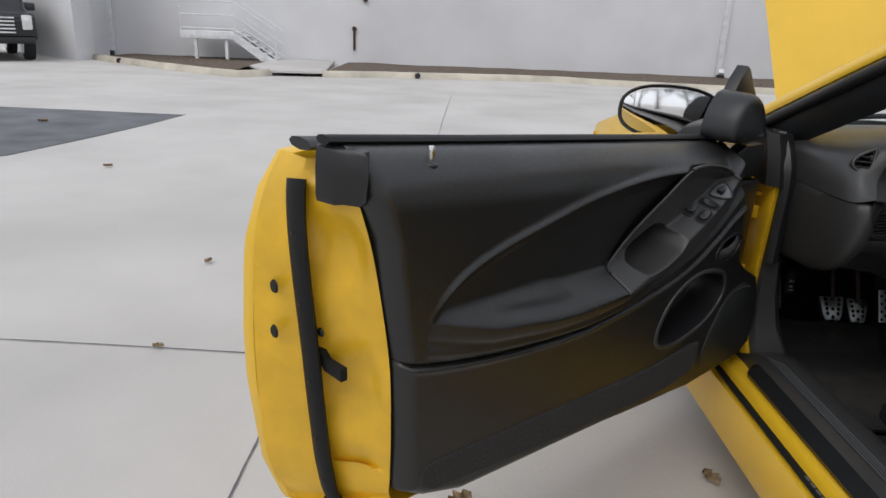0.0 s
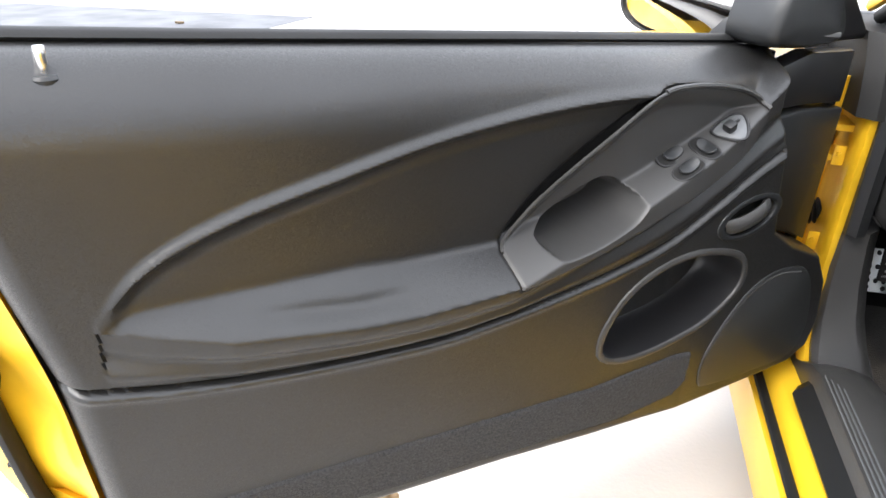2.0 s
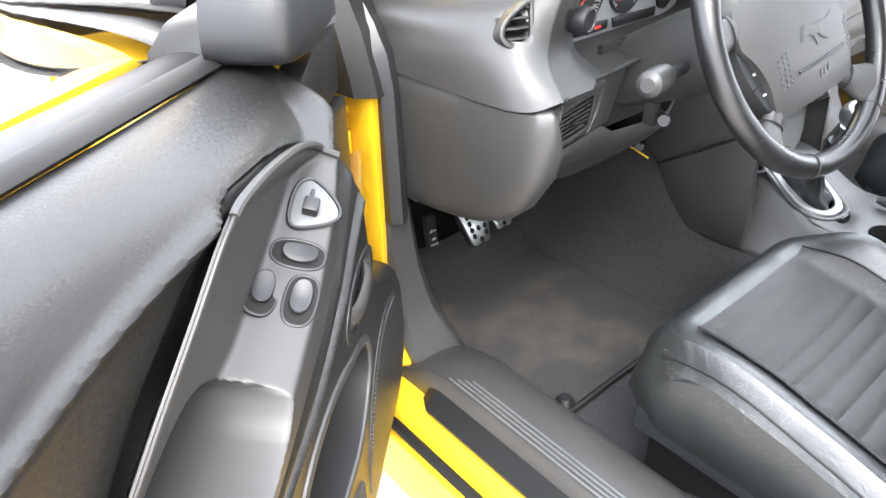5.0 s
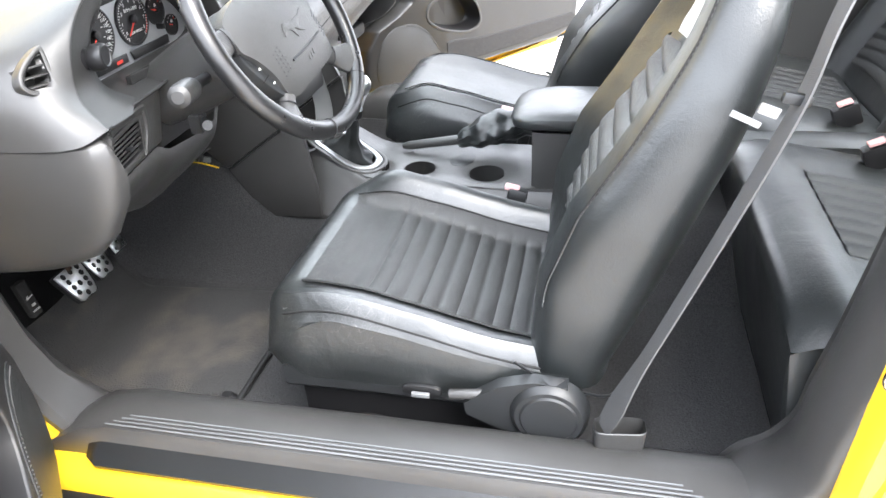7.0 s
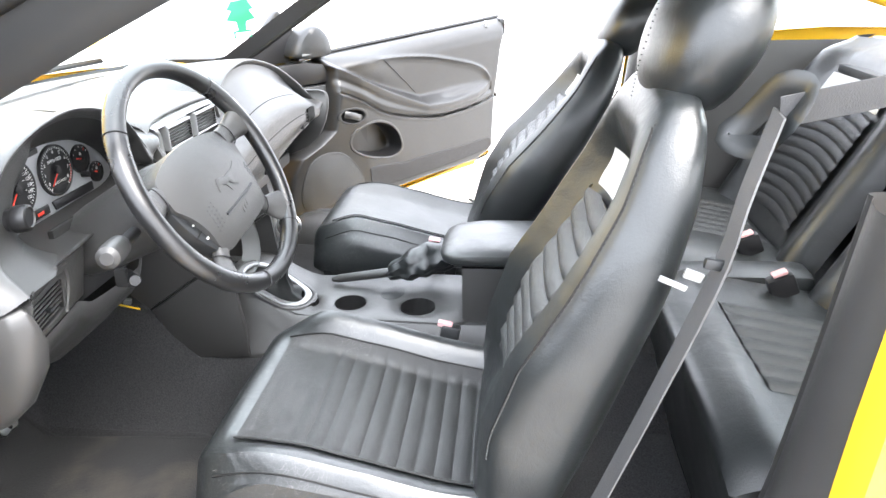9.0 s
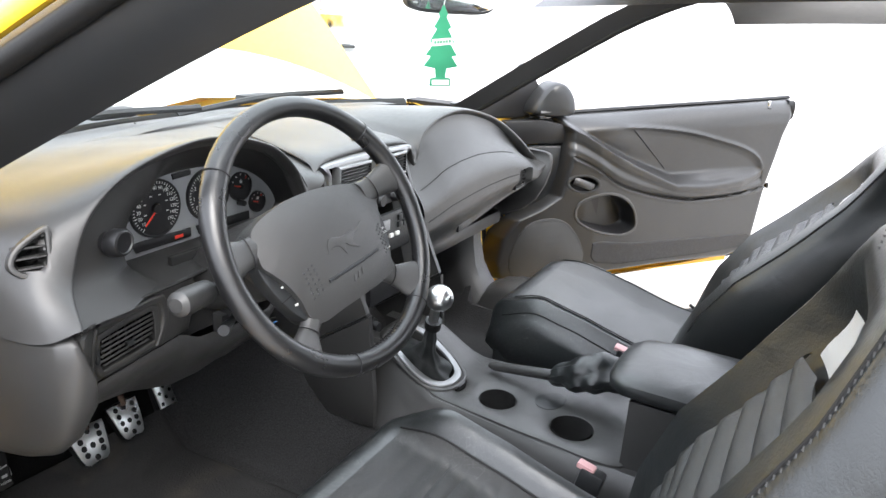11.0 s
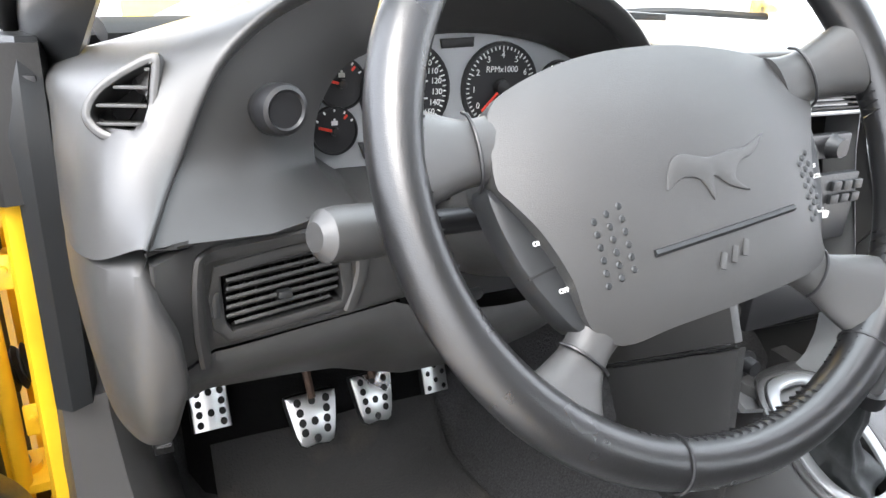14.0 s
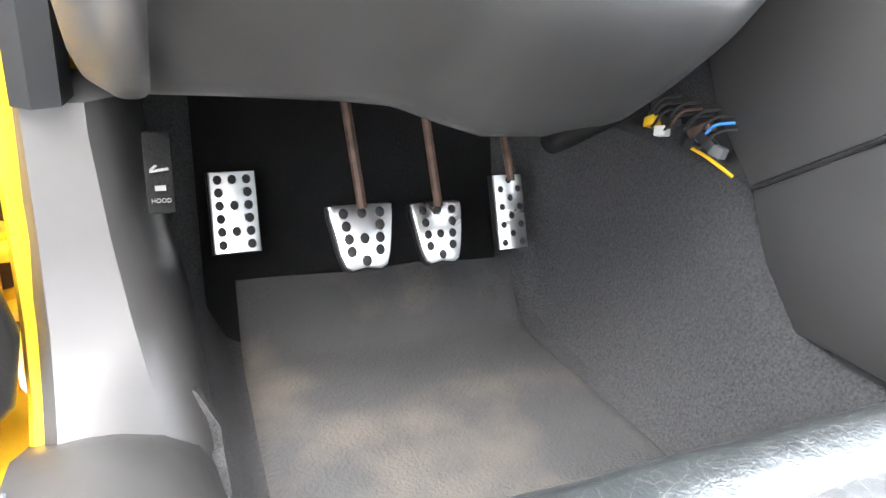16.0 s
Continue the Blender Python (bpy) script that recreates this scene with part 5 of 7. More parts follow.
def gauge(dash, x, z, r, kind):
    y = lens_y(x) + 0.009
    GU, GW = Vector((1, 0, 0)), Vector((0, -1, 0))
    g = part("gauge", lathe([(0.0, 0.0), (r * 0.97, 0.0), (r, 0.002), (r * 1.06, 0.002), (r * 1.08, -0.003)], 32, frame_of((x, y, z), GU, (0, 0, 1), GW)), BLACK, dash, "black round gauge with pale marks")
    m = frame_of((x, y - 0.0012, z), GU, (0, 0, 1), GW)
    big = r > 0.03
    a0, a1 = (-140, 140) if big else (-60, 60)
    marks = []
    n = 41 if big else 5
    for i in range(n):
        a = radians(a0 + (a1 - a0) * i / (n - 1))
        ln = r * (0.13 if i % 5 == 0 or not big else 0.08)
        marks.append(box(0.0011 if big else 0.0016, ln, 0.0004, 0, Matrix.Translation((math.sin(a) * (r * 0.97 - ln / 2), math.cos(a) * (r * 0.97 - ln / 2), 0)) @ pose(0, 0, 0, 0, 0, -math.degrees(a))))
    part("marks", merge(*marks), WHITEPLASTIC, g, m=m)
    if kind == "speed":
        for i in range(15):
            a = radians(-130 + 260 * i / 14)
            words("numeral", str(10 * (i + 1)), 0.0078, WHITEPLASTIC, g, m @ Matrix.Translation((math.sin(a) * r * 0.74, math.cos(a) * r * 0.74, 0)), 0.0002)
        for i in range(6):
            a = radians(-110 + 220 * i / 5)
            part("small_mark", box(0.004, 0.0016, 0.0004, 0, Matrix.Translation((math.sin(a) * r * 0.5, math.cos(a) * r * 0.5, 0))), WHITEPLASTIC, g, m=m)
    if kind == "rev":
        for i in range(9):
            a = radians(-125 + 250 * i / 8)
            words("numeral", str(i), 0.0085, WHITEPLASTIC, g, m @ Matrix.Translation((math.sin(a) * r * 0.76, math.cos(a) * r * 0.76, 0)), 0.0002)
        words("caption", "RPMx1000", 0.0085, WHITEPLASTIC, g, m @ Matrix.Translation((0, r * 0.42, 0)), 0.0002)
        words("caption", "SELECT/RESET", 0.0058, WHITEPLASTIC, g, m @ Matrix.Translation((0.002, -r * 0.5, 0)), 0.0002)
        part("odometer", box(r * 0.9, r * 0.22, 0.0005, 0, Matrix.Translation((0, -r * 0.74, 0))), DARKPLASTIC, g, m=m)
        part("red_zone", merge(*[box(0.003, 0.0022, 0.0004, 0, Matrix.Translation((math.sin(radians(q)) * r * 0.93, math.cos(radians(q)) * r * 0.93, 0)) @ pose(0, 0, 0, 0, 0, -q)) for q in range(92, 140, 6)]), RED, g, m=m)
    if kind == "small":
        part("red_zone", box(0.0022, r * 0.22, 0.0004, 0, Matrix.Translation((r * 0.5, r * 0.6, 0)) @ pose(0, 0, 0, 0, 0, -40)), RED, g, m=m)
        part("symbol", merge(box(0.006, 0.004, 0.0004, 0, Matrix.Translation((0, r * 0.35, 0))), box(0.002, 0.006, 0.0004, 0, Matrix.Translation((0, r * 0.4, 0)))), WHITEPLASTIC, g, m=m)
    na = radians(-135 if big else -75)
    ln = r * 0.78
    part("needle", box(0.0026, ln, 0.001, 0.0004, Matrix.Translation((math.sin(na) * ln * 0.5, math.cos(na) * ln * 0.5, 0.003)) @ pose(0, 0, 0, 0, 0, -math.degrees(na))), RED, g, "red needle", m=m)
    part("hub", lathe([(0.0, 0.006), (r * 0.17, 0.005), (r * 0.2, 0.0)], 16), BLACK, g, m=m)


def vent(dash, m, outline, slats, mat=None, slat_mat=None):
    """Air vent in a plane: frame, hollow and slats across its height."""
    mat = mat or PLASTIC
    inner = inset(outline, 0.007)
    v = part("air_vent", plate(outline, [inner], 0.02, 0.003), mat, dash, "silver framed air vent with slats" if slat_mat else "charcoal air vent with slats", m=m)
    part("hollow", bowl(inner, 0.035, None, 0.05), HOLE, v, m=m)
    lo, hi = min(p[1] for p in inner), max(p[1] for p in inner)
    for i in range(slats):
        z = lo + (hi - lo) * (i + 0.6) / slats
        xs = []
        for a, b in zip(inner, inner[1:] + inner[:1]):
            if (a[1] - z) * (b[1] - z) < 0:
                xs.append(a[0] + (b[0] - a[0]) * (z - a[1]) / (b[1] - a[1]))
        if len(xs) >= 2:
            x0, x1 = min(xs), max(xs)
            part("slat", box(x1 - x0, 0.0022, 0.012, 0.0006, Matrix.Translation(((x0 + x1) / 2, z, -0.008)) @ pose(0, 0, 0, 12)), slat_mat or mat, v, m=m)
    return v


def dashboard():
    d = thing("dashboard", 0, 0, 0.75, "charcoal plastic twin-cowl dashboard with gauges and vents", "dashboard")
    n = 12
    rows = [spline(c, n) for c in (DF, DM1, DM2, DB)]
    k = len(rows[0])
    lip = [p + Vector((0, 0.012, -0.012)) for p in rows[0]]
    lip2 = [p + Vector((0, 0.035, -0.010)) for p in rows[0]]

    def shell(u, v):
        i = int(round(u * (k - 1)))
        q = spline([lip2[i], lip[i], rows[0][i] + Vector((0, 0.002, 0.004)), rows[1][i], rows[2][i], rows[3][i]], 12)
        p = q[int(round(v * (len(q) - 1)))]
        off = p - VC
        a, b = off.dot(VU), off.dot(VV)
        if math.hypot(a, b) < 0.022 and abs(off.dot(VW)) < 0.05:
            p = p - VW * 0.05 * (1 - smoothstep(0.011, 0.016, math.hypot(a, b)))
        return p
    part("top_pad", sheet(shell, k - 1, 60), PLASTIC, d, "grained charcoal dash top")
    # seam at the windscreen, defroster slots and corner speaker
    part("defroster_slot", sheet(lambda u, v: Vector((-0.46 + 0.95 * u, 0.10 + 0.05 * v + 0.12 * math.sin(math.pi * u) - 0.06, 0.990 - 0.010 * abs(2 * u - 1))), 30, 2, 0.003), DARKPLASTIC, d)
    part("corner_grille", plate(oval(-0.555, -0.005, 0.065, 0.020, 28, 0.38), depth=0.004, round_edge=0.001, lift=lambda a, b: 0.985 + (b + 0.02) * -0.12 - abs(a + 0.5) * 0.05), PLASTIC, d)
    # driver's fascia and cluster
    arch = spline(DF[:8], n)
    ring0 = arch + spline([DF[7]] + FASCIA_LOW + [DF[0]], 3)[1:-1]
    lens = spline([Vector((x, z)) for x, z in LENS], 8, True)
    # resample the lens to the same count, starting at the arch foot
    def at(line, s):
        i = s * len(line)
        a = int(i) % len(line)
        return line[a].lerp(line[(a + 1) % len(line)], i - int(i))
    N = len(ring0)
    cut = len(arch) / N
    ring2 = []
    for i in range(N):
        s = i / N
        q = at(lens, (s / cut) * (7 / 14) if s < cut else 7 / 14 + (s - cut) / (1 - cut) * (7 / 14))
        ring2.append(Vector((q.x, lens_y(q.x), q.y)))
    ring1, ring1b = [], []
    for a, b in zip(ring0, ring2):
        flush = smoothstep(-0.50, -0.60, a.x) if a.z > 0.87 else smoothstep(-0.30, -0.50, a.x)
        for line, k, ky in ((ring1, 0.45, 0.12), (ring1b, 0.88, 0.40)):
            p = a.lerp(b, k)
            p.y = a.y + (b.y - a.y) * (k + (ky - k) * flush)
            line.append(p)
    ring0b = [p + Vector((0, 0.008, -0.001)) for p in ring0]
    part("cluster_fascia", loft([ring0b, [a.lerp(b, 0.05) + Vector((0, 0.004, 0)) for a, b in zip(ring0, ring2)], ring1, ring1b, ring2, [p + Vector((0, 0.014, 0)) for p in ring2]], caps=False), FASCIA, d, "grey instrument surround")
    part("fascia_gap", tube([a.lerp(b, 0.008) + Vector((0, 0.002, 0)) for a, b in zip(ring0, ring2)], 0.0022, 6, closed=True), HOLE, d)
    c = part("instrument_face", plate([Vector((p.x, p.z)) for p in ring2], depth=0.004, round_edge=0.001, lift=lambda a, b: -lens_y(a) - 0.012), INSTRUMENT, d, "silver-grey instrument face with round gauges", m=DRV)
    for x, z, r, kd in ((-0.492, 0.926, 0.043, "speed"), (-0.388, 0.927, 0.041, "rev"), (-0.556, 0.934, 0.022, "small"), (-0.563, 0.892, 0.021, "small"), (-0.316, 0.927, 0.024, "small"), (-0.277, 0.892, 0.018, "small")):
        gauge(d, x, z, r, kd)
    for x0, x1 in ((-0.540, -0.430), (-0.418, -0.300)):
        part("warning_strip", plate([Vector(p) for p in ((x0, 0.880), (x1, 0.880), (x1, 0.865), (x0 + 0.006, 0.864))], depth=0.003, round_edge=0.001, lift=lambda a, b: -lens_y(a) - 0.007), BLACK, d, m=DRV)
    part("trip_display", plate([Vector(p) for p in ((-0.458, 0.973), (-0.422, 0.975), (-0.422, 0.966), (-0.456, 0.964))], depth=0.003, round_edge=0.001, lift=lambda a, b: -lens_y(a) - 0.008), BLACK, d, m=DRV)
    part("warning_light", box(0.016, 0.0006, 0.005, 0, Matrix.Translation((-0.455, lens_y(-0.455) + 0.0062, 0.872))), RED, d)
    part("trip_knob", lathe([(0.0, 0.014), (0.005, 0.013), (0.006, 0.0)], 12, frame_of((-0.322, lens_y(-0.322) + 0.008, 0.900), (1, 0, 0), (0, 0, 1), (0, -1, 0))), BLACK, d)
    # headlamp knob
    km = frame_of((-0.649, -0.264, 0.933), Vector((0.97, 0.2, 0)), (0, 0, 1), Vector((0.20, -0.97, 0.12)).normalized())
    kn = part("lamp_knob", lathe([(0.022, -0.012), (0.0225, 0.001), (0.0155, 0.004), (0.0150, 0.010), (0.0170, 0.013), (0.0185, 0.016), (0.0185, 0.028), (0.0170, 0.033), (0.0140, 0.0345), (0.0125, 0.0325), (0.0, 0.032)], 28), BLACK, d, "ribbed black headlamp knob", m=km)
    # end vent on the door side
    vo = spline([Vector(p) for p in ((0.024, 0.034), (0.003, 0.026), (-0.018, 0.010), (-0.025, -0.008), (-0.014, -0.022), (0.006, -0.025), (0.020, -0.014), (0.024, 0.010))], 4, True)
    vent(d, frame_of(VC + VW * 0.006, VU, VV, VW), vo, 4)
    # dash end column
    secs = [(.860, -.322, -.05, -.738, .014), (.857, -.334, -.05, -.740, .007), (.850, -.343, -.05, -.742, .001), (.83, -.348, -.05, -.738, 0), (.80, -.346, -.05, -.728, 0), (.76, -.335, -.05, -.724, .002), (.71, -.308, -.05, -.732, .006), (.675, -.270, -.06, -.733, .008), (.655, -.225, -.08, -.733, .010), (.645, -.19, -.1, -.736, .014)]
    rings = []
    for z, yf, yb, xi, sh in secs:
        pts = [(xi, yf + 0.006), (xi - 0.006, yf), (-.755 + sh * 0.3, yf + 0.005), (-.772 + sh, yf + 0.028), (-.782 + sh, yf + 0.07), (-.788 + sh, yf + 0.14)]
        rings.append([Vector((x, y, z)) for x, y in spline([Vector(p) for p in pts], 4) + [Vector((-.788 + sh, yb)), Vector((xi, yb))]])
    for s in (1, -1):
        part("dash_end", loft([[Vector((p.x * s, p.y, p.z)) for p in r] for r in rings]), PLASTIC, d, "rounded dash end cover")
    # upper knee panel with vent
    vx = [Vector(p) for p in ((-.697, .829), (-.65, .834), (-.612, .836), (-.602, .830), (-.596, .81), (-.591, .785), (-.595, .772), (-.65, .770), (-.688, .770), (-.696, .782), (-.699, .81))]
    kp = [Vector(p) for p in ((-.742, .765), (-.742, .856), (-.72, .859), (-.70, .859), (-.66, .859), (-.62, .858), (-.54, .854), (-.525, .851), (-.520, .84), (-.518, .78), (-.522, .758), (-.60, .757), (-.66, .757), (-.70, .757), (-.72, .757))]
    lift = lambda a, b: 0.290 + 0.25 * (b - 0.773) - 0.17 * max(0.0, a + 0.69) + 0.9 * max(0.0, -0.70 - a)
    part("knee_panel_upper", plate(kp, [vx], 0.03, 0.006, lift), PLASTIC, d, m=DRV)
    inner = inset(vx, 0.005)
    v2 = part("air_vent", plate(inset(vx, -0.006), [inner], 0.012, 0.003, lambda a, b: lift(a, b) + 0.002), PLASTIC, d, "charcoal air vent with slats", m=DRV)
    part("hollow", bowl(inner, 0.05, lift, 0.05), HOLE, v2, m=DRV)
    hoop = [(-0.708, 0.752), (-0.712, 0.790), (-0.711, 0.838), (-0.702, 0.845), (-0.650, 0.846), (-0.602, 0.8455), (-0.590, 0.838), (-0.580, 0.805), (-0.588, 0.765)]
    part("vent_surround", tube([(u, v, lift(u, v) + 0.001) for u, v in (p for p in spline([Vector(q) for q in hoop], 5))], (0.0035, 0.006), 8), PLASTIC, v2, "raised moulding round the vent", m=DRV)
    for i in range(7):
        z = 0.7790 + 0.0080 * i
        part("slat", box(0.092 if 0 < i < 6 else 0.080, 0.0030, 0.010, 0.0010, Matrix.Translation((-0.646, z, lift(-0.646, z) - 0.005)) @ pose(0, 0, 0, 0, 0, 2) @ pose(0, 0, 0, 0, 9) @ pose(0, 0, 0, -34)), FASCIA, v2, m=DRV)
    for i in range(7):
        part("vane", box(0.0022, 0.05, 0.012, 0.0006, Matrix.Translation((-0.685 + 0.012 * i, 0.802, lift(-0.65, 0.8) - 0.025))), DARKPLASTIC, v2, m=DRV)
    part("thumb_wheel", box(0.006, 0.022, 0.012, 0.002, Matrix.Translation((-0.699, 0.803, lift(-0.7, 0.80) + 0.0))), DARKPLASTIC, v2, m=DRV)
    part("slider", box(0.011, 0.006, 0.008, 0.002, Matrix.Translation((-0.648, 0.800, lift(-0.65, 0.80) + 0.004))), DARKPLASTIC, v2, m=DRV)
    # lower knee bolster
    TOPZ = [(-.745, .756), (-.54, .757), (-.525, .750), (-.505, .738), (-.42, .730), (-.35, .732), (-.315, .745), (-.29, .755)]
    LOWZ = [(-.745, .640), (-.68, .638), (-.60, .634), (-.56, .630), (-.52, .616), (-.48, .604), (-.42, .602), (-.36, .614), (-.32, .650), (-.29, .70)]

    def knee(a, b):
        x = -0.745 + 0.455 * a
        t, l = interp(x, TOPZ), interp(x, LOWZ)
        yl = -0.145 - 0.03 * smoothstep(-0.40, -0.30, x)
        y0 = -0.284 + 0.17 * max(0.0, min(x, -0.52) + 0.69) - 0.9 * max(0.0, -0.70 - x) + 0.02 * smoothstep(-0.36, -0.29, x)
        if b < 0.75:
            q = b / 0.75
            bulge = math.sin(math.pi * q)
            return Vector((x, y0 + (yl - y0) * q ** 1.5 - 0.012 * bulge, t + (l - t) * (q - 0.10 * bulge * q) ))
        q = (b - 0.75) / 0.25
        return Vector((x, yl + 0.14 * q, l + 0.035 * q * q - 0.004 * math.sin(math.pi * min(1, q * 3))))
    part("knee_bolster", sheet(knee, 60, 30, 0.006), PLASTIC, d, "smooth charcoal knee bolster")
    # near-black sheet painted in for the shade round the column
    part("column_gap_shade", span(-0.525, -0.34, -0.235, -0.225, 0.735, 0.87, 0.002), HOLE, d)
    part("under_dash", merge(span(-0.70, -0.30, -0.06, 0.10, 0.74, 0.80, 0.01), span(-0.63, -0.56, -0.06, 0.02, 0.66, 0.75, 0.008)), BLACK, d)
    # loom, connectors and relays left open beside the tunnel
    rnd = random.Random(5)
    loom = (BLACK, BLUEWIRE, BLACK, BLACK, RUBBER, RUBBER, RUST, BLACK, BLACK, BLACK, RUBBER, RUBBER)
    for i in range(12):
        a = Vector((-0.195 + 0.004 * (i % 3), -0.112 + 0.009 * i, 0.584 + 0.005 * (i % 4)))
        part("wire", tube(spline([a + Vector((0.012, -0.012, 0.014)), a + Vector((-0.004, 0.0, 0.008)), a + Vector((-0.004, 0.016, -0.012)), a + Vector((0.02, 0.05, -0.02 + 0.008 * (i % 3)))], 5), 0.0018, 6), loom[i], d)
    for i in range(8):
        part("connector", box(0.012, 0.016 + 0.006 * (i % 3), 0.012, 0.002, pose(-0.190 - 0.004 * (i % 2), -0.112 + 0.015 * i, 0.572 + 0.008 * (i % 3), rnd.uniform(-35, 35), rnd.uniform(-15, 15), rnd.uniform(-20, 20))), (GAUGEFACE, BLACK, RUST, BLACK, DARKPLASTIC, BLACK, WHITEPLASTIC, YELLOWIN)[i], d)
    part("loom_cover", tube(spline([(-0.187, -0.135, 0.552), (-0.190, -0.10, 0.562), (-0.188, -0.07, 0.565)], 5), 0.0020, 8), YELLOWIN, d, "yellow loom sleeve")
    part("firewall_duct", tube(spline([(-0.20, 0.02, 0.60), (-0.235, 0.04, 0.575), (-0.25, 0.08, 0.545), (-0.23, 0.14, 0.52)], 6), 0.018, 14), RUBBER, d)
    part("fuse_label", span(-0.600, -0.570, -0.066, -0.060, 0.663, 0.682, 0.001), WHITEPLASTIC, d)
    # centre stack
    cs = [Vector(p) for p in ((-.165, .954), (.10, .954), (.105, .93), (.095, .80), (.085, .64), (.02, .57), (-.13, .57), (-.155, .66), (-.162, .82), (-.17, .93))]
    SL = lambda a, b: 0.245 + 0.30 * max(0, 0.88 - b)
    holes = [[Vector((x + a, z)) for a, z in ((-0.045, 0.902), (0.045, 0.902), (0.045, 0.941), (-0.045, 0.941))] for x in (-0.092, 0.038)]
    part("centre_panel", plate(spline(cs, 3, True), holes, depth=0.05, round_edge=0.008, lift=SL), SILVER, d, "silver-grey centre stack", m=DRV)
    for x in (-0.092, 0.038):
        o = [Vector(p) for p in ((x - 0.052, 0.895), (x + 0.052, 0.895), (x + 0.052, 0.944), (x - 0.052, 0.944))]
        vent(d, Matrix.Translation((0, -0.252, 0)) @ DRV, o, 6, SILVER, DARKPLASTIC)
    for i, (z, h, mt) in enumerate(((0.86, 0.03, BLACK), (0.79, 0.085, DARKPLASTIC), (0.69, 0.05, BLACK))):
        rad = part("radio" if i == 1 else "control_panel", box(0.19, h, 0.012, 0.003, Matrix.Translation((-0.03, z, SL(0, z) + 0.004))), mt, d, m=DRV)
        if i == 1:
            part("display", box(0.07, 0.022, 0.004, 0.001, Matrix.Translation((-0.055, z + 0.02, SL(0, z) + 0.012))), SILVER, rad, m=DRV)
            for j in range(6):
                part("button", box(0.013, 0.009, 0.006, 0.002, Matrix.Translation((-0.10 + 0.022 * j, z - 0.006, SL(0, z) + 0.012))), WHITEPLASTIC, rad, m=DRV)
            for j in range(3):
                for q in range(2):
                    part("button", box(0.016, 0.012, 0.006, 0.002, Matrix.Translation((0.02 + 0.02 * j, z + 0.012 + 0.016 * q, SL(0, z) + 0.012))), DARKPLASTIC, rad, m=DRV)
        if i == 0:
            for j in range(3):
                part("dial", lathe([(0.0, 0.016), (0.011, 0.016), (0.014, 0.004), (0.016, 0.0)], 20, Matrix.Translation((-0.09 + 0.06 * j, z, SL(0, z) + 0.008))), BLACK, rad, m=DRV)
    for j in range(2):
        part("switch_knob", lathe([(0.0, 0.018), (0.009, 0.018), (0.012, 0.004), (0.016, 0.0)], 20, Matrix.Translation((-0.10 + 0.05 * j, 0.735, SL(0, 0.735) + 0.002))), BLACK, d, m=DRV)
    part("power_socket", lathe([(0.0, 0.012), (0.009, 0.012), (0.010, 0.0), (0.016, 0.0), (0.016, -0.004)], 20, Matrix.Translation((-0.125, 0.63, SL(0, 0.63) + 0.003))), BLACK, d, m=DRV)
    # side cheeks of the stack
    for x in (-0.175, 0.105):
        low = [(-0.343, 0.672), (-0.36, 0.50), (-0.36, 0.432), (-0.340, 0.430), (-0.232, 0.425), (-0.194, 0.469), (-0.153, 0.541)]
        high = [(-0.225, 0.95), (-0.26, 0.85), (-0.338, 0.676), (-0.150, 0.546), (-0.119, 0.573), (-0.085, 0.605), (-0.03, 0.70), (0.0, 0.95)]
        part("stack_cheek", plate([Vector(p) for p in high], depth=0.012, round_edge=0.002), PLASTIC, d, m=frame_of((x + 0.006 + math.copysign(0.006, x), 0, 0), (0, 1, 0), (0, 0, 1), (math.copysign(1, x), 0, 0)))
        part("tunnel_side_panel", plate([Vector(p) for p in low], depth=0.012, round_edge=0.003), PLASTIC, d, m=frame_of((x + 0.006 + math.copysign(0.0055, x), 0, 0), (0, 1, 0), (0, 0, 1), (math.copysign(1, x), 0, 0)))
        part("stack_seam", tube([(x, -0.340, 0.674), (x, -0.152, 0.5435)], 0.0022, 6), HOLE, d)
    # passenger side
    def pface(a, b):
        x = 0.112 + 0.628 * a
        top = sum(interp(min(max(x + q * 0.012, 0.112), 0.74), [(.112, .93), (.155, .925), (.19, .962), (.28, .990), (.40, .994), (.55, .958), (.66, .898), (.741, .832)]) for q in range(-4, 5)) / 9
        low = 0.70 + 0.07 * smoothstep(0.2, 1.0, a) - 0.01
        if x > 0.70:
            low += (x - 0.70) * 1.2
        z = top + (low - top) * b
        y = -0.215 - 0.075 * smoothstep(0.0, 0.55, b) - 0.04 * a * a + 0.035 * smoothstep(0.70, 1.0, b)
        if 0.595 < x < 0.655 and 0.772 < z < 0.826:
            y += 0.04
        return Vector((x, y, z))
    part("passenger_fascia", sheet(pface, 50, 60, 0.008), PLASTIC, d, "padded passenger fascia with air bag seams")
    for b0 in (0.34, 0.63):
        part("air_bag_seam", tube([pface(0.03 + 0.72 * i / 30, b0) + Vector((0, 0.0002, 0)) for i in range(31)], 0.0013, 6), HOLE, d)
    pv = [Vector(p) for p in ((0.585, 0.832), (0.655, 0.828), (0.668, 0.80), (0.655, 0.768), (0.60, 0.765), (0.59, 0.80))]
    vent(d, Matrix.Translation((0.0, -0.302, 0)) @ DRV, pv, 6)
    part("glovebox", sheet(lambda a, b: Vector((0.20 + 0.47 * a, -0.262 + 0.06 * b - 0.03 * a * a, 0.735 + 0.03 * a - 0.10 * b + 0.05 * a * b)), 20, 12, 0.015), PLASTIC, d, "charcoal glovebox lid")
    part("glovebox_latch", box(0.07, 0.012, 0.02, 0.004, pose(0.36, -0.262, 0.715, 0, -8, 0)), DARKPLASTIC, d)
    part("under_cover", span(0.12, 0.74, -0.20, 0.2, 0.62, 0.66, 0.01), BLACK, d)
    return d


dashboard()


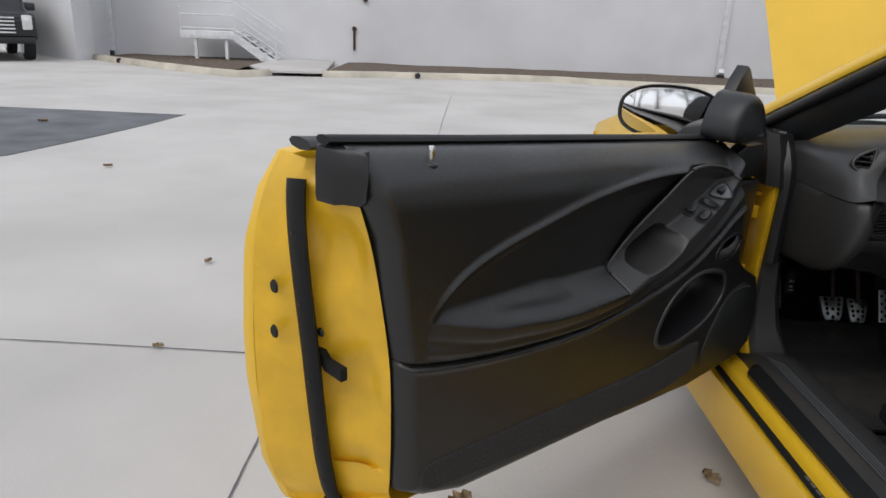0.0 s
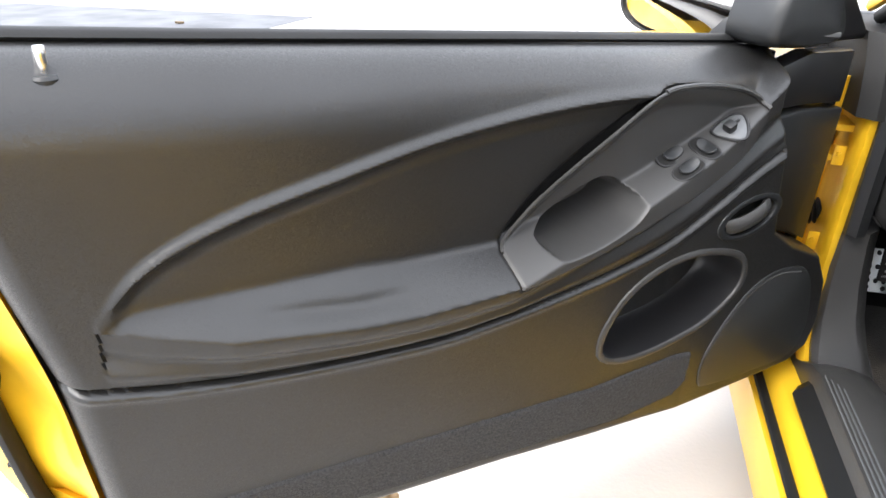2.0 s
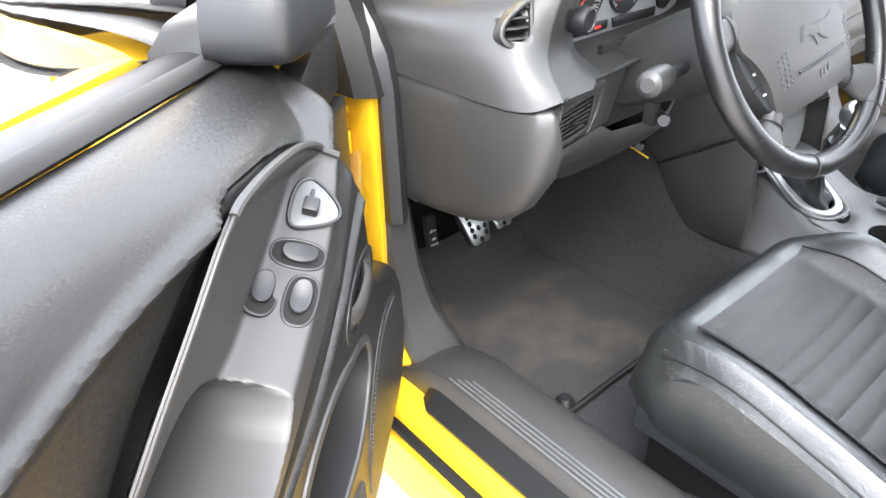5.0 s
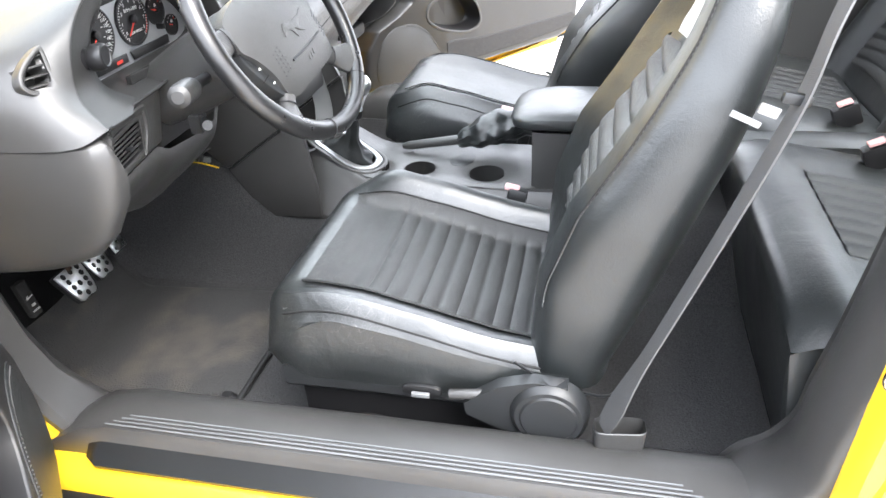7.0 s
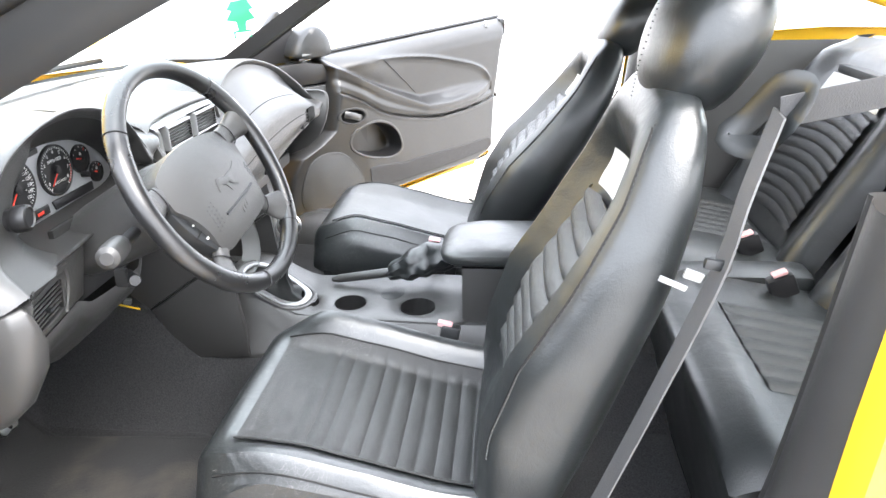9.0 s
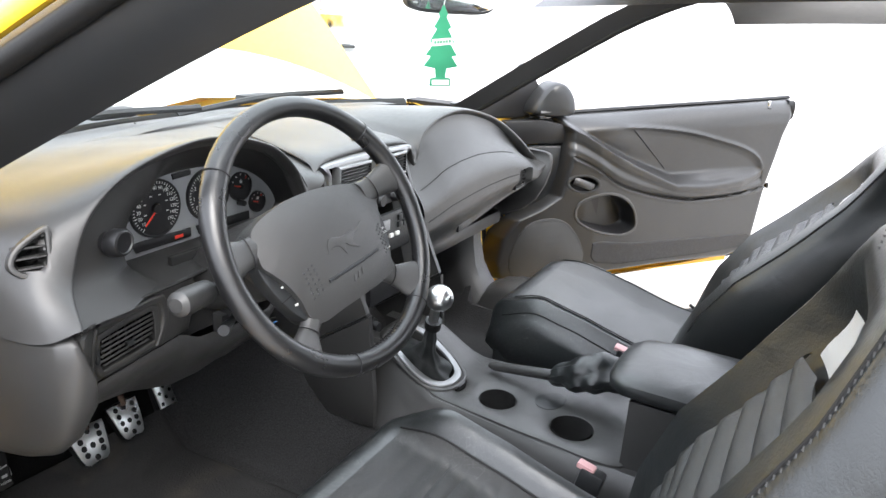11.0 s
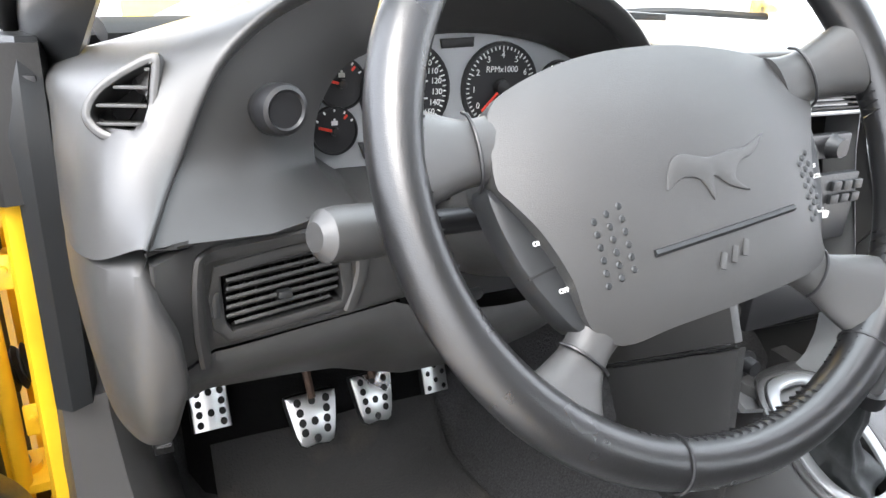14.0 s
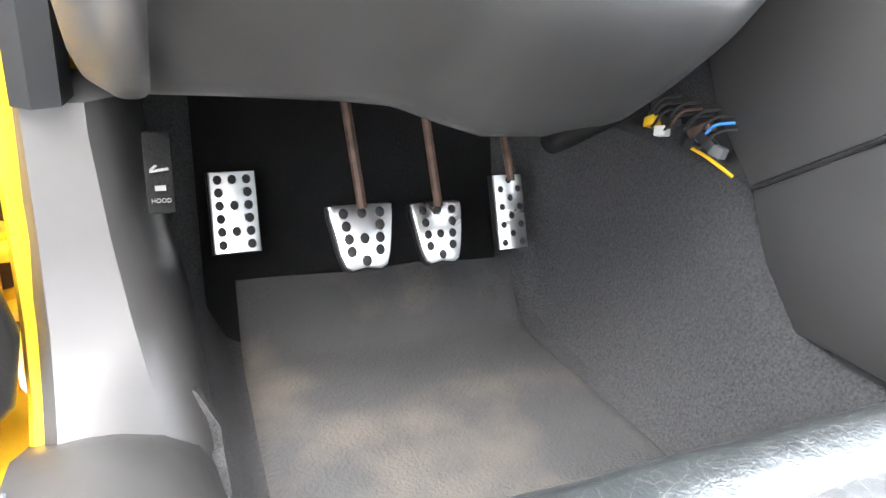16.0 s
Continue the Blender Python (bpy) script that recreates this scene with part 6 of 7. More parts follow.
def steering():
    n = Vector((-0.072, -0.884, 0.461)).normalized()
    r = Vector((0, 0, 1)).cross(n).normalized()
    u = n.cross(r)
    c = Vector((-0.4525, -0.4733, 0.9385))
    SM = frame_of(c, r, u, n)
    s = thing("steering_wheel", c.x, c.y, c.z, "black leather-wrapped four-spoke steering wheel with worn grip", "steering wheel")
    R = 0.1815
    n_ = 96
    path, rad = [], []
    for i in range(n_):
        a = 2 * math.pi * i / n_
        path.append(Vector((R * math.cos(a), R * math.sin(a), 0)))
        bump = sum(math.exp(-((math.degrees(a) - t + 180) % 360 - 180) ** 2 / 260) for t in (35, 155, 233, 312))
        rad.append((0.0142 + 0.0012 * bump, 0.0150 + 0.001 * bump))
    part("rim", tube(path, rad, 18, True), WHEELGRIP, s, "worn black leather rim", m=SM)
    for t in (46.5, 143.5, 256, 311):
        a = radians(t)
        q = Vector((R * math.cos(a), R * math.sin(a), 0))
        ring = [q + q.normalized() * (0.0158 * math.cos(b)) + Vector((0, 0, 0.0158 * math.sin(b))) for b in (2 * math.pi * j / 20 for j in range(20))]
        part("rim_seam", tube(ring, 0.0011, 6, True), BLACK, s, m=SM)
    for t0, t1 in ((-58, -20), (5, 32), (160, 200), (245, 296)):
        zig = []
        for i in range(int((t1 - t0) / 1.1)):
            a = radians(t0 + 1.1 * i)
            q = Vector((math.cos(a), math.sin(a), 0))
            zig.append(q * (R - 0.0140) + Vector((0, 0, 0.006 if i % 2 else -0.006)))
        part("lacing", tube(zig, 0.0010, 5), BLACK, s, m=SM)
    # spokes
    for (x0, y0), (x1, y1), w0, w1 in (((-0.172, 0.004), (-0.112, 0.009), 0.0275, 0.0215), ((0.156, 0.056), (0.095, 0.040), 0.0255, 0.0210), ((0.131, -0.106), (0.078, -0.072), 0.0300, 0.0170), ((-0.110, -0.140), (-0.070, -0.095), 0.0300, 0.0165)):
        a, b = Vector((x0, y0, -0.001)), Vector((x1, y1, -0.014))
        d = (b - a).normalized()
        sd = Vector((-d.y, d.x, 0)).normalized()
        rings = []
        for k in range(13):
            q = k / 12
            w = w0 + (w1 - w0) * smoothstep(0, 0.8, q) - 0.004 * math.sin(math.pi * q)
            p = a.lerp(b, q) - Vector((0, 0, 0.004 * math.sin(math.pi * q)))
            rings.append([p + sd * (w * math.copysign(abs(math.cos(t)) ** 0.8, math.cos(t))) + Vector((0, 0, 1)) * (0.0110 * math.sin(t)) for t in (2 * math.pi * j / 20 for j in range(20))])
        sp = part("spoke", loft(rings), PADVINYL, s, m=SM)
        q = a.lerp(b, 0.62)
        part("spoke_seam", tube([q + sd * (w1 * 1.02 * t) + Vector((0, 0, 0.0108 * math.sqrt(max(0.0, 1 - t * t)) - 0.0022)) for t in (-1 + i / 8 for i in range(17))], 0.0011, 6), BLACK, sp, m=SM)
    pad = spline([Vector(p) for p in ((-.128, -.013), (-.126, .012), (-.121, .031), (-.096, .046), (-.057, .058), (-.004, .064), (.053, .063), (.093, .058), (.117, .046), (.124, .033), (.108, .011), (.096, -.012), (.092, -.041), (.097, -.063), (.101, -.074), (.086, -.084), (.019, -.095), (-.029, -.102), (-.062, -.108), (-.083, -.094), (-.093, -.068), (-.108, -.041), (-.121, -.024))], 4, True)

    def dome(a, b):
        e = math.hypot((a + 0.004) / 0.130, (b + 0.024) / 0.090)
        return 0.014 - 0.017 * e ** 2.6
    rings = []
    for k in range(15):
        q = 1 - k / 14 * 0.97
        cen = Vector((-0.004, -0.024))
        rings.append([Vector((*(cen + (p - cen) * q), dome(*(cen + (p - cen) * q)))) for p in pad])
    base = [[Vector((*(Vector((-0.004, -0.024)) + (p - Vector((-0.004, -0.024))) * 0.96), -0.05)) for p in pad], [Vector((*p, -0.016)) for p in pad]]
    hub = part("air_bag_pad", loft(base + rings), PADVINYL, s, "grained charcoal air bag cover", m=SM)
    part("groove", tube([(*p, dome(*p) + 0.0006) for p in ((-.044, -.060), (.011, -.0515), (.066, -.043))], 0.0022, 6), DARKPLASTIC, hub, m=SM)
    emb = spline([Vector(p) for p in ((-.031, -.026), (-.027, -.012), (-.018, -.006), (.002, -.009), (.020, -.005), (.032, -.004), (.050, .004), (.036, -.009), (.026, -.012), (.020, -.022), (.030, -.030), (.014, -.026), (.004, -.020), (.002, -.034), (-.006, -.022), (-.018, -.020), (-.026, -.024))], 3, True)
    part("emblem", plate(emb, depth=0.003, round_edge=0.0010, lift=lambda a, b: dome(a, b) + 0.0012), PADVINYL, hub, "raised emblem of plain flowing shape", m=SM)
    for cx, cy in ((-0.068, -0.053), (0.087, -0.030)):
        for i in range(3):
            for j in range(6):
                x, y = cx + (i - 1) * (0.0078 if cx < 0 else 0.0045) - (j - 2.5) * 0.0012, cy + (j - 2.5) * 0.0070 + (i - 1) * 0.0035
                part("dimple", lathe([(0.0, 0.0008), (0.0016, 0.0006), (0.0022, 0.0)], 8, Matrix.Translation((x, y, dome(x, y) + 0.0002))), DARKPLASTIC, hub, m=SM)
    part("lettering", merge(*[box(0.004, 0.010, 0.0012, 0.0004, Matrix.Translation((0.003 + 0.009 * i, -0.069 + 0.003 * i, dome(0.012, -0.066) + 0.0006)) @ pose(0, 0, 0, 0, 0, -18)) for i in range(3)]), PLASTIC, hub, m=SM)
    # cruise buttons
    for sgn in (-1, 1):
        o = [Vector(p) for p in ((-.130, -.013), (-.105, -.036), (-.087, -.062), (-.080, -.092), (-.087, -.098), (-.103, -.080), (-.117, -.058), (-.128, -.032))] if sgn < 0 else [Vector(p) for p in ((.094, -.040), (.100, -.008), (.112, .012), (.118, .002), (.116, -.035), (.106, -.066), (.096, -.062))]
        b = part("cruise_pod", plate(spline(o, 3, True), depth=0.02, round_edge=0.004, lift=lambda a, b: -0.006), DARKPLASTIC, s, "black cruise control buttons", m=SM)
        if sgn < 0:
            for t, x, y in (("ON", -0.106, -0.046), ("OFF", -0.094, -0.073)):
                words("caption", t, 0.0038, WHITEPLASTIC, b, SM @ Matrix.Translation((x, y, -0.0052)) @ pose(0, 0, 0, 0, 0, 8))
            part("split", box(0.026, 0.0012, 0.002, 0, Matrix.Translation((-0.102, -0.061, -0.0060)) @ pose(0, 0, 0, 0, 0, 16)), HOLE, b, m=SM)
        else:
            for t, x, y in (("SET", 0.108, -0.016), ("ACCEL", 0.108, -0.023), ("COAST", 0.105, -0.046)):
                words("caption", t, 0.0038, WHITEPLASTIC, b, SM @ Matrix.Translation((x, y, -0.0052)) @ pose(0, 0, 0, 0, 0, 8))
    # column
    cp = [c - n * k for k in (0.035, 0.06, 0.10, 0.17, 0.24, 0.30)]
    rr = [(0.045, 0.05), (0.058, 0.062), (0.062, 0.07), (0.062, 0.072), (0.058, 0.07), (0.05, 0.06)]
    col = thing("steering_column", c.x, -0.35, 0.85, "charcoal plastic steering column shroud with stalks", "steering column")
    part("shroud", tube(cp, rr, 20, flat=(0, 0, 1)), PLASTIC, col)
    sg = part("indicator_stalk", tube(spline([(-0.52, -0.365, 0.868), (-0.57, -0.378, 0.874), (-0.60, -0.386, 0.878)], 4), 0.009, 12), BLACK, col, "black indicator stalk")
    a, b = Vector((-0.588, -0.382, 0.876)), Vector((-0.658, -0.402, 0.884))
    part("stalk_knob", tube([a, a.lerp(b, 0.1), a.lerp(b, 0.3), a.lerp(b, 0.75), a.lerp(b, 0.92), b], [0.010, 0.016, 0.017, 0.0175, 0.016, 0.009], 18), PLASTIC, sg)
    a, b = Vector((-0.50, -0.33, 0.790)), Vector((-0.562, -0.375, 0.806))
    part("tilt_lever", tube([a, a.lerp(b, 0.6), b.lerp(a, 0.05), b], [0.005, 0.007, 0.0095, 0.008], 12), DARKPLASTIC, col)
    part("stalk_slot", box(0.012, 0.02, 0.03, 0.003, Matrix.Translation((-0.53, -0.335, 0.795))), HOLE, col)


steering()


# ---- footwell ----
def footwell():
    def carpet(u, v):
        y = -1.42 + 1.72 * v
        x = -0.75 + 1.50 * u
        ax = abs(x)
        z = 0.262
        z += 0.14 * smoothstep(0.655, 0.735, ax)
        z += 0.165 * smoothstep(0.235, 0.155, ax)
        z += 0.42 * smoothstep(0.10, 0.30, y) ** 1.2 * (1 if ax > 0.15 else 0.6)
        z += 0.045 * smoothstep(-1.0, -1.12, y)
        z += 0.13 * smoothstep(0.225, 0.165, ax) * smoothstep(-0.30, -0.12, y)
        z += 0.06 * math.exp(-((y + 0.62) / 0.10) ** 2) * smoothstep(0.56, 0.66, ax)
        z += 0.004 * noise.noise(Vector((x * 12, y * 12, 0)))
        if ax > 0.66 and y < -0.13:
            z = min(z, 0.335)
        return Vector((x, y, z))
    tagged(part("carpet", sheet(carpet, 90, 110), CARPET), "charcoal grey fitted floor carpet, dusty", "carpet", kind="structure")

    # black sheet just over the carpet: footwell shade painted behind the pedals
    def toe_pad(a, b):
        x, y = -0.690 + 0.40 * a, 0.130 + 0.168 * b
        return carpet((x + 0.75) / 1.50, (y + 1.42) / 1.72) + Vector((0, -0.007, 0.003))
    tagged(part("toe_board_shade", sheet(toe_pad, 20, 14, 0.004), MATTE), "black sheet over the toe carpet, painted shade behind the pedals", "floor pad", kind="structure")

    def mat(u, v):
        y = -0.335 + 0.485 * v
        x0, x1 = -0.668 + 0.015 * v, -0.250 - 0.025 * v
        x = x0 + (x1 - x0) * u
        z = 0.276 + 0.33 * smoothstep(0.06, 0.30, y) ** 1.2 + 0.006 * noise.noise(Vector((x * 9, y * 9, 3)))
        e = min(u, 1 - u, v, 1 - v)
        z -= 0.008 * (1 - smoothstep(0, 0.03, e))
        return Vector((x, y, z))
    m = thing("floor_mat", -0.46, -0.1, 0.27, "dark grey floor mat with tan dirt stains", "floor mat")
    part("mat_surface", sheet(mat, 60, 70, 0.004), MAT, m)
    edge = [mat(u, 0) + Vector((0, 0, 0.006)) for u in (i / 20 for i in range(21))]
    part("binding", tube(edge, 0.006, 8), RUBBER, m)
    part("anchor", lathe([(0.004, 0.012), (0.010, 0.012), (0.014, 0.006), (0.018, 0.0)], 18, Matrix.Translation((-0.625, -0.318, 0.282))), BLACK, m, "black mat anchor")
    # kick panels
    for s in (-1, 1):
        k = thing("kick_panel", s * 0.78, 0.0, 0.3, "dark plastic kick panel beside the footwell", "trim panel", "kick panels")
        ring = []
        for z, yo, xi in ((0.30, -0.22, 0.70), (0.36, -0.185, 0.705), (0.405, -0.145, 0.715), (0.45, -0.118, 0.725), (0.52, -0.100, 0.735), (0.60, -0.092, 0.742), (0.622, -0.090, 0.742)):
            pts = [(0.828, yo + 0.014), (0.818, yo), (xi + 0.035, yo + 0.004), (xi + 0.012, yo + 0.03), (xi, yo + 0.09), (xi, 0.28), (0.828, 0.28)]
            ring.append([Vector((s * x, y, z)) for x, y in pts])
        part("panel", loft(ring), PLASTIC, k)
        if s < 0:
            lv = part("bonnet_release", box(0.021, 0.012, 0.064, 0.003, pose(-0.731, -0.082, 0.566, -10)), MATTE, k, "black bonnet release lever")
            lm = frame_of((-0.731, -0.0895, 0.566), (1, 0, 0), (0, 0.17, 0.985), (0, -0.985, 0.17))
            words("caption", "HOOD", 0.0048, BELT, lv, lm @ Matrix.Translation((0, -0.020, 0)))
            part("symbol", merge(box(0.008, 0.004, 0.0006, 0, lm @ Matrix.Translation((0, -0.010, 0))), box(0.014, 0.002, 0.0006, 0, lm @ Matrix.Translation((0, 0.004, 0)) @ pose(0, 0, 0, 0, 0, 8)), box(0.006, 0.002, 0.0006, 0, lm @ Matrix.Translation((-0.004, 0.006, 0)) @ pose(0, 0, 0, 0, 0, 40))), BELT, lv)
        part("opening_trim", loft([[Vector((s * x, y + q, z)) for x, y in ((0.822, -0.085), (0.822, -0.098), (0.808, -0.110), (0.79, -0.10), (0.785, -0.06), (0.822, -0.06))] for z, q in ((0.622, 0.0), (0.70, 0.004), (0.83, 0.010), (0.88, 0.022), (0.92, 0.05), (0.96, 0.09))]), DARKPLASTIC, k, "black vertical opening trim")
    # pedals

    def pedal(name, x, y, z, w, h, taper, lean, rows, label, arm):
        p = thing(name, x, y, z, label, "pedal", "pedals")
        m = frame_of((x, y, z), (1, 0, 0), (0, math.sin(radians(lean)), math.cos(radians(lean))), (0, -math.cos(radians(lean)), math.sin(radians(lean))))
        o = spline([Vector(q) for q in ((-w * taper, -h), (0, -h * 1.04), (w * taper, -h), (w * 0.95, h * 0.35), (w, h * 0.85), (w * 0.85, h), (-w * 0.85, h), (-w, h * 0.85), (-w * 0.95, h * 0.35))], 3, True) if taper < 1 else [Vector(q) for q in ((-w, -h), (w, -h), (w, h), (-w, h))]
        bend = lambda a, b: -0.10 * b * b / max(h, 0.03) * 0.3
        part("pad", plate(o, depth=0.004, round_edge=0.0012, lift=bend), CHROME, p, "drilled bright metal pad", m=m)
        part("backing", plate(inset(o, -0.002), depth=0.010, round_edge=0.002, lift=lambda a, b: bend(a, b) - 0.005), RUBBER, p, m=m)
        for i, (v, count) in enumerate(rows):
            for j in range(count):
                uu = (j - (count - 1) / 2) * w * (0.62 if count > 1 else 0) * (2 / max(1, count - 1) if count > 1 else 1) * (taper + (1 - taper) * (v + 1) / 2)
                rx = w * 0.185 if taper >= 1 else w * 0.15
                part("stud", plate(oval(uu, v * h, rx, rx * 1.15, 12), depth=0.001, round_edge=0.0004, lift=lambda a, b: bend(a, b) + 0.0014), RUBBER, p, m=m)
        if arm:
            part("arm", tube(spline([(x, y + 0.01, z + h * 0.8), (x - 0.01, y + 0.04, z + 0.12), (x - 0.02, y + 0.09, z + 0.24), (x - 0.02, y + 0.12, z + 0.34)], 5), 0.0055, 8), RUST, p, "rusty steel pedal arm")
    std = ((0.72, 3), (0.30, 2), (-0.12, 3), (-0.52, 2), (-0.84, 1))
    pedal("clutch_pedal", -0.534, 0.008, 0.461, 0.034, 0.033, 0.66, 30, std, "drilled metal clutch pedal on a rusty arm", True)
    pedal("brake_pedal", -0.428, 0.050, 0.441, 0.031, 0.034, 0.66, 30, std, "drilled metal brake pedal on a rusty arm", True)
    pedal("accelerator_pedal", -0.294, 0.120, 0.430, 0.021, 0.050, 1.0, 25, tuple((0.85 - 0.24 * i, 2 if i % 2 else 1) for i in range(8)), "narrow drilled metal accelerator pedal", True)
    pedal("foot_rest", -0.652, 0.128, 0.452, 0.026, 0.047, 1.0, 26, tuple((0.80 - 0.32 * i, 3 if i % 2 == 0 else 2) for i in range(6)), "rectangular drilled metal foot rest", False)


footwell()


# ---- console ----
def console():
    c = thing("centre_console", 0, -0.65, 0.25, "charcoal plastic console with cup holders and armrest", "console")
    TOP = lambda a, b: 0.500 + 0.075 * smoothstep(-0.47, -0.30, b)
    cm = frame_of((0, 0, 0), (1, 0, 0), (0, 1, 0), (0, 0, 1))
    o = spline([Vector(p) for p in ((-.060, -.295), (-.082, -.37), (-.096, -.45), (-.108, -.58), (-.116, -.70), (-.113, -.84), (.0, -.85), (.125, -.84), (.128, -.62), (.118, -.46), (.105, -.34), (.06, -.285), (-.01, -.275))], 5, True)
    ca, cb = oval(-0.032, -0.565, 0.036, 0.036, 28), oval(-0.045, -0.727, 0.040, 0.040, 28)
    sl = oval(-0.026, -0.476, 0.026, 0.010, 20, 0.2)
    bo = oval(-0.024, -0.385, 0.056, 0.072, 36, 0, 2.4)
    top = part("top_plate", plate(o, [ca, cb, sl, bo], 0.03, 0.008, TOP), PLASTIC, c, "satin charcoal console top with cup holders", m=cm)
    for line, dp in ((ca, 0.07), (cb, 0.07), (sl, 0.02)):
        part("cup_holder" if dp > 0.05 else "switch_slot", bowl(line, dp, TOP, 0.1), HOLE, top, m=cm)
    part("switch", box(0.03, 0.012, 0.012, 0.003, Matrix.Translation((-0.026, -0.476, 0.496))), BLACK, top)
    tray = spline([Vector(p) for p in ((-.01, -.640), (-.015, -.665), (.01, -.685), (.05, -.685), (.055, -.66), (.02, -.630))], 3, True)
    part("coin_tray", plate(tray, depth=0.002, round_edge=0.0006, lift=lambda a, b: TOP(a, b) + 0.0015), DARKPLASTIC, top)
    for s in (-1, 1):
        rings = []
        for y, xt in ((-0.24, 0.072), (-0.30, 0.066), (-0.37, 0.086), (-0.45, 0.100), (-0.58, 0.112), (-0.70, 0.120), (-0.84, 0.120), (-1.15, 0.120)):
            zt = TOP(0, y) - 0.006
            rings.append([Vector((s * x, y, z)) for x, z in ((xt, zt), (xt + 0.014, zt - 0.012), (xt + 0.028, zt - 0.05), (max(xt + 0.045, 0.162), 0.435), (0.164, 0.425), (0.15, 0.27), (xt - 0.03, 0.27), (xt - 0.03, zt))])
        part("side", loft(rings), PLASTIC, c)
    # armrest bin
    b = loft([[Vector((x, y, z)) for x, z in ((-0.102, 0.30), (-0.104, 0.50), (-0.100, 0.622), (0.098, 0.622), (0.10, 0.50), (0.10, 0.30))] for y in (-0.835, -0.86, -1.15)])
    part("bin", b, PLASTIC, c)
    rings = []
    for y, w, h0, h1 in ((-0.785, 0.05, 0.634, 0.644), (-0.795, 0.085, 0.626, 0.654), (-0.82, 0.104, 0.622, 0.662), (-0.88, 0.110, 0.622, 0.668), (-1.0, 0.110, 0.622, 0.668), (-1.12, 0.108, 0.622, 0.664), (-1.14, 0.095, 0.628, 0.656)):
        rings.append([Vector((0.0 + p.x, y, p.y)) for p in oval(-0.005, (h0 + h1) / 2, w, (h1 - h0) / 2, 24, 0, 3.5)])
    part("armrest_lid", loft(rings), LEATHER, c, "padded black armrest lid")
    # shifter
    g = thing("gear_lever", -0.05, -0.40, 0.56, "gear lever with round polished knob and leather boot", "gear lever")
    part("surround", plate(inset(bo, -0.010), [inset(bo, 0.006)], 0.006, 0.003, lambda a, b: TOP(a, b) + 0.006), SILVER, g, "silver oval shifter surround", m=cm)
    part("outer_ring", plate(inset(bo, -0.022), [inset(bo, -0.012)], 0.006, 0.003, lambda a, b: TOP(a, b) + 0.004), PLASTIC, g, m=cm)
    rings = []
    base = [Vector((p.x, p.y)) for p in inset(bo, 0.008)]
    cen = Vector((-0.024, -0.385))
    tipc = Vector((-0.108, -0.448))
    for k in range(12):
        q = k / 11
        cc = cen.lerp(tipc, q * 0.9)
        s = (1 - q) ** 2.1 * 0.84 + 0.14 + 0.035 * math.sin(q * 17)
        rings.append([Vector((*(cc + (p - cen) * s * (1 + 0.10 * math.sin(6 * math.atan2(p.y - cen.y, p.x - cen.x) + 3 * q))), 0.530 + 0.125 * q - 0.02 * math.sin(math.pi * q) + 0.03 * (1 - q) * (p.y - cen.y) / 0.07)) for p in base])
    part("boot", loft(rings), LEATHER, g, "creased black leather boot", m=cm)
    kc = Vector((-0.134, -0.474, 0.732))
    part("shaft", tube([(-0.105, -0.445, 0.65), (-0.122, -0.460, 0.705)], [0.011, 0.009], 14), CHROME, g)
    part("collar", tube([(-0.108, -0.448, 0.655), (-0.112, -0.452, 0.672)], 0.016, 16), BLACK, g)
    bm = bmesh.new()
    bmesh.ops.create_uvsphere(bm, u_segments=28, v_segments=18, radius=0.0262)
    part("knob", bm, CHROME, g, "polished round metal knob", m=Matrix.Translation(kc) @ Matrix.Diagonal((1, 1, 0.96, 1)))
    # handbrake
    h = thing("hand_brake", 0.05, -0.65, 0.53, "hand brake lever with a crumpled black leather boot", "hand brake")
    part("lever", tube([(0.062, -0.500, 0.513), (0.062, -0.515, 0.515), (0.060, -0.64, 0.535), (0.058, -0.68, 0.545)], [0.006, 0.0105, 0.012, 0.011], 14), PLASTIC, h)
    rings = []
    for k in range(22):
        q = k / 21
        p = Vector((0.058 + 0.025 * q, -0.645 - 0.19 * q, 0.538 + 0.03 * math.sin(q * 2.4)))
        s = 0.016 + 0.022 * math.sin(math.pi * min(1, q * 1.1)) + 0.0025 * math.sin(q * 29)
        rings.append([p + Vector((s * 1.3 * math.cos(t) * (1 + 0.10 * math.sin(5 * t + 9 * q)), 0.004 * math.sin(9 * t), s * math.sin(t) * (1 + 0.14 * math.sin(3 * t + 7 * q)))) for t in (2 * math.pi * j / 28 for j in range(28))])
    part("boot", loft(rings), LEATHER, h, "crumpled black leather boot")


console()


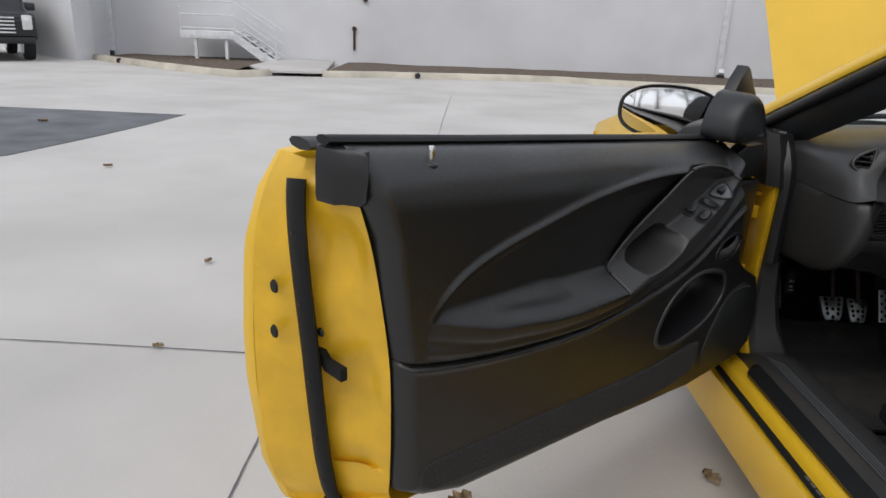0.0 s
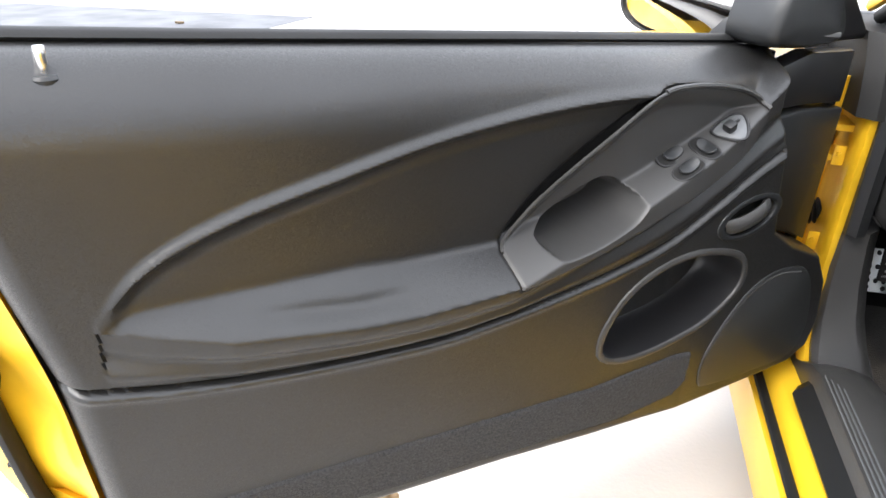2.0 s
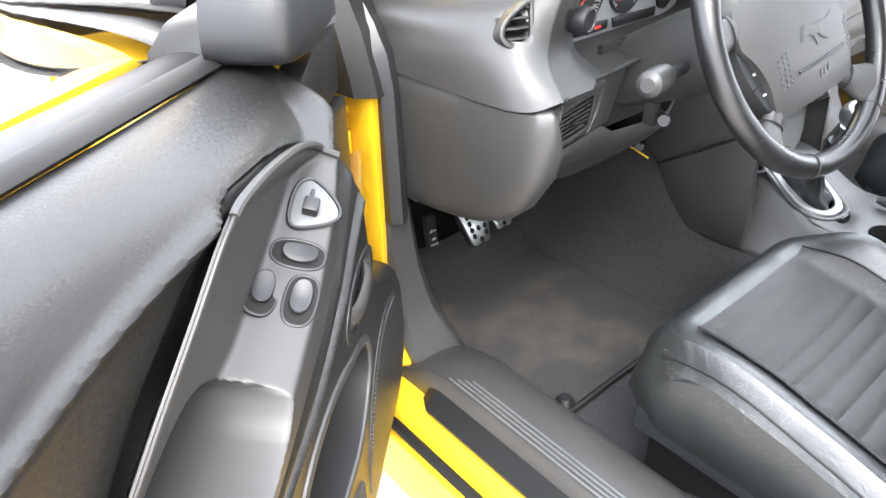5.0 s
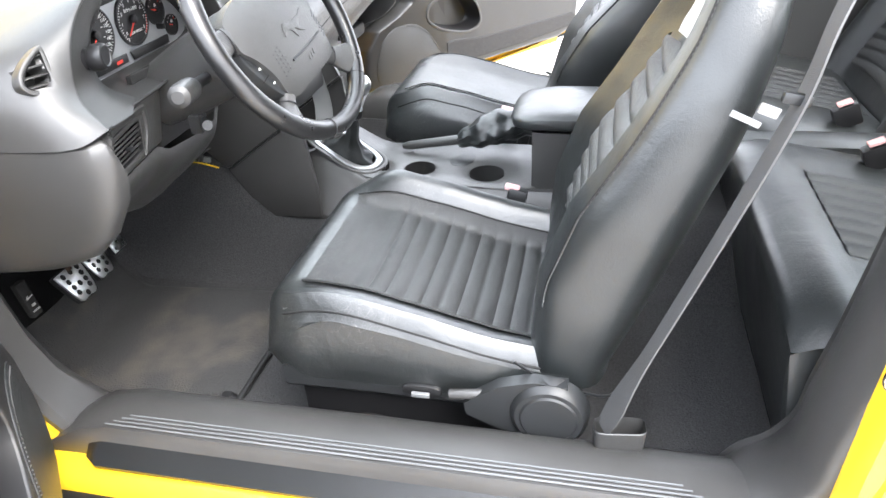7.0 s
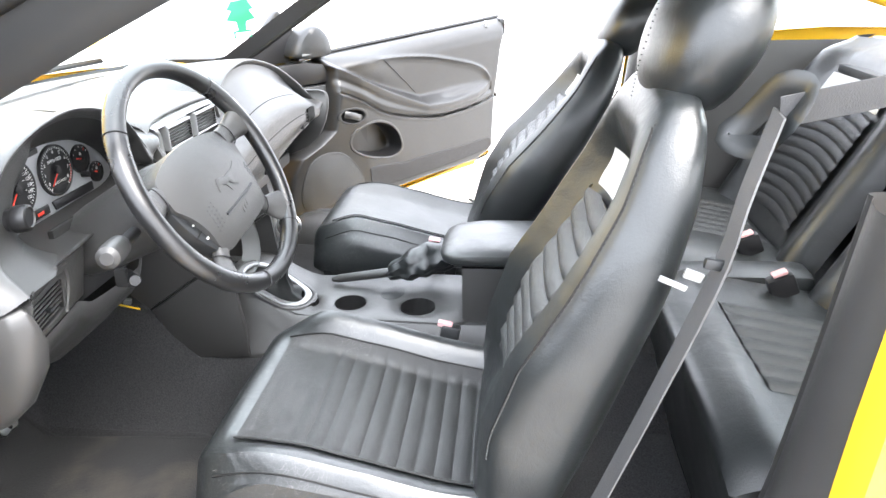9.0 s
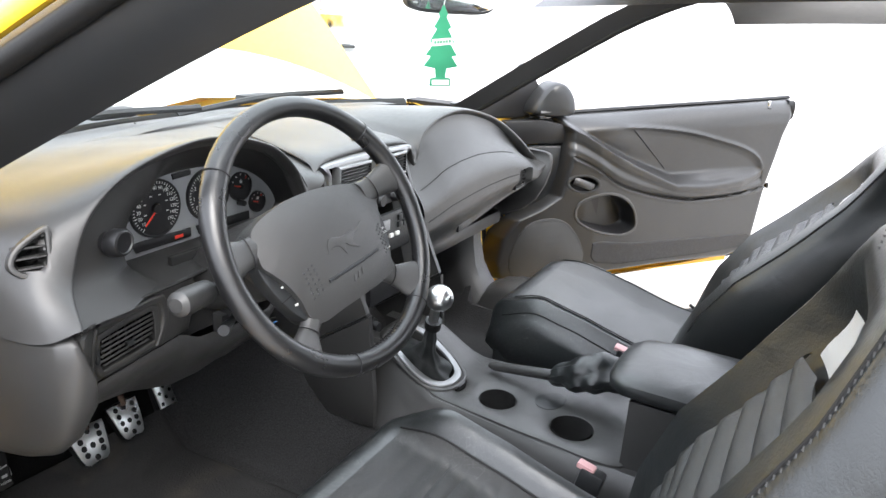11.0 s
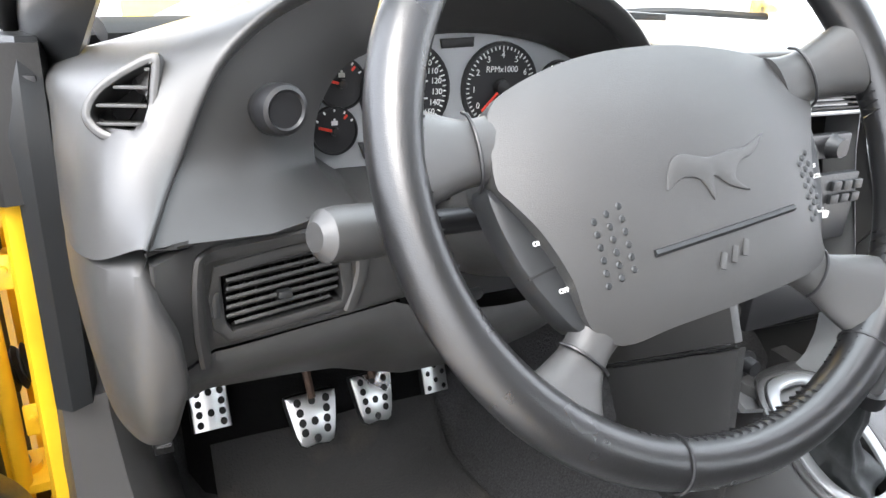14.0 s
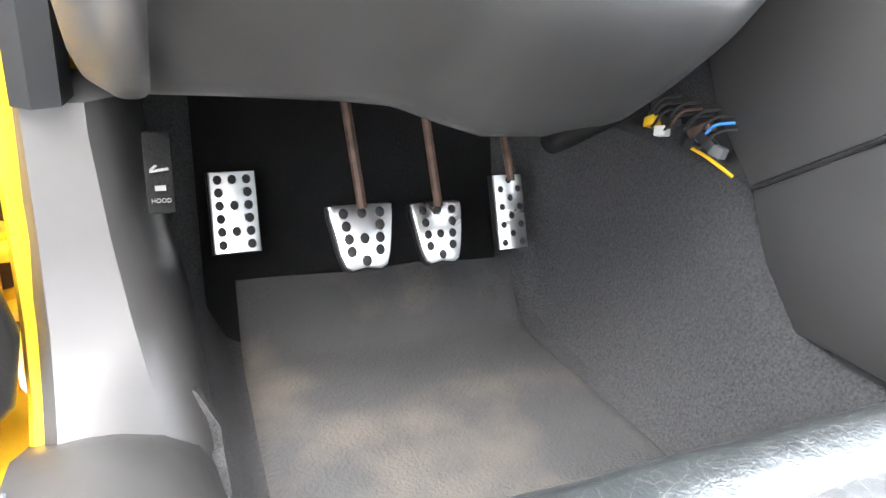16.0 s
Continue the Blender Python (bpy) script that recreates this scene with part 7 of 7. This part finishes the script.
# ---- seats ----
def front_seat(s, cx, dy, recline=0.0):
    lab = "worn black leather bucket seat with pleated centre" if s < 0 else "black leather passenger bucket seat with grey centre"
    seat = thing("front_seat", cx, -0.7 + dy, 0.3, lab, "car seat", "front seats")
    M = Matrix.Translation((cx, dy, 0)) @ Matrix.Diagonal((-s, 1, 1, 1))
    HINGE = Matrix.Translation((0, -0.98, 0.50))
    MB = M @ HINGE @ pose(0, 0, 0, recline) @ HINGE.inverted()
    HW = 0.222

    def front_drop(y):
        return 0.050 * (1 - math.sqrt(max(0.0, 1 - (1 - min(1, max(0, (-0.456 - y) / 0.036))) ** 2)))

    def base_top(x, y):
        """Cushion height: falls to the rear, with a high bolster beside the tunnel."""
        q = abs(x) / HW
        f = smoothstep(-0.475, -0.60, y)
        z = 0.560 - 0.080 * smoothstep(-0.53, -0.95, y)
        high = (0.060 if s < 0 else 0.038) if x > 0 else 0.022
        z += high * smoothstep(0.58, 0.84, q) * smoothstep(-0.46, -0.60, y) - 0.014 * (1 - q * q) * f
        z -= (0.040 if x < 0 else 0.05) * smoothstep(0.84, 1.0, q) ** 2
        return z + 0.0022 * noise.noise(Vector((x * 16, y * 16, 0.3)))

    def ring(y):
        e = smoothstep(-0.455, -0.53, y)
        hw = HW * (0.86 + 0.14 * math.sqrt(e)) * (1 - 0.02 * smoothstep(-0.8, -0.95, y))
        drop = front_drop(y)
        pts = []
        for i in range(49):
            x = -hw + 2 * hw * i / 48
            pts.append(Vector((x * 0.97, y, base_top(x * HW / hw, y) - drop)))
        lo = 0.44 - 0.02 * e
        side = []
        for k in range(1, 9):
            q = k / 8
            zt = pts[-1].z
            side.append((hw * (1.0 + 0.035 * math.sin(math.pi * q)), zt + (lo - zt) * q))
        right = [Vector((x, y, z)) for x, z in side]
        left = [Vector((-x, y, z)) for x, z in reversed(side)]
        return left + pts + right
    ys = [-0.456, -0.457, -0.459, -0.463, -0.468, -0.475, -0.485, -0.50, -0.52, -0.54] + [-0.56 - 0.015 * i for i in range(27)]
    part("cushion", loft([ring(y) for y in ys]), WORN, seat, "creased black leather seat cushion", m=M)
    # pleated centre
    def ins(u, v):
        y = -0.515 - 0.40 * v
        x = (2 * u - 1) * (0.150 if s < 0 else 0.172)
        rip = smoothstep(-0.59, -0.62, y)
        z = base_top(x / 0.97, y) + 0.0035 + (0.0010 + 0.0032 * rip) * (1.0 if s < 0 else 0.06) * abs(math.sin((y + 0.59) / 0.029 * math.pi)) ** 0.5 * (1 - smoothstep(0.86, 1.0, abs(2 * u - 1)))
        return Vector((x, y, z - front_drop(y)))
    part("pleated_insert", sheet(ins, 30, 130), WORNPERF if s < 0 else PALEPERF, seat, "cracked perforated pleated centre panel" if s < 0 else "smooth grey perforated centre panel", m=M)
    for e in (-1, 1):
        part("piping", tube([ins(0.5 + 0.5 * e, v) + Vector((0, 0, 0.003)) for v in (i / 30 for i in range(31))], 0.0018, 6), RUBBER, seat, m=M)
        pp = [Vector((e * HW * 0.926, y, base_top(e * HW * 0.955, y) - front_drop(y))) for y in ys[7:]]
        part("piping", tube(pp, 0.0018, 6), RUBBER, seat, m=M)
        st = [box(0.0012, 0.004, 0.0012, 0, Matrix.Translation(p + Vector((-e * 0.007, 0.0, 0.005)))) for i, p in enumerate(spline(pp, 4))]
        tagged(part("stitching", merge(*st), STITCH, seat, m=M), kind="stuff")
    # lower side valance
    part("valance", loft([[Vector((x, y, z)) for x, z in ((-HW * 1.0, 0.445), (-HW * 1.01, 0.41), (-HW * 0.95, 0.395), (HW * 0.95, 0.395), (HW * 1.01, 0.41), (HW * 1.0, 0.445))] for y in (-0.49, -0.52, -0.88, -0.94)]), DARKPLASTIC, seat, m=M)
    # backrest
    FRONT = [(0.47, -0.880), (0.56, -0.880), (0.632, -0.885), (0.744, -0.925), (0.835, -0.985), (0.954, -1.055), (1.04, -1.092), (1.075, -1.115)]
    BACK = [(0.47, -1.015), (0.56, -1.052), (0.632, -1.080), (0.744, -1.118), (0.835, -1.150), (0.954, -1.178), (1.04, -1.185), (1.075, -1.175)]
    WID = [(0.47, 0.218), (0.60, 0.228), (0.75, 0.232), (0.88, 0.220), (0.97, 0.195), (1.04, 0.160), (1.075, 0.125)]

    def back_ring(z):
        f, b, w = interp(z, FRONT), interp(z, BACK), interp(z, WID)
        mid = 0.072 * smoothstep(0.47, 0.6, z) * (1 - smoothstep(0.93, 1.05, z))
        pts = []
        for i in range(40):
            t = 2 * math.pi * i / 40
            cx_, cy_ = math.cos(t), math.sin(t)
            x = math.copysign(abs(cx_) ** 0.55, cx_) * w
            q = math.copysign(abs(cy_) ** 0.6, cy_)
            yc, h = (f + b) / 2, (f - b) / 2
            y = yc + q * h
            if cy_ > 0:
                y -= mid * (1 - smoothstep(0.42, 0.78, abs(x) / w))
            pts.append(Vector((x, y, z)))
        return pts
    zs = [0.455] + [0.47 + 0.0275 * i for i in range(22)] + [1.066, 1.073]
    rings = [back_ring(z) for z in zs]
    last = rings[-1]
    cen = sum(last, Vector()) / len(last)
    for s_, dz in ((0.8, 0.010), (0.45, 0.016)):
        rings.append([Vector((cen.x + (p.x - cen.x) * s_, cen.y + (p.y - cen.y) * s_, 1.073 + dz)) for p in last])
    part("backrest", loft(rings), LEATHER, seat, "black leather backrest with side bolsters", m=MB)

    def bins(u, v):
        z = 0.60 + 0.30 * v
        w = interp(z, WID) * 0.49
        x = (2 * u - 1) * w
        f = interp(z, FRONT)
        mid = 0.072 * (1 - smoothstep(0.93, 1.05, z))
        curve = 0.010 * (2 * u - 1) ** 2
        return Vector((x, f - mid + 0.010 + curve + 0.004 + 0.013 * abs(math.sin((z - 0.6 - 0.02 * (2 * u - 1) ** 2) / 0.033 * math.pi)) ** 0.6 * (1 - smoothstep(0.85, 1.0, abs(2 * u - 1))), z))
    part("pleated_back", sheet(bins, 24, 110), PERF, seat, "pleated perforated back panel", m=MB)

    def band(u, v):
        z = 0.902 + 0.062 * v
        w = interp(z, WID) * 0.46
        f = interp(z, FRONT)
        mid = 0.072 * (1 - smoothstep(0.93, 1.05, z))
        return Vector(((2 * u - 1) * w, f - mid + 0.012 + 0.012 * (2 * u - 1) ** 2 - 0.006 * (2 * v - 1) ** 2, z))
    part("upper_band", sheet(band, 20, 8), GREYLEATHER, seat, "smooth pale grey leather band", m=MB)
    for e in (-1, 1):
        line = []
        for z in (0.60 + 0.02 * i for i in range(23)):
            w = interp(z, WID)
            fy, by = interp(z, FRONT), interp(z, BACK)
            line.append(Vector((e * w * 0.90, (fy + by) / 2 + 0.709 * (fy - by) / 2 + 0.001, z)))
        line.append(Vector((e * 0.09, interp(1.06, FRONT) - 0.02, 1.07)))
        part("back_seam", tube(line, 0.0020, 6), RUBBER, seat, m=MB)
        st = [box(0.0012, 0.0012, 0.004, 0, Matrix.Translation(p + Vector((e * 0.007, 0.0, 0)))) for p in spline(line, 3)]
        tagged(part("stitching", merge(*st), STITCH, seat, m=MB), kind="stuff")
    # head restraint
    rings = []
    for i in range(13):
        t = i / 12
        z = 1.055 + 0.185 * t
        k = math.sin(math.pi * (0.12 + 0.82 * t)) ** 0.45
        rings.append([Vector((p.x, -1.165 - 0.05 * t + p.y, z)) for p in oval(0, 0, 0.128 * k, 0.070 * k, 32, 0, 2.6)])
    hr = part("head_restraint", loft(rings), LEATHER, seat, "padded black leather head restraint", m=MB)
    part("stitching", merge(*[box(0.003, 0.0016, 0.0014, 0, Matrix.Translation(q)) for q in spline([Vector((-0.075, -1.09, 1.075)), Vector((-0.085, -1.095, 1.12)), Vector((-0.085, -1.11, 1.18)), Vector((-0.07, -1.12, 1.22))], 8)]), STITCH, hr, m=MB)
    # belt guide loop on the shoulder, outer side (-x before mirroring for the driver)
    loop = spline([Vector(p) for p in ((-0.13, -1.20, 1.035), (-0.165, -1.225, 1.03), (-0.195, -1.245, 1.065), (-0.19, -1.26, 1.10), (-0.165, -1.24, 1.10), (-0.14, -1.22, 1.06))], 5, True)
    part("belt_loop", tube(loop, (0.004, 0.016), 8, True, flat=(0, 0.4, 1)), LEATHER, seat, "leather belt guide loop", m=MB)
    # recliner and controls
    rec = part("recliner_cover", merge(lathe([(0.0, 0.030), (0.040, 0.0295), (0.043, 0.027), (0.050, 0.027), (0.057, 0.020), (0.060, 0.0)], 36, frame_of((-0.240, -0.925, 0.434), (0, 1, 0), (0, 0, 1), (-1, 0, 0))), loft([[Vector((-0.235 - w, y, z)) for y, z in ((-0.800, 0.418), (-0.798, 0.440), (-0.850, 0.478), (-0.90, 0.493), (-0.95, 0.490), (-0.97, 0.40), (-0.90, 0.378), (-0.85, 0.395))] for w in (0.0, 0.016, 0.022)])), DARKPLASTIC, seat, "round black recliner cover", m=M)
    part("recline_lever", tube(spline([(-0.240, -0.855, 0.448), (-0.248, -0.815, 0.452), (-0.248, -0.775, 0.446)], 4), [(0.008, 0.007)] * 9, 10), PLASTIC, seat, m=M)
    sw = part("seat_switch", plate(oval(0, 0, 0.032, 0.012, 20, 0, 3), depth=0.008, round_edge=0.003), BLACK, seat, m=M @ frame_of((-0.232, -0.725, 0.428), (0, -1, 0), (0, 0, 1), (-1, 0, 0)))
    part("paddle", box(0.03, 0.008, 0.008, 0.003), SILVER, sw, m=M @ frame_of((-0.238, -0.725, 0.428), (0, -1, 0), (0, 0, 1), (-1, 0, 0)))
    part("hinge_strip", tube(spline([(-0.228, -0.87, 0.505), (-0.235, -0.92, 0.480), (-0.235, -1.0, 0.462), (-0.215, -1.03, 0.470)], 5), (0.002, 0.005), 8), DARKPLASTIC, seat, m=M)
    for x in (-0.17, 0.17):
        part("seat_rail", span(x - 0.02, x + 0.02, -0.95, -0.50, 0.26, 0.40, 0.006), BLACK, seat, m=M)
    # buckle on the tunnel side
    bk = part("belt_buckle", box(0.028, 0.040, 0.062, 0.006, pose(0.246, -0.815, 0.520, 12, 8, 0)), DARKPLASTIC, seat, "black belt buckle with faded release button", m=M)
    part("release_button", box(0.020, 0.030, 0.010, 0.003, pose(0.250, -0.808, 0.552, 12, 8, 0)), PINK, bk, m=M)
    part("buckle_stalk", box(0.024, 0.03, 0.16, 0.006, pose(0.236, -0.84, 0.42, 12, 8, 0)), BLACK, seat, m=M)
    return seat


front_seat(-1, -0.470, 0.0)
front_seat(1, 0.480, 0.07, 12.0)


def rear_seat():
    r = thing("rear_bench", 0, -1.5, 0.3, "black leather rear bench with two pleated buckets", "car seat")
    for s in (-1, 1):
        M = Matrix.Translation((s * 0.355, 0, 0))

        def cush(u, v):
            y = -1.235 - 0.36 * max(0, (v - 0.35) / 0.65)
            x = (2 * u - 1) * 0.345
            q = abs(2 * u - 1)
            if v < 0.35:
                k = v / 0.35
                return Vector((x * (0.9 + 0.1 * k), -1.285 + 0.05 * math.sin(k * 1.57), 0.29 + 0.305 * k - 0.02 * q ** 4 * k))
            k = (v - 0.35) / 0.65
            z = 0.595 + 0.035 * math.sin(min(1, k * 4) * 1.57) - 0.055 * k - 0.02 * (1 - q * q) * k - 0.03 * q ** 6
            return Vector((x, y, z))
        part("cushion", sheet(cush, 40, 44), LEATHER, r, m=M)

        for e in (0.0, 1.0):
            part("cushion_side", sheet(lambda u, v: cush(e, u).lerp(Vector((cush(e, u).x * 0.985, min(-1.27, cush(e, u).y), 0.285)), v) + Vector(((2 * e - 1) * 0.012 * math.sin(math.pi * v), 0, 0)), 30, 8), LEATHER, r, m=M)

        def ci(u, v):
            p = cush(0.28 + 0.44 * u, 0.55 + 0.42 * v)
            return p + Vector((0, 0, 0.001 + 0.003 * abs(math.sin(u * 14 * math.pi / 2))))
        part("pleated_insert", sheet(ci, 60, 24), PERF, r, m=M)

        def bk(u, v):
            z = 0.52 + 0.50 * v
            q = abs(2 * u - 1)
            x = (2 * u - 1) * (0.315 - 0.05 * smoothstep(0.75, 1.0, v))
            y = -1.56 - 0.26 * v - 0.03 * (1 - q * q) + 0.03 * smoothstep(0.5, 0.8, q) * (1 - smoothstep(0.8, 1.0, q)) - 0.06 * smoothstep(0.9, 1.0, v) ** 2 - 0.05 * smoothstep(0.92, 1.0, q)
            return Vector((x, y, z))
        part("backrest", sheet(bk, 40, 40), LEATHER, r, m=M)

        def bi(u, v):
            p = bk(0.25 + 0.5 * u, 0.16 + 0.56 * v)
            return p + Vector((0, 0.008 + 0.005 * abs(math.sin((v * 11 + 0.5 * (2 * u - 1) ** 2) * math.pi)) ** 0.6, 0))
        part("pleated_back", sheet(bi, 24, 110), PERF, r, m=M)
        part("upper_band", sheet(lambda u, v: bk(0.25 + 0.5 * u, 0.735 + 0.10 * v) + Vector((0, 0.010, 0)), 16, 8), GREYLEATHER, r, "smooth pale grey leather band", m=M)
        bkl = part("rear_buckle", box(0.03, 0.055, 0.05, 0.008, pose(-s * 0.245, -1.50, 0.60, -25)), BLACK, r, "black rear belt buckle", m=M)
        part("release_button", box(0.022, 0.03, 0.006, 0.002, pose(-s * 0.245, -1.49, 0.628, -25)), PINK, bkl, m=M)
    part("divider", span(-0.05, 0.05, -1.60, -1.262, 0.30, 0.592, 0.025), LEATHER, r)
    part("seat_base", span(-0.64, 0.64, -1.62, -1.28, 0.26, 0.52, 0.02), CARPET, r)
    part("back_base", span(-0.66, 0.66, -1.98, -1.80, 0.30, 0.96, 0.02), DARKPLASTIC, r)


rear_seat()


def belts():
    for s in (-1, 1):
        b = thing("seat_belt", s * 0.74, -1.02, 0.45, "grey seat belt webbing with chrome tongue and floor cover", "seat belt", "seat belts")
        M = Matrix.Diagonal((1, 1, 1, 1)) if s < 0 else Matrix.Diagonal((-1, 1, 1, 1))
        run = spline([Vector(p) for p in ((-0.742, -1.003, 0.435), (-0.742, -1.046, 0.56), (-0.738, -1.110, 0.74), (-0.735, -1.168, 0.915), (-0.715, -1.192, 1.00), (-0.655, -1.235, 1.075))], 8)
        rings = []
        for i, p in enumerate(run):
            q = i / (len(run) - 1)
            f = radians(66 + 28 * smoothstep(0.0, 0.24, q))
            wd, td = Vector((math.sin(f), math.cos(f), 0.08)) * (0.0225 - 0.006 * math.exp(-(q / 0.05) ** 2)), Vector((math.cos(f), -math.sin(f), 0)) * 0.0012
            rings.append([p + wd + td, p + wd - td, p - wd - td, p - wd + td])
        part("webbing", loft(rings), WEBBING, b, m=M)
        run = spline([Vector(p) for p in ((-0.655, -1.235, 1.075), (-0.66, -1.42, 1.115), (-0.67, -1.62, 1.16), (-0.69, -1.80, 1.20))], 8)
        part("shoulder_webbing", tube(run, (0.0012, 0.023), 6, flat=(1, 0.1, 0.3)), WEBBING, b, m=M)
        rt = part("tongue", merge(box(0.005, 0.022, 0.012, 0.002, pose(-0.741, -1.140, 0.913, 20)), box(0.003, 0.034, 0.007, 0.001, pose(-0.743, -1.118, 0.904, 24))), SILVER, b, "bright metal belt tongue", m=M)
        part("grip", box(0.010, 0.030, 0.013, 0.004, pose(-0.738, -1.165, 0.925, 10)), DARKPLASTIC, rt, m=M)
        part("anchor_cover", loft([[Vector((p.x, p.y, z)) for p in oval(-0.743 + kx, -1.026, 0.014 + 0.006 * k, 0.034 + 0.004 * k, 28, 0.12, 5)] for z, k, kx in ((0.345, -0.3, 0.006), (0.38, 0.1, 0.004), (0.430, 0.4, 0.0), (0.444, 0.6, 0.0), (0.4455, 0.4, 0.0), (0.438, 0.2, 0.0), (0.40, 0.1, 0.0))]), PLASTIC, b, "grey plastic belt anchor cover", m=M)


belts()


# ---- small things ----
def freshener():
    x, y, z = -0.010, -0.382, 1.172
    t = thing("air_freshener", x, y, z, "green tree-shaped cardboard air freshener on a string", "air freshener")
    half = [(0.0, 0.075), (0.010, 0.055), (0.007, 0.052), (0.018, 0.034), (0.012, 0.030), (0.026, 0.008), (0.018, 0.004), (0.033, -0.016), (0.022, -0.018), (0.036, -0.036), (0.012, -0.040), (0.010, -0.056), (0.022, -0.058), (0.022, -0.072)]
    o = [Vector(p) for p in half] + [Vector((-a, b)) for a, b in reversed(half[1:])]
    m = frame_of((x, y, z), (0.83, -0.55, 0), (0, 0, 1), (-0.55, -0.83, 0))
    part("card", plate(o, depth=0.0015, round_edge=0.0004), GREEN, t, m=m)
    part("label_band", box(0.042, 0.012, 0.0006, 0, Matrix.Translation((0, 0.008, 0.0005)) @ pose(0, 0, 0, 0, 0, 6)), WHITEPLASTIC, t, m=m)
    part("base_label", box(0.036, 0.009, 0.0006, 0, Matrix.Translation((0, -0.065, 0.0005))), WHITEPLASTIC, t, m=m)
    part("print", merge(*[box(0.004, 0.005, 0.0004, 0, Matrix.Translation((-0.015 + 0.006 * i, 0.0065 + 0.0006 * i, 0.001))) for i in range(6)]), GREEN, t, m=m)
    part("string", tube([(0, 0.072, 0), (0.006, 0.12, 0.004), (0.01, 0.16, 0.0)], 0.0008, 5), WHITEPLASTIC, t, m=m)


freshener()


def rear_mirror():
    t = thing("rear_view_mirror", 0.045, -0.37, 1.25, "black framed rear-view mirror on the windscreen", "mirror")
    m = frame_of((0.045, -0.37, 1.262), Vector((0.96, -0.28, 0)).normalized(), (0, 0, 1), Vector((-0.28, -0.96, 0)).normalized())
    o = oval(0, 0, 0.118, 0.033, 36, 0, 4)
    part("housing", loft([[Vector((p.x * s, p.y * s, w)) for p in o] for s, w in ((0.6, -0.03), (0.95, -0.018), (1, 0), (0.97, 0.004))]), BLACK, t, m=m)
    part("glass", plate(inset(o, 0.006), depth=0.002, round_edge=0.0006, lift=lambda a, b: 0.0052), MIRROR, t, m=m)
    part("stem", tube([(0, 0, -0.02), (0, 0.02, -0.05), (0, 0.05, -0.06)], 0.008, 8), BLACK, t, m=m)


rear_mirror()


def striker():
    t = thing("door_striker", -0.86, -1.3, 0.68, "bright metal door striker loop on the shut face", "striker")
    part("loop", tube(spline([(-0.872, -1.305, 0.700), (-0.872, -1.275, 0.694), (-0.870, -1.275, 0.668), (-0.868, -1.305, 0.662)], 5), 0.0045, 10), CHROME, t)
    part("base", plate([Vector(p) for p in ((-0.015, -0.035), (0.015, -0.035), (0.018, 0.035), (-0.018, 0.035))], depth=0.004, round_edge=0.001), CHROME, t, m=frame_of((-0.862, -1.298, 0.682), (1, 0, 0), (0, -0.05, 1), (0, 1, 0)))


striker()
